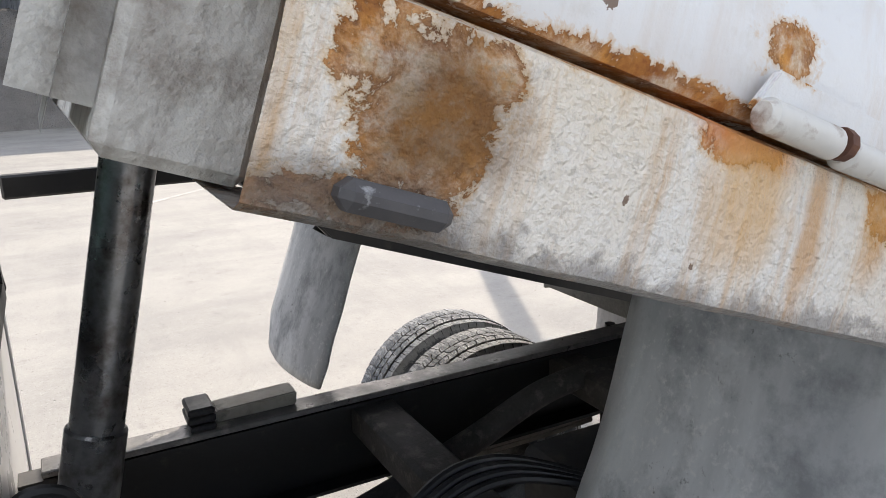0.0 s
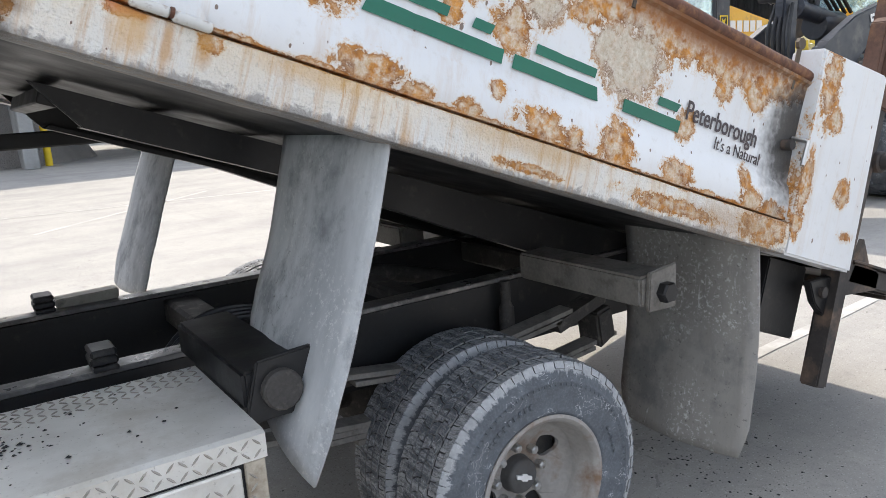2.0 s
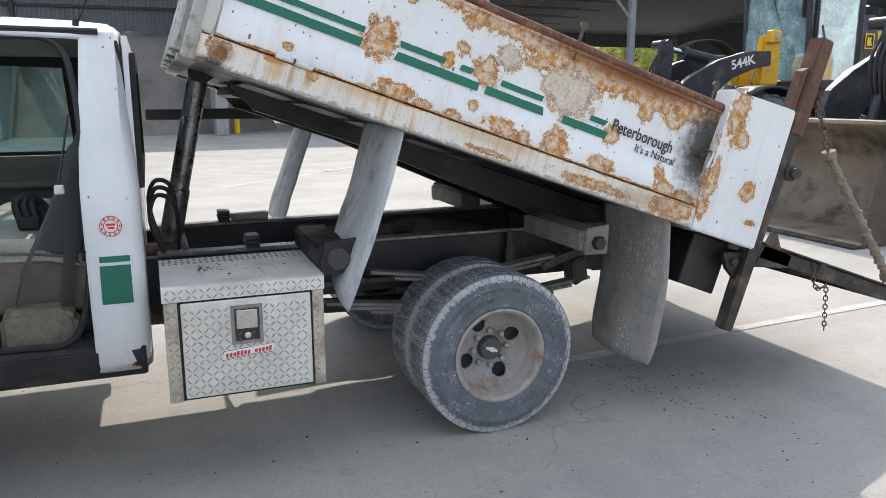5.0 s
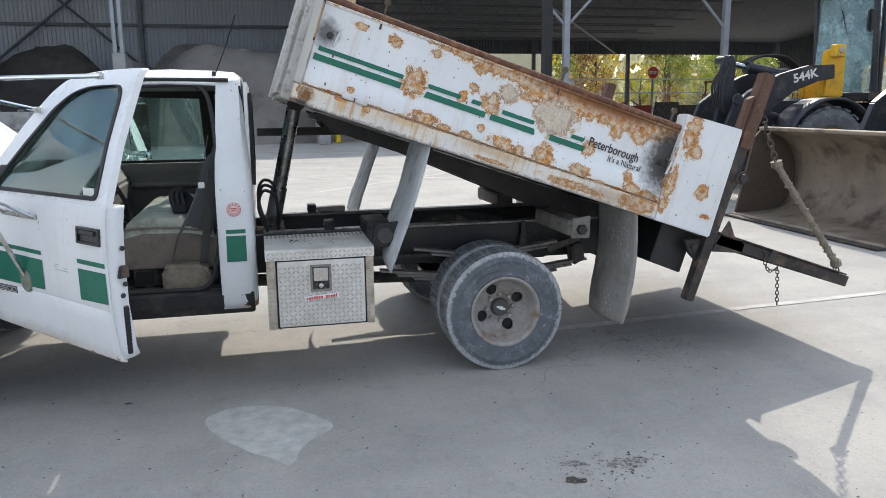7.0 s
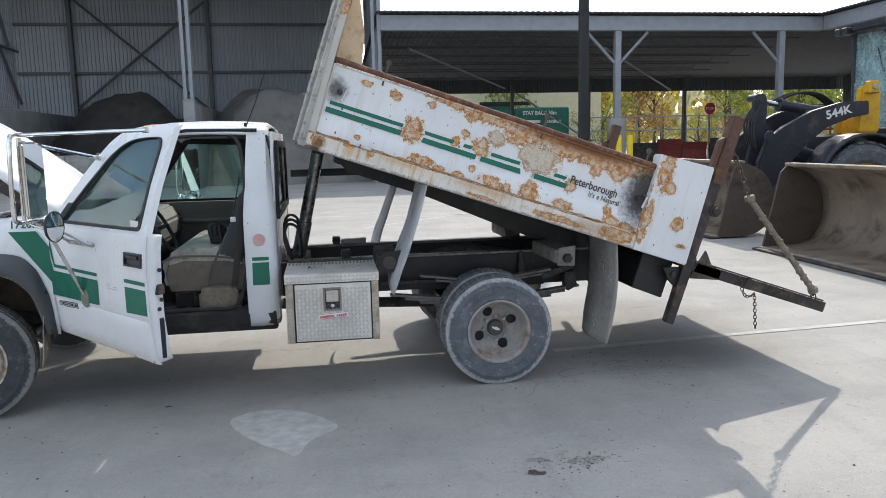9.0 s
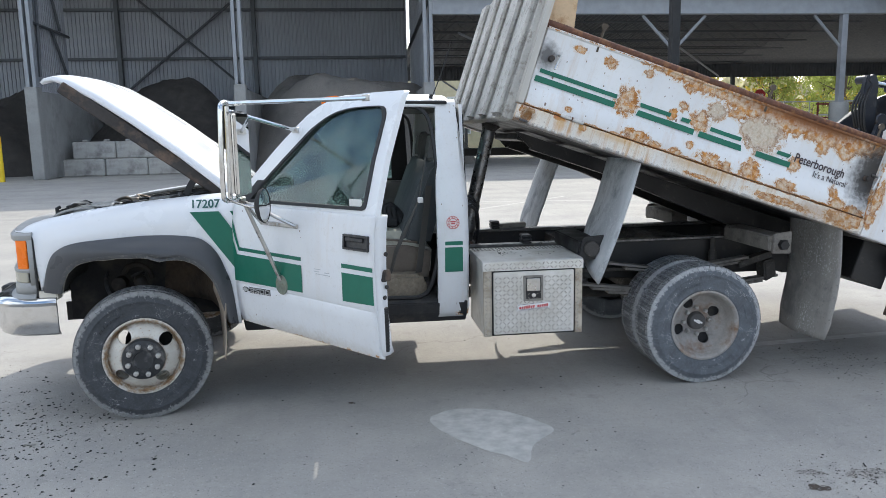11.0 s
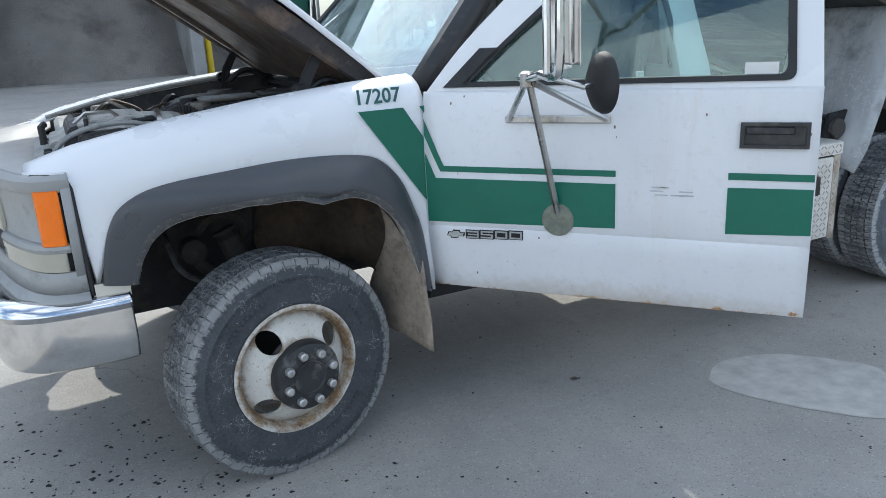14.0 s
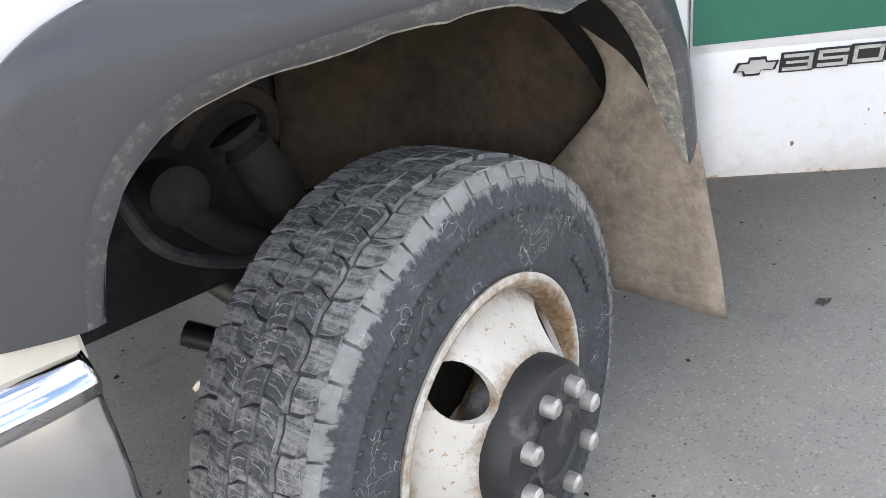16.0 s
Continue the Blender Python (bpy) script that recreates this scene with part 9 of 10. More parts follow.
engine_bit("housing_strap", lambda b: tube(b, [(-3.93, -0.62, 1.13), (-3.925, -0.60, 1.225), (-3.915, -0.30, 1.235), (-3.91, -0.16, 1.20)], 0.008, 6), M["seal"])
engine_bit("latch_panel", lambda b: prism(b, [(-4.10, 1.06), (-4.02, 1.06), (-4.02, 1.135), (-4.04, 1.145), (-4.10, 1.13)], -0.76, -0.10, bevel=0.008), M["dusty_duct"])
for y in (-0.70, -0.62, -0.30):
    engine_bit("panel_bolt", lambda b: lathe(b, [(0.012, 1.12), (0.012, 1.150), (0.0, 1.152)], 8, "z", (-4.05, y, 0)), M["seal"])
for i in range(14):
    # thin wires and clips that catch the light
    x, y = rng.uniform(-3.75, -3.1), rng.uniform(-0.62, -0.1)
    pts = [(x, y, 1.14), (x + rng.uniform(-0.1, 0.1), y + 0.05, 1.215), (x + rng.uniform(0.05, 0.22), y + rng.uniform(-0.1, 0.1), 1.20), (x + 0.25, y + rng.uniform(-0.1, 0.15), 1.13)]
    engine_bit("engine_wire", lambda b: tube(b, curve_points(pts, 5), 0.006, 6), rng.choice((M["alloy"], M["seal"], M["seal"], M["engine"])))
for i in range(16):
    x, y = rng.uniform(-3.9, -3.1), rng.uniform(-0.62, 0.3)
    pts = [(x, y, 1.08)]
    for _ in range(3):
        pts.append((pts[-1][0] + rng.uniform(-0.18, 0.2), pts[-1][1] + rng.uniform(-0.12, 0.14), rng.uniform(1.10, 1.22)))
    pts.append((pts[-1][0] + 0.05, pts[-1][1], 1.05))
    pts = [(x, y, z - 0.005) for x, y, z in pts]
    engine_bit("engine_hose", lambda b: tube(b, curve_points(pts, 5), rng.choice((0.008, 0.012, 0.018)), 7), rng.choice((M["engine"], M["seal"], M["alloy"])))
for i in range(10):
    x, y, w = rng.uniform(-3.95, -3.1), rng.uniform(-0.62, 0.5), rng.uniform(0.03, 0.07)
    engine_bit("engine_bracket", lambda b: box(b, x - w, x + w, y - w * 0.7, y + w * 0.7, 1.0, rng.uniform(1.12, 1.20), 0.008), rng.choice((M["engine"], M["alloy"], M["dark_steel"])))
for s in (-1, 1):
    bm = bmesh.new()
    sheet(bm, [[(x, s * (wing_y(x) - 0.25), wing_top(x) - 0.028) for x in (-4.08, -3.9, -3.6, -3.3, -2.95)], [(x, s * (wing_y(x) - 0.30), wing_top(x) - 0.10) for x in (-4.08, -3.9, -3.6, -3.3, -2.95)]])
    thick(part("wing_ledge", bm, M["under"], truck), 0.008)
# grille and nose
bm = bmesh.new()
prism(bm, [(-4.275, 0.80), (-4.22, 0.80), (-4.20, 1.08), (-4.24, 1.095), (-4.27, 1.08)], -0.33, 0.33, bevel=0.01)


def nose_x(y):
    """Front of the nose across the truck."""
    pts = [(0.0, -4.318), (0.15, -4.314), (0.30, -4.296), (0.46, -4.262), (0.64, -4.220), (0.765, -4.185), (0.865, -4.145), (0.90, -4.118)]
    for (y0, x0), (y1, x1) in zip(pts, pts[1:]):
        if abs(y) <= y1:
            return x0 + (x1 - x0) * (abs(y) - y0) / (y1 - y0)
    return pts[-1][1]


bm2 = bmesh.new()
rows = []
for i in range(37):
    y = -0.87 + 1.74 * i / 36
    xf, dip = nose_x(y), 0.026 * (abs(y) / 0.88) ** 4
    back = min(-4.035, xf + 0.25)
    rows.append([(xf + 0.004, y, 1.074), (xf - 0.006, y, 1.084), (xf - 0.007, y, 1.104 - 0.5 * dip), (xf - 0.004, y, 1.114 - 0.7 * dip), (xf + 0.006, y, 1.122 - 0.9 * dip), (xf + 0.03, y, 1.128 - dip), (xf + 0.075, y, 1.131 - dip), (back, y, 1.132 - dip)])
sheet(bm2, rows)
thick(part("header_panel", bm2, M["header"], truck, "sun-bleached nose panel", True), 0.012)
grille = part("grille", bm, M["bezel"], truck, "grey plastic grille")
for k in range(6):
    bm = bmesh.new()
    box(bm, -4.283, -4.272, -0.28, 0.28, 0.84 + 0.04 * k, 0.855 + 0.04 * k, 0.003)
    part("grille_bar", bm, M["seal"], grille)
bm = bmesh.new()
rows = []
half = [(p.x, p.y) for p in curve_points([(-3.899, 0.982, 0), (-3.93, 0.986, 0), (-3.97, 0.988, 0), (-4.08, 0.985, 0), (-4.175, 0.965, 0), (-4.245, 0.915, 0), (-4.290, 0.84, 0), (-4.326, 0.70, 0), (-4.358, 0.5, 0), (-4.385, 0.25, 0)], 4)]
line = [(x, -y) for x, y in half] + [(-4.392, 0.0)] + [(x, y) for x, y in reversed(half)]
for i, (x, y) in enumerate(line):
    a, b = line[max(i - 1, 0)], line[min(i + 1, len(line) - 1)]
    d = Vector((b[0] - a[0], b[1] - a[1])).normalized()
    n = Vector((-d.y, d.x))
    rows.append([(x + n.x * o, y + n.y * o, z) for o, z in ((-0.15, 0.738), (-0.06, 0.745), (-0.018, 0.740), (-0.002, 0.726), (0.003, 0.712), (-0.003, 0.699), (-0.008, 0.692), (-0.006, 0.65), (-0.006, 0.60), (-0.010, 0.560), (-0.022, 0.530), (-0.055, 0.512))])
sheet(bm, rows)
bump = part("front_bumper", bm, M["chrome"], truck, "dented chrome front bumper", True)
thick(bump, 0.008)
for s in (-1, 1):
    bm = bmesh.new()
    box(bm, -4.405, -4.345, s * 0.44 - 0.06, s * 0.44 + 0.06, 0.57, 0.735, 0.012)
    part("bumper_guard", bm, M["seal"], bump)
for s in (-1, 1):
    bm = bmesh.new()
    prism(bm, [(-4.0, 0.728), (-3.897, 0.722), (-3.897, 0.776), (-4.0, 0.776)], s * 0.964, s * 0.88, bevel=0.005)
    part("bumper_filler", bm, M["filler"], truck, "yellowed cream filler strip with rust")
bm = bmesh.new()
prism(bm, [(-4.27, 0.70), (-4.0, 0.70), (-4.0, 0.735), (-4.27, 0.735)], -0.86, 0.86)
part("valance", bm, M["black_plastic"], truck)
# front suspension and axle
bm = bmesh.new()
tube(bm, [(FRONT_X, -0.72, 0.33), (FRONT_X, 0.72, 0.33)], 0.05, 12)
for s in (-1, 1):
    lathe(bm, [(0.16, s * 0.70), (0.17, s * 0.74), (0.17, s * 0.80)], 20, "y", (FRONT_X, 0, WHEEL_R), True)
part("front_axle", bm, M["black_frame"], truck, "", True)
for s in (-1, 1):
    foot, head = Vector((-3.42, s * 0.68, 0.46)), Vector((-3.545, s * 0.615, 0.800))
    along_it = Matrix.Translation(foot) @ (head - foot).to_track_quat("Z", "Y").to_matrix().to_4x4()
    L = (head - foot).length
    bm = bmesh.new()
    lathe(bm, [(0.026, 0.0), (0.032, 0.01), (0.032, L * 0.62), (0.040, L * 0.63), (0.040, L * 0.90), (0.030, L * 0.93), (0.018, L)], 16, "z", close=True)
    shock = part("front_shock", bm, M["brown_frame"], truck, "dusty shock absorber", True, along_it)
    bm = bmesh.new()
    lathe(bm, [(0.037, L * 0.955), (0.043, L * 0.96), (0.043, L * 0.99), (0.030, L)], 18, "z", close=True)
    part("shock_collar", bm, M["under"], shock, "worn metal collar", True)
    bm = bmesh.new()
    tube(bm, curve_points([(-3.63, s * 0.60, 0.80), (-3.59, s * 0.62, 0.845), (-3.53, s * 0.62, 0.855), (-3.48, s * 0.61, 0.82), (-3.47, s * 0.58, 0.76)], 5), 0.016, 8)
    part("shock_bracket", bm, M["brown_frame"], truck, "", True)
    bm = bmesh.new()
    tube(bm, curve_points([(-3.66, s * 0.60, 0.735), (-3.63, s * 0.62, 0.68), (-3.58, s * 0.64, 0.635), (-3.50, s * 0.67, 0.595), (-3.40, s * 0.69, 0.575), (-3.28, s * 0.60, 0.62)], 5), 0.026, 10)
    lathe(bm, [(0.0, s * 0.645), (0.030, s * 0.645), (0.045, s * 0.635), (0.047, s * 0.57)], 18, "y", (-3.655, 0, 0.735))
    part("upper_control_arm", bm, M["brown_frame"], truck, "", True)
    bm = bmesh.new()
    tube(bm, curve_points([(-3.74, s * 0.55, 0.80), (-3.735, s * 0.62, 0.76), (-3.71, s * 0.64, 0.68), (-3.64, s * 0.66, 0.63), (-3.52, s * 0.70, 0.60)], 5), 0.011, 8)
    part("brake_hose", bm, M["engine"], truck, "", True)
    bm = bmesh.new()
    tube(bm, curve_points([(-3.66, s * 0.47, 0.44), (-3.58, s * 0.56, 0.40), (-3.50, s * 0.64, 0.385), (-3.42, s * 0.64, 0.385), (-3.30, s * 0.56, 0.40), (-3.22, s * 0.47, 0.44)], 4), 0.024, 10)
    part("control_arm", bm, M["black_frame"], truck, "", True)


# ---- the wheel loader behind the bed ----
def loader_tyre(name, parent, x, y, r, width, outer):
    """A big lugged tyre with its yellow rim; outer is the side (-1 or 1) that faces away from the machine."""
    bm = bmesh.new()
    prof = [(r * 0.50, 0.02), (r * 0.60, -0.02), (r * 0.80, -0.03), (r * 0.92, 0.0), (r * 0.965, 0.05)]
    lathe(bm, prof + [(r * 0.97, width / 2)] + [(a, width - b) for a, b in reversed(prof)], 48, "y")
    for i in range(22):
        for side, ph in ((0, 0.0), (1, 0.5)):
            a = 2 * math.pi * (i + ph) / 22
            y0, y1 = (0.0, width * 0.52) if side == 0 else (width * 0.48, width)
            q = [(a - 0.07, y0), (a + 0.07, y0), (a + 0.07 + (0.10 if side else 0.10), y1), (a - 0.05 + 0.10, y1)]
            if side:
                q = [(a + 0.03, y0), (a + 0.15, y0), (a + 0.07, y1), (a - 0.07, y1)]
            top = [bm.verts.new((r * math.cos(t), v, r * math.sin(t))) for t, v in q]
            low = [bm.verts.new((r * 0.955 * math.cos(t), v, r * 0.955 * math.sin(t))) for t, v in q]
            bm.faces.new(top)
            for j in range(4):
                bm.faces.new((top[j], low[j], low[(j + 1) % 4], top[(j + 1) % 4]))
    m = pose(x, y, r, 0, 0, 0 if outer < 0 else 180)
    ty = part(name, bm, M["tyre_dusty"], parent, "big lugged loader tyre", False, m)
    bm = bmesh.new()
    lathe(bm, [(r * 0.52, 0.0), (r * 0.50, 0.03), (r * 0.40, 0.10), (r * 0.2, 0.14), (r * 0.18, 0.06), (0.0, 0.05)], 32, "y")
    part("rim", bm, M["yellow"], ty, "yellow steel rim", True)
    return ty


loader = thing("wheel_loader", "yellow and charcoal wheel loader parked with its bucket down", "wheel loader", (7.9, 7.1, 0), "wheel loaders")
LI = Matrix.Translation((-7.9, -7.2, 0))


def lpart(name, bm, material, label="", smooth=False):
    bmesh.ops.transform(bm, matrix=LI, verts=bm.verts)
    return part(name, bm, material, loader, label, smooth)


for y0, y1 in ((6.30, 6.42), (7.38, 7.50)):
    bm = bmesh.new()
    prism(bm, [(6.42, 1.02), (6.34, 1.22), (6.50, 1.62), (6.80, 1.84), (7.32, 2.10), (7.9, 2.25), (8.42, 2.27), (8.44, 2.03), (8.1, 1.98), (7.62, 1.83), (7.25, 1.55), (6.98, 1.25), (6.70, 0.85), (6.40, 0.55), (6.28, 0.62)], y0, y1, bevel=0.015)
    arm = lpart("lift_arm", bm, M["loader_black"], "charcoal curved lift arm")
lettering("544K", 0.205, M["label"], "lettering", loader, LI @ Matrix.Translation((7.60, 6.292, 1.955)) @ pose(0, 0, 0, 90, -13, 0), squeeze=1.12, bold=0.006)
for y in (6.64,):
    bm = bmesh.new()
    prism(bm, [(6.30, 1.25), (6.42, 1.10), (6.62, 1.55), (6.66, 2.30), (6.58, 2.44), (6.44, 2.42), (6.40, 2.25), (6.40, 1.75)], y - 0.06, y + 0.06, bevel=0.02)
    lpart("bell_crank", bm, M["loader_black"])
bm = bmesh.new()
lathe(bm, [(0.09, 6.27), (0.10, 6.29), (0.10, 6.30)], 18, "y", (6.52, 0, 1.68), True)
lpart("linkage_pin", bm, M["loader_black"], "", True)
bm = bmesh.new()
lathe(bm, [(0.07, 6.56), (0.07, 6.95)], 14, "y", (6.53, 0, 2.36), True)
lpart("linkage_pin", bm, M["loader_black"], "", True)
bm = bmesh.new()
tube(bm, [(6.56, 6.85, 2.33), (7.05, 6.85, 2.24)], 0.05, 12)
lpart("cylinder_rod", bm, M["chrome"], "", True)
bm = bmesh.new()
tube(bm, [(7.05, 6.85, 2.24), (8.1, 6.85, 2.05)], 0.095, 14)
tube(bm, [(7.03, 6.85, 2.245), (7.12, 6.85, 2.23)], 0.115, 14)
lpart("tilt_cylinder", bm, M["loader_black"], "", True)
for y in (6.62, 7.70):
    bm = bmesh.new()
    tube(bm, [(7.2, y, 1.45), (8.2, y, 1.15)], 0.085, 12)
    lpart("lift_cylinder", bm, M["loader_black"], "", True)
for k in range(5):
    bm = bmesh.new()
    o = 0.05 * k
    tube(bm, curve_points([(6.50, 6.55 + o, 2.25), (6.36 - 0.02 * k, 6.5 + o, 1.9), (6.42, 6.5 + o, 1.45), (6.75, 6.55 + o, 1.25)], 6), 0.02, 6)
    lpart("hydraulic_hose", bm, M["seal"], "", True)
for k in range(4):
    bm = bmesh.new()
    o = 0.07 * k
    tube(bm, curve_points([(7.0, 6.85 + o, 2.30), (7.35, 6.8 + o, 2.44), (7.8, 6.8 + o, 2.42), (8.2, 6.85 + o, 2.20)], 6), 0.022, 6)
    lpart("hydraulic_hose", bm, M["seal"], "", True)
bm = bmesh.new()
prism(bm, [(8.36, 1.70), (8.80, 1.70), (8.80, 2.45), (8.66, 2.58), (8.42, 2.52)], 6.48, 6.66, bevel=0.03)
lpart("front_tower", bm, M["yellow"], "yellow front frame tower")
bm = bmesh.new()
prism(bm, [(8.45, 1.60), (8.80, 1.60), (8.80, 2.20), (8.66, 2.30), (8.50, 2.25)], 7.10, 7.28, bevel=0.03)
lpart("front_tower", bm, M["yellow"], "yellow front frame tower")
bm = bmesh.new()
box(bm, 8.45, 8.66, 6.34, 6.50, 2.40, 2.62, 0.02)
lpart("work_lamp_box", bm, M["yellow"])
bm = bmesh.new()
lathe(bm, [(0.0, 6.31), (0.05, 6.315), (0.06, 6.335)], 16, "y", (8.56, 0, 2.52))
lpart("work_lamp", bm, M["lens"], "", True)
bm = bmesh.new()
box(bm, 8.15, 9.2, 6.75, 7.65, 0.75, 1.70, 0.05)
lpart("front_frame", bm, M["loader_black"], "charcoal front frame")
bm = bmesh.new()
lathe(bm, [(0.16, 7.5), (0.17, 7.55), (0.17, 7.95), (0.15, 8.0)], 16, "x", (0, 6.9, 2.05), True)
lpart("valve_block", bm, M["loader_black"], "", True)
for x in (8.15, 11.1):
    loader_tyre("tyre", loader, x - 7.9, 5.95 - 7.2, 0.78, 0.55, -1)
    loader_tyre("tyre", loader, x - 7.9, 8.25 - 7.2, 0.78, 0.55, 1)
bm = bmesh.new()
rows = []
for i in range(13):
    a = math.radians(18 + 150 * i / 12)
    rows.append([(8.20 + 0.93 * math.cos(a), y, 0.80 + 0.90 * math.sin(a)) for y in (5.92, 6.1, 6.5)])
sheet(bm, rows)
ob = lpart("front_fender", bm, M["loader_black"], "black tyre fender", True)
thick(ob, 0.04)
# cab of the loader
bm = bmesh.new()
cx0, cx1, cy0, cy1, cz0, cz1 = 9.30, 10.55, 6.45, 7.95, 1.75, 3.62
for x, y in ((cx0 + 0.02, cy0), (cx0 + 0.02, cy1), (9.50, cy0), (9.50, cy1), (cx1, cy0), (cx1, cy1)):
    tube(bm, [(x + (0.10 if x < 9.4 else 0), y, cz0), (x - (0.02 if x < 9.4 else 0), y, cz1)], 0.055, 8)
box(bm, cx0 - 0.02, cx1 + 0.05, cy0 - 0.05, cy1 + 0.05, cz0 - 0.12, cz0 + 0.05, 0.02)
lpart("cab_frame", bm, M["loader_black"], "charcoal cab frame")
bm = bmesh.new()
box(bm, cx0 - 0.25, cx1 + 0.12, cy0 - 0.12, cy1 + 0.12, cz1, cz1 + 0.16, 0.05, None, 2)
lpart("cab_roof", bm, M["loader_black"], "charcoal cab roof")
for k, y in enumerate((6.42, 6.62, 7.78, 7.98)):
    bm = bmesh.new()
    box(bm, cx0 - 0.36, cx0 - 0.22, y - 0.08, y + 0.08, cz1 - 0.02, cz1 + 0.12, 0.02)
    lpart("roof_lamp", bm, M["black_plastic"])
for nm, pts, ax, d in (("side_pane", [(cx0 + 0.08, cz0 + 0.05), (9.46, cz0 + 0.05), (9.46, cz1), (cx0 + 0.02, cz1)], "y", cy0), ("side_pane", [(9.54, cz0 + 0.05), (cx1 - 0.03, cz0 + 0.05), (cx1 - 0.03, cz1), (9.46, cz1)], "y", cy0), ("front_pane", [(cy0 + 0.04, cz0 + 0.05), (cy1 - 0.04, cz0 + 0.05), (cy1 - 0.04, cz1), (cy0 + 0.04, cz1)], "x", cx0 + 0.03), ("far_pane", [(cx0 + 0.08, cz0 + 0.05), (cx1, cz0 + 0.05), (cx1, cz1), (cx0 + 0.02, cz1)], "y", cy1)):
    bm = bmesh.new()
    prism(bm, pts, d, d + 0.01, axis=ax)
    ob = lpart(nm, bm, M["glass_dark"], "tinted cab glass")
    ob.visible_shadow = False
bm = bmesh.new()
box(bm, 10.50, 10.56, 6.50, 7.90, 1.78, 2.75, 0.01)
lpart("cab_back", bm, M["loader_black"])
bm = bmesh.new()
box(bm, 9.36, 10.56, 6.42, 6.50, 1.28, 1.78, 0.03)
lpart("cab_base", bm, M["loader_black"])
bm = bmesh.new()
box(bm, 9.85, 10.25, 6.95, 7.45, 1.8, 2.35, 0.06, None, 2)
box(bm, 10.15, 10.30, 6.97, 7.43, 2.30, 2.95, 0.06, None, 2)
box(bm, 10.18, 10.29, 7.08, 7.32, 2.97, 3.15, 0.04, None, 2)
lpart("operator_seat", bm, M["trim"], "", True)
bm = bmesh.new()
tube(bm, [(9.45, 7.2, 1.8), (9.52, 7.2, 2.55)], 0.06, 8)
tube(bm, [(9.53 + 0.08 * math.sin(2 * math.pi * i / 20), 7.2 + 0.20 * math.cos(2 * math.pi * i / 20), 2.58 + 0.16 * math.sin(2 * math.pi * i / 20)) for i in range(21)], 0.016, 6, close=False)
lpart("steering_column", bm, M["seal"], "", True)
bm = bmesh.new()
tube(bm, [(cx0 - 0.02, cy0 - 0.06, 3.2), (cx0 - 0.28, cy0 - 0.22, 3.18)], 0.018, 6)
box(bm, cx0 - 0.36, cx0 - 0.24, cy0 - 0.28, cy0 - 0.18, 2.82, 3.20, 0.03, None, 2)
lpart("wing_mirror", bm, M["seal"], "", True)
bm = bmesh.new()
tube(bm, [(cx0 + 0.06, 6.9, 2.25), (cx0 + 0.03, 7.3, 3.3)], 0.015, 5)
lpart("wiper", bm, M["seal"])
bm = bmesh.new()
prism(bm, [(11.05, 1.0), (13.0, 1.0), (13.05, 2.35), (12.9, 2.45), (11.05, 2.85)], 6.55, 7.85, bevel=0.06)
lpart("engine_hood", bm, M["yellow"], "yellow engine hood")
bm = bmesh.new()
box(bm, 10.58, 11.04, 6.46, 7.9, 1.4, 2.95, 0.05, None, 2)
lpart("hood_panel", bm, M["loader_black"], "charcoal panel behind the cab")
bm = bmesh.new()
ring_plate(bm, [(10.70, 2.35), (10.92, 2.35), (10.92, 2.62), (10.70, 2.62)], [(10.72, 2.37), (10.90, 2.37), (10.90, 2.60), (10.72, 2.60)], 6.446, 6.452)
prism(bm, [(10.75, 2.41), (10.87, 2.41), (10.84, 2.50), (10.86, 2.57), (10.80, 2.53), (10.76, 2.57)], 6.446, 6.452)
lpart("panel_emblem", bm, M["bollard"])
for k in range(5):
    bm = bmesh.new()
    box(bm, 11.12 + 0.20 * k, 11.27 + 0.20 * k, 6.535, 6.547, 2.34, 2.54)
    lpart("writing_bar", bm, M["label"])
bm = bmesh.new()
box(bm, 9.2, 11.9, 6.75, 7.65, 0.7, 1.6, 0.04)
lpart("rear_frame", bm, M["loader_black"])
bm = bmesh.new()
for k in range(4):
    box(bm, 9.3 + 0.05 * k, 9.85, 5.98, 6.4, 0.45 + 0.33 * k, 0.50 + 0.33 * k, 0.01)
lpart("cab_step", bm, M["loader_black"])
bm = bmesh.new()
tube(bm, [(9.35, 6.1, 1.2), (9.35, 6.1, 2.5), (9.5, 6.3, 2.7)], 0.02, 6)
lpart("grab_rail", bm, M["loader_black"], "", True)


M["cheek"] = surface("grimy_cheek_plate", (0.095, 0.072, 0.055), 0.7, 0.2, var=0.35, scale=3.0, dirt=(0.04, 0.032, 0.027), dirt_amount=0.5, dirt_scale=3.0)


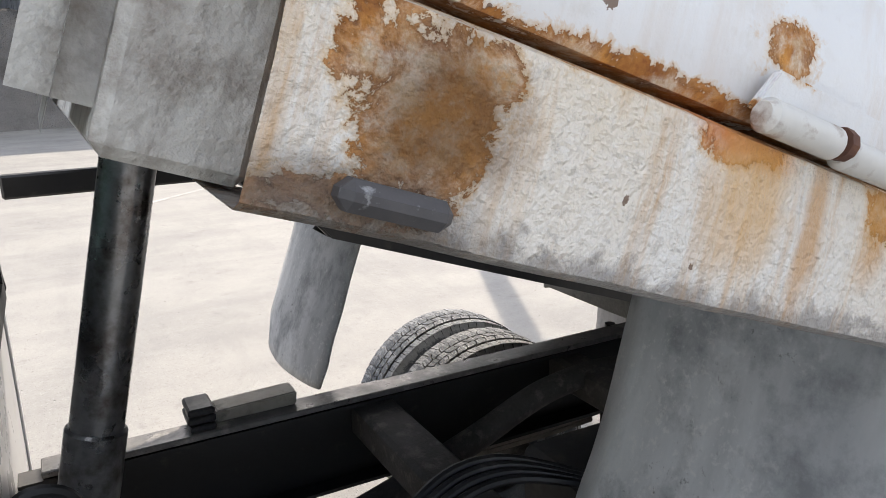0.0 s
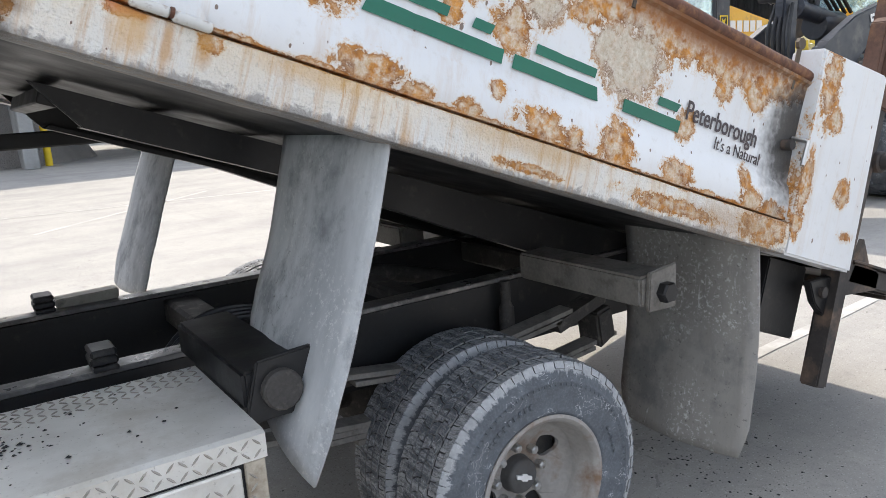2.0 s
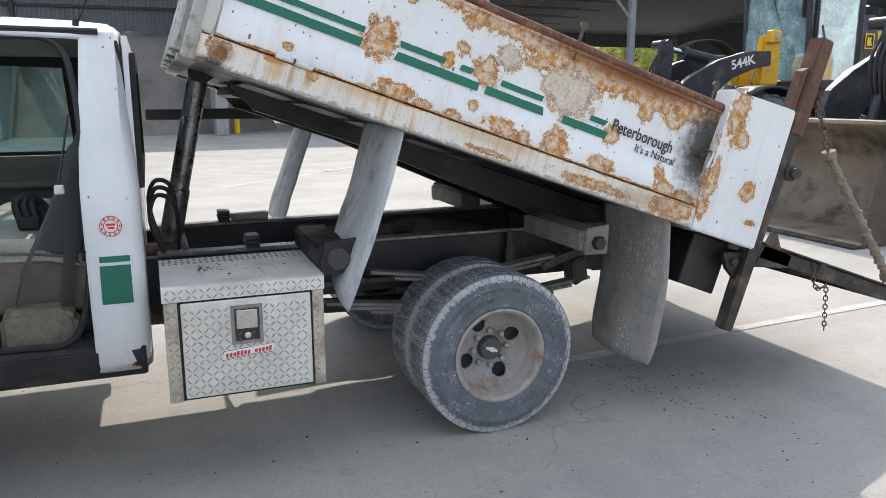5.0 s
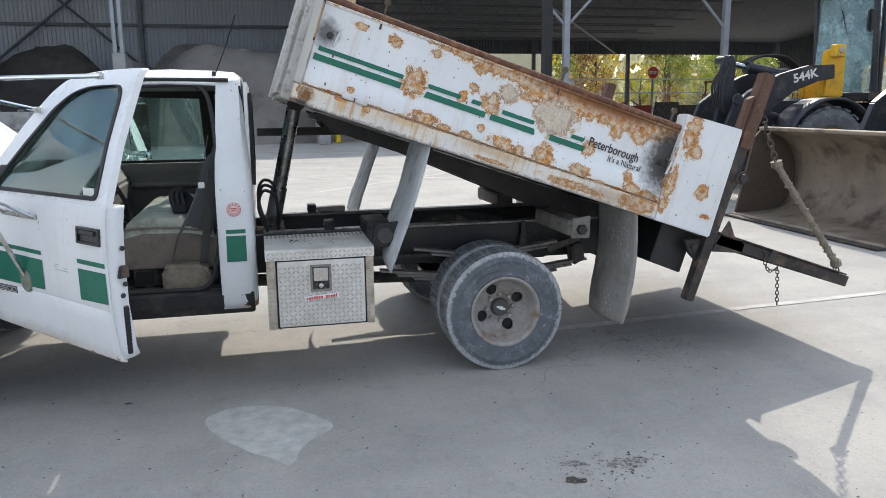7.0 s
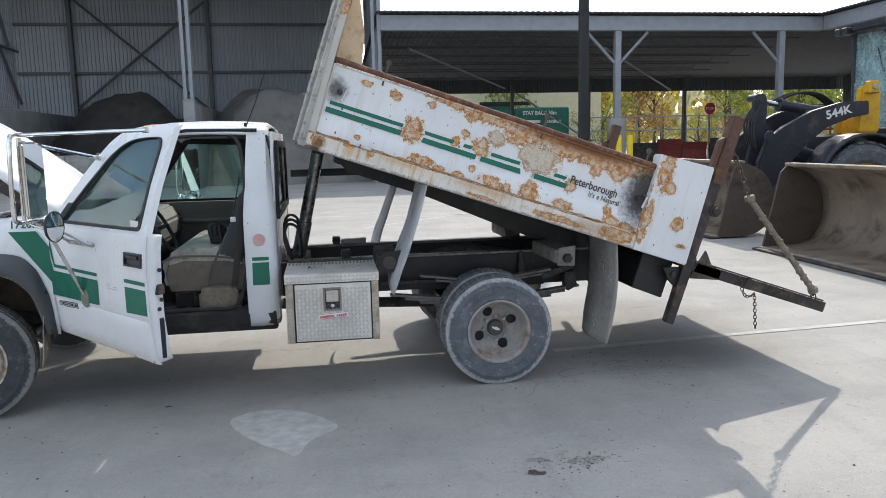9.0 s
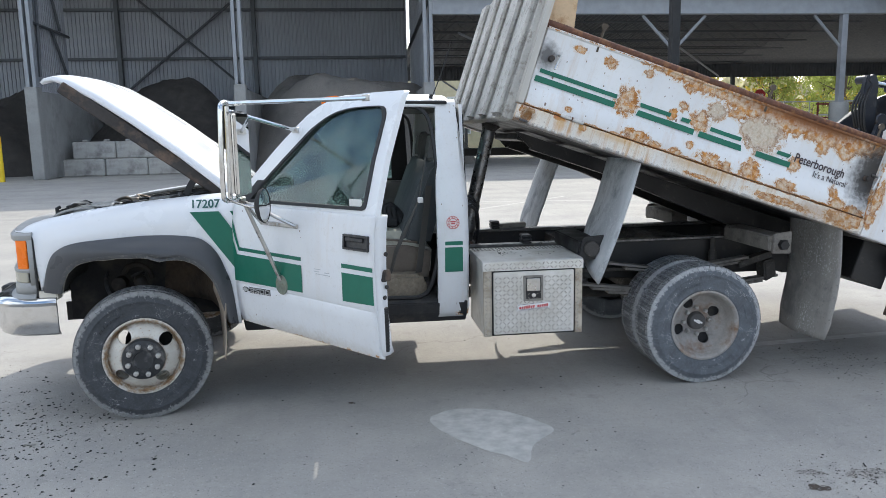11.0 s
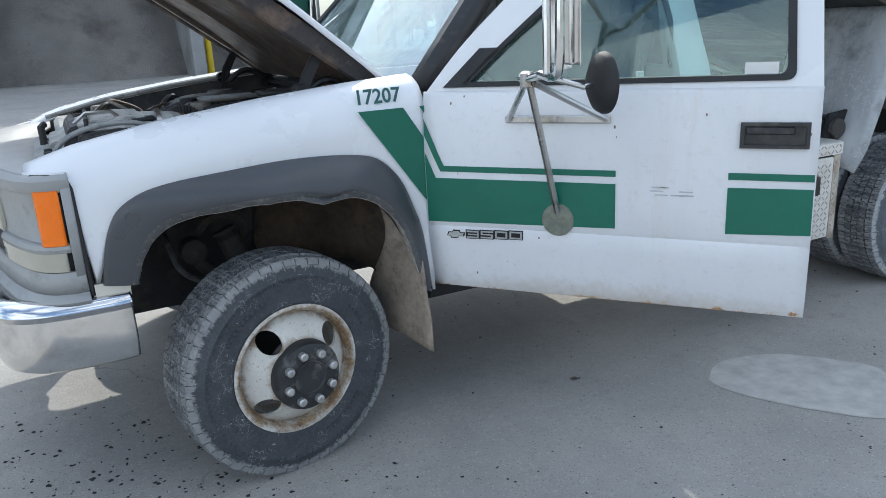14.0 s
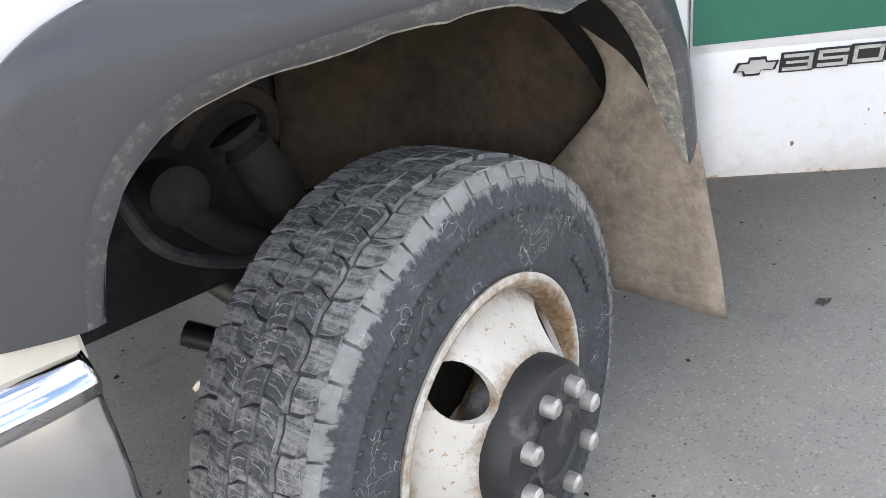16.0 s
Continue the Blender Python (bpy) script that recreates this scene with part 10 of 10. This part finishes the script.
def bucket(parent, x_lip, y0, y1, h, label, shift):
    """A loader bucket with its open side towards minus x."""
    prof = [(0.0, 0.02), (0.45, 0.03), (0.72, 0.07), (0.93, 0.22), (1.03, 0.48), (1.02, 0.78), (0.90, 1.02), (0.70, 1.18), (0.42, h)]
    curve = curve_points([(x, 0, z) for x, z in prof], 4)
    bm = bmesh.new()
    rows = [[(x_lip + p.x, y0 + (y1 - y0) * i / 14, p.z + 0.004 * noise.noise((i, p.z * 5, 1))) for i in range(15)] for p in curve]
    sheet(bm, rows)
    bmesh.ops.transform(bm, matrix=shift, verts=bm.verts)
    shell = part("bucket", bm, M["bucket"], parent, label, True)
    thick(shell, 0.03, 1.0)
    for y in (y0, y1):
        bm = bmesh.new()
        prism(bm, [(x_lip + 0.05, 0.03)] + [(x_lip + p.x, p.z) for p in curve[3:]] + [(x_lip + 0.30, h - 0.12)], y - 0.02, y + 0.02)
        bmesh.ops.transform(bm, matrix=shift, verts=bm.verts)
        part("cheek", bm, M["cheek"], shell, "dark worn steel cheek plate")
    bm = bmesh.new()
    box(bm, x_lip - 0.10, x_lip + 0.10, y0 - 0.03, y1 + 0.03, 0.004, 0.035, 0.008)
    bmesh.ops.transform(bm, matrix=shift, verts=bm.verts)
    part("cutting_edge", bm, M["dark_steel"], shell)
    bm = bmesh.new()
    box(bm, x_lip + 0.36, x_lip + 0.52, y0, y1, h - 0.03, h + 0.02, 0.01)
    bmesh.ops.transform(bm, matrix=shift, verts=bm.verts)
    part("top_lip", bm, M["bucket"], shell)
    return shell


bucket(loader, 5.25, 5.75, 8.55, 1.27, "worn steel loader bucket", LI)

second = copy_thing(loader, pose(7.9, 2.98, 0))
tagged(second, "yellow and charcoal wheel loader with worn bucket lowered", "wheel loader", "wheel loaders")

# ---- light pole ----
pole = thing("light_pole", "black steel light pole on a round concrete base", "light pole", (4.1, 8.9, 0))
bm = bmesh.new()
lathe(bm, [(0.40, 0), (0.40, 0.86), (0.37, 0.90), (0.0, 0.90)], 28, "z")
part("base", bm, M["block"], pole, "round weathered concrete base", True)
bm = bmesh.new()
box(bm, -0.085, 0.085, -0.085, 0.085, 0.93, 8.0, 0.012)
part("shaft", bm, M["seal"], pole)
bm = bmesh.new()
box(bm, -0.17, 0.17, -0.17, 0.17, 0.90, 0.93)
part("base_plate", bm, M["dark_steel"], pole)

# ---- bollards ----
for x, y in ((11.45, 25.2), (11.95, 25.2), (-16.0, 26.6), (2.0, 29.0)):
    b = thing("bollard", "tall yellow painted steel bollard", "bollard", (x, y, 0), "yellow bollards")
    bm = bmesh.new()
    lathe(bm, [(0.13, 0), (0.13, 1.75), (0.10, 1.84), (0.0, 1.87)], 16, "z")
    part("post", bm, M["bollard"], b, "", True)
b = thing("hazard_post", "black and yellow striped marker post", "marker post", (-17.2, 27.0, 0))
for k in range(6):
    bm = bmesh.new()
    prism(bm, [(-0.13, max(0.0, 0.17 * k - 0.06)), (0.13, 0.17 * k + 0.0), (0.13, 0.17 * (k + 1)), (-0.13, 0.17 * k + 0.11)], -0.06, 0.06)
    part("band", bm, M["bollard"] if k % 2 else M["seal"], b)

# ---- beyond the canopy ----
cont = thing("compactor_truck", "green collection truck body lettered on its back", "truck", (15.0, 50.0, 0))
cont.scale = (1.194, 1.194, 1.11)
bm = bmesh.new()
box(bm, -1.35, 2.05, 0, 6, 0.9, 3.78, 0.06)
part("body", bm, M["dumpster"], cont, "green steel body")
bm = bmesh.new()
box(bm, -3.6, -1.4, 0.6, 7.5, 0.9, 4.1, 0.06)
part("hopper", bm, M["dumpster"], cont)
bm = bmesh.new()
box(bm, -3.65, -0.4, 0.4, 0.55, 3.95, 4.2, 0.02)
part("top_band", bm, M["seal"], cont)
for x in (-1.33, 0.3, 1.98):
    bm = bmesh.new()
    box(bm, x - 0.05, x + 0.05, -0.05, 0.0, 0.95, 3.7, 0.01)
    part("rib", bm, M["dumpster"], cont)
lettering("STAY BACK 30m", 0.36, M["label"], "lettering", cont, Matrix.Translation((-1.0, -0.06, 3.28)) @ pose(0, 0, 0, 90, 0, 0), squeeze=0.85, bold=0.012)
lettering("REVERSES", 0.27, M["label"], "lettering", cont, Matrix.Translation((0.55, -0.06, 2.72)) @ pose(0, 0, 0, 90, 0, 0), squeeze=0.85, bold=0.01)
bm = bmesh.new()
box(bm, -1.0, 0.15, -0.06, -0.05, 2.74, 2.92)
part("writing_bar", bm, M["label"], cont)
for x in (-1.0, 1.5):
    bm = bmesh.new()
    lathe(bm, [(0.3, -0.2), (0.5, -0.2), (0.5, 0.2), (0.3, 0.2)], 20, "y", (x, 0.6, 0.5), True)
    part("wheel", bm, M["tyre"], cont)

house = thing("works_building", "low cream works building with pale window bays", "building", (12.0, 58.0, 0))
bm = bmesh.new()
box(bm, -12, 11, 0, 8, 0, 7.0)
part("wall", bm, M["cream"], house, "cream rendered wall")
bm = bmesh.new()
box(bm, -12.3, 11.3, -0.3, 8.3, 7.0, 7.3)
part("roof", bm, M["steel_dark"], house)
for x in (-9, -5, -1.0, 3.0, 6.5):
    bm = bmesh.new()
    box(bm, x - 0.9, x + 0.9, -0.05, 0.05, 1.5, 4.4)
    w = part("window", bm, M["glass_dark"], house)
    bm = bmesh.new()
    ring_plate(bm, [(x - 1, 1.4), (x + 1, 1.4), (x + 1, 4.5), (x - 1, 4.5)], [(x - 0.9, 1.5), (x + 0.9, 1.5), (x + 0.9, 4.4), (x - 0.9, 4.4)], -0.1, 0.02)
    part("frame", bm, M["label"], w)

sign = thing("stop_sign", "red octagonal stop sign on a steel post", "road sign", (24.3, 41.4, 0))
bm = bmesh.new()
box(bm, -0.05, 0.05, 0.0, 0.08, 0, 3.9)
part("post", bm, M["steel_grey"], sign)
bm = bmesh.new()
oct_ = [(0.40 * math.cos(math.pi / 8 + i * math.pi / 4), 3.55 + 0.40 * math.sin(math.pi / 8 + i * math.pi / 4)) for i in range(8)]
prism(bm, oct_, -0.03, -0.01)
part("plate", bm, M["red"], sign, "red octagonal plate")
lettering("STOP", 0.27, M["label"], "lettering", sign, Matrix.Translation((-0.30, -0.033, 3.45)) @ pose(0, 0, 0, 90, 0, 0), squeeze=0.85, bold=0.008)
for k in range(7):
    bm = bmesh.new()
    x = 15.6 + 1.5 * k
    z = 1.62 if k % 2 else 1.45
    prism(bm, [(0.0, 0.0), (0.25, 0.0), (0.55, 0.4), (0.62, 1.0), (0.45, z), (0.30, z), (0.42, 1.0), (0.35, 0.45)], 0, 1.42, axis="x", bevel=0.02)
    for q in (0.2, 0.7, 1.2):
        prism(bm, [(0.5, 0.2), (0.9, 0.3), (0.7, 1.3), (0.58, 1.3)], q - 0.03, q + 0.03, axis="x")
    ob = part("snow_plough", bm, M["red_plow"] if k in (1, 2) else M["dark_steel"])
    ob.matrix_world = pose(x, 33.0 + 0.2 * (k % 3), 0, 0, 0, 4 * math.sin(k * 2.1))
    tagged(ob, "dark red snow plough blade parked in a row" if k in (1, 2) else "black snow plough blade parked in a row", "snow plough", "snow ploughs")
fen = thing("rail_fence", "grey pipe rail fence at the yard's edge", "fence", (0, 48.0, 0))
for z in (1.2, 2.3, 3.3):
    bm = bmesh.new()
    tube(bm, [(18, 0, z), (44, 0, z)], 0.05, 6)
    part("rail", bm, M["steel_grey"], fen)
for k in range(7, 21):
    bm = bmesh.new()
    tube(bm, [(4 + 2 * k, 0, 0), (4 + 2 * k, 0, 3.35)], 0.045, 6)
    part("post", bm, M["steel_grey"], fen)
rackt = thing("pipe_rack", "rusty steel rack of bars", "rack", (25.5, 37.0, 0))
for k in range(7):
    bm = bmesh.new()
    box(bm, 0.75 * k - 0.04, 0.75 * k + 0.04, -0.04, 0.04, 0, 2.9)
    part("upright", bm, M["red_plow"], rackt)
for z in (1.0, 2.0, 2.8):
    bm = bmesh.new()
    box(bm, -0.1, 4.7, -0.05, 0.05, z - 0.05, z + 0.05)
    part("bar", bm, M["red_plow"], rackt)


# ---- autumn trees ----
def build_tree(x, y, h, spread, leaf, seed, leaves=2600, bare=False):
    rng = random.Random(seed)
    t = thing("tree", "bare leafless tree beyond the fence" if bare else "autumn tree with thinning leaves", "tree", (x, y, 0), "trees beyond the yard")
    bm = bmesh.new()
    trunk = [(0, 0, 0), (0.05, 0.02, h * 0.3), (0.0, 0.1, h * 0.6), (0.1, 0.0, h * 0.92)]
    tube(bm, curve_points(trunk, 4), h * 0.028, 8, taper=h * 0.006)
    tips = []
    for i in range(16 if bare else 11):
        z = h * rng.uniform(0.25, 0.85)
        a = rng.uniform(0, 6.28)
        l = spread * rng.uniform(0.5, 1.0) * (1.1 - 0.5 * z / h)
        e = (l * math.cos(a), l * math.sin(a), z + h * rng.uniform(0.08, 0.25))
        tube(bm, curve_points([(0, 0, z), (e[0] * 0.5, e[1] * 0.5, (z + e[2]) / 2 + 0.1), e], 3), h * 0.010, 5, taper=h * 0.002)
        tips.append(e)
        for _ in range(3):
            f = (e[0] + rng.uniform(-1, 1) * l * 0.4, e[1] + rng.uniform(-1, 1) * l * 0.4, e[2] + rng.uniform(-0.2, 1) * l * 0.3)
            tube(bm, [e, f] if rng.random() < 0.5 else [(e[0] * 0.6, e[1] * 0.6, (z * 0.4 + e[2] * 0.6)), f], h * 0.004, 4, taper=h * 0.001)
            tips.append(f)
    part("trunk", bm, M["bark"], t, "", True)
    if bare:
        return t
    verts, faces = [], []
    for _ in range(leaves):
        c = rng.choice(tips)
        p = Vector((c[0] + rng.gauss(0, spread * 0.20), c[1] + rng.gauss(0, spread * 0.20), c[2] + rng.gauss(0, h * 0.07)))
        q = Euler((rng.uniform(0, 6), rng.uniform(0, 6), rng.uniform(0, 6))).to_matrix() @ Matrix.Scale(rng.uniform(0.10, 0.20) * h / 7, 3)
        n = len(verts)
        verts += [p + q @ Vector(v) for v in ((-1, 0, 0), (0, -0.6, 0.15), (1, 0, 0), (0, 0.6, 0.15))]
        faces.append((n, n + 1, n + 2, n + 3))
    me = bpy.data.meshes.new("crown")
    me.from_pydata(verts, [], faces)
    me.materials.append(leaf)
    ob = new("crown", me)
    ob.parent = t
    return t


trng = random.Random(12)
for i in range(22):
    x = 10 + i * 2.6 + trng.uniform(-1, 1)
    build_tree(x, 66 + trng.uniform(-6, 10), trng.uniform(6.5, 10.5), trng.uniform(2.2, 3.4), trng.choice((M["leaf_a"], M["leaf_b"], M["leaf_b"], M["leaf_a"], M["leaf_c"])), 100 + i, 1500, bare=i in (1, 3, 4, 7, 10, 13))
for i in range(12):
    x = 16 + i * 3.1 + trng.uniform(-1, 1)
    build_tree(x, 52.5 + trng.uniform(-1.5, 2), trng.uniform(2.6, 4.2), trng.uniform(1.6, 2.2), trng.choice((M["leaf_a"], M["leaf_b"], M["leaf_c"], M["leaf_b"])), 300 + i, 600)
# the far wooded rise, distance haze put into its paler leaf colour
verts, faces = [], []
for i in range(7600):
    a = trng.uniform(-1.2, 1.2)
    d = trng.uniform(110, 150)
    p = Vector((d * math.sin(a), d * math.cos(a), abs(trng.gauss(0, 1)) * 6.0 + trng.uniform(0, 2.5)))
    q = Euler((trng.uniform(0, 6), trng.uniform(0, 6), trng.uniform(0, 6))).to_matrix() @ Matrix.Scale(trng.uniform(0.8, 1.8), 3)
    n = len(verts)
    verts += [p + q @ Vector(v) for v in ((-1, 0, 0), (0, -0.8, 0.2), (1, 0, 0), (0, 0.8, 0.2))]
    faces.append((n, n + 1, n + 2, n + 3))
me = bpy.data.meshes.new("woods")
me.from_pydata(verts, [], faces)
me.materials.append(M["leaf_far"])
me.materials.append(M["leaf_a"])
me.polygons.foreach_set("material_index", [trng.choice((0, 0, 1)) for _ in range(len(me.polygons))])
tagged(new("woods", me), "far autumn woods on a low rise", "woods", kind="stuff")
# an unseen wall added behind the camera closes the yard for reflections
bm = bmesh.new()
box(bm, -40, 40, -34, -33, 0, 5.0)
tagged(part("wall_depot", bm, M["bay_wall"]), "plain grey depot wall across the yard", "wall", kind="structure")


# ---- grit, crumbs and leaf bits ----
def crumbs(name, label, count, place, material, sizes, seed, z=0.0):
    """Loose flat bits scattered where place(rng) says."""
    rng = random.Random(seed)
    verts, faces = [], []
    for _ in range(count):
        x, y = place(rng)
        r, a = rng.uniform(*sizes) * rng.uniform(0.5, 1.0), rng.uniform(0, 6.28)
        ca, sa, l = math.cos(a), math.sin(a), rng.uniform(0.4, 1.0)
        n = len(verts)
        h = r * rng.uniform(0.25, 0.6)
        for u, v, w in ((-1, 0, 0), (-0.2, -l, 0), (1, 0, 0), (0.1, l, 0), (0, 0, 1)):
            u, v = u * r * rng.uniform(0.7, 1.1), v * r
            verts.append((x + u * ca - v * sa, y + u * sa + v * ca, z + 0.001 + w * h))
        faces += [(n, n + 1, n + 4), (n + 1, n + 2, n + 4), (n + 2, n + 3, n + 4), (n + 3, n, n + 4)]
    me = bpy.data.meshes.new(name)
    me.from_pydata(verts, [], faces)
    me.materials.append(material)
    return tagged(new(name, me), label, "debris", kind="stuff")


M["crumb"] = surface("dark_asphalt_crumb", (0.030, 0.028, 0.026), 0.9, var=0.4, bump=0)
M["pebble"] = surface("pale_grit", (0.40, 0.38, 0.34), 0.9, var=0.3, bump=0)
crumbs("asphalt_grit", "dark asphalt crumbs scattered over the concrete", 1500, lambda g: (-4.25 + g.gauss(0, 0.55), -1.35 + g.gauss(0, 0.65)), M["crumb"], (0.004, 0.016), 3)
crumbs("asphalt_grit", "dense dark crumbs and leaf bits on the concrete", 900, lambda g: (-4.75 + g.gauss(0, 0.35), -1.95 + g.gauss(0, 0.30)), M["crumb"], (0.004, 0.018), 13)
crumbs("asphalt_grit", "dark asphalt crumbs scattered thinly over the yard", 700, lambda g: (g.uniform(-5.0, 3.5), g.uniform(-4.6, 0.4)), M["crumb"], (0.003, 0.011), 4)
crumbs("asphalt_grit", "dark crumbs round the oil spots", 160, lambda g: (0.08 + g.gauss(0, 0.17), -2.36 + g.gauss(0, 0.09)), M["crumb"], (0.003, 0.010), 14)
crumbs("asphalt_grit", "dark crumbs lying beneath the dump bed", 240, lambda g: (1.15 + g.gauss(0, 0.22), -0.75 + g.gauss(0, 0.28)), M["crumb"], (0.003, 0.011), 5)
M["litter"] = surface("brown_leaf_litter", (0.20, 0.15, 0.095), 0.9, var=0.5, scale=30.0, bump=0)
crumbs("leaf_litter", "brown broken leaves and stalks on the concrete", 700, lambda g: (-4.85 + g.gauss(0, 0.28), -1.95 + g.gauss(0, 0.30)), M["litter"], (0.006, 0.016), 77)
crumbs("pale_grit", "fine pale grit on the concrete", 900, lambda g: (g.uniform(-5.0, 2.0), g.uniform(-3.6, -0.2)), M["pebble"], (0.002, 0.006), 6)
crumbs("asphalt_grit", "dark crumbs lying on the tool box lid", 70, lambda g: (-1.30 + 0.35 * g.random() ** 2, -0.85 + g.gauss(0, 0.07)), M["crumb"], (0.003, 0.010), 7, BZ1 + 0.003)
rng = random.Random(31)
for x, y, mat in ((-3.98, -1.32, "pebble"), (-4.45, -1.9, "leaf_c"), (-3.2, -2.2, "leaf_c"), (-4.7, -1.0, "leaf_a")):
    bm = bmesh.new()
    rows = [[(u, v * 0.35 * (1 - (u / 0.035) ** 2) * 0.03, 0.004 + 0.004 * abs(v) + 0.1 * u * u) for v in (-1, 0, 1)] for u in (-0.033, -0.02, 0, 0.02, 0.033)]
    sheet(bm, rows)
    ob = part("dry_leaf", bm, M[mat], None)
    ob.matrix_world = pose(x, y, 0, 0, 0, rng.uniform(0, 360))
    thick(ob, 0.001)
    tagged(ob, "small dry curled leaf on the concrete", "leaf", "fallen leaves")
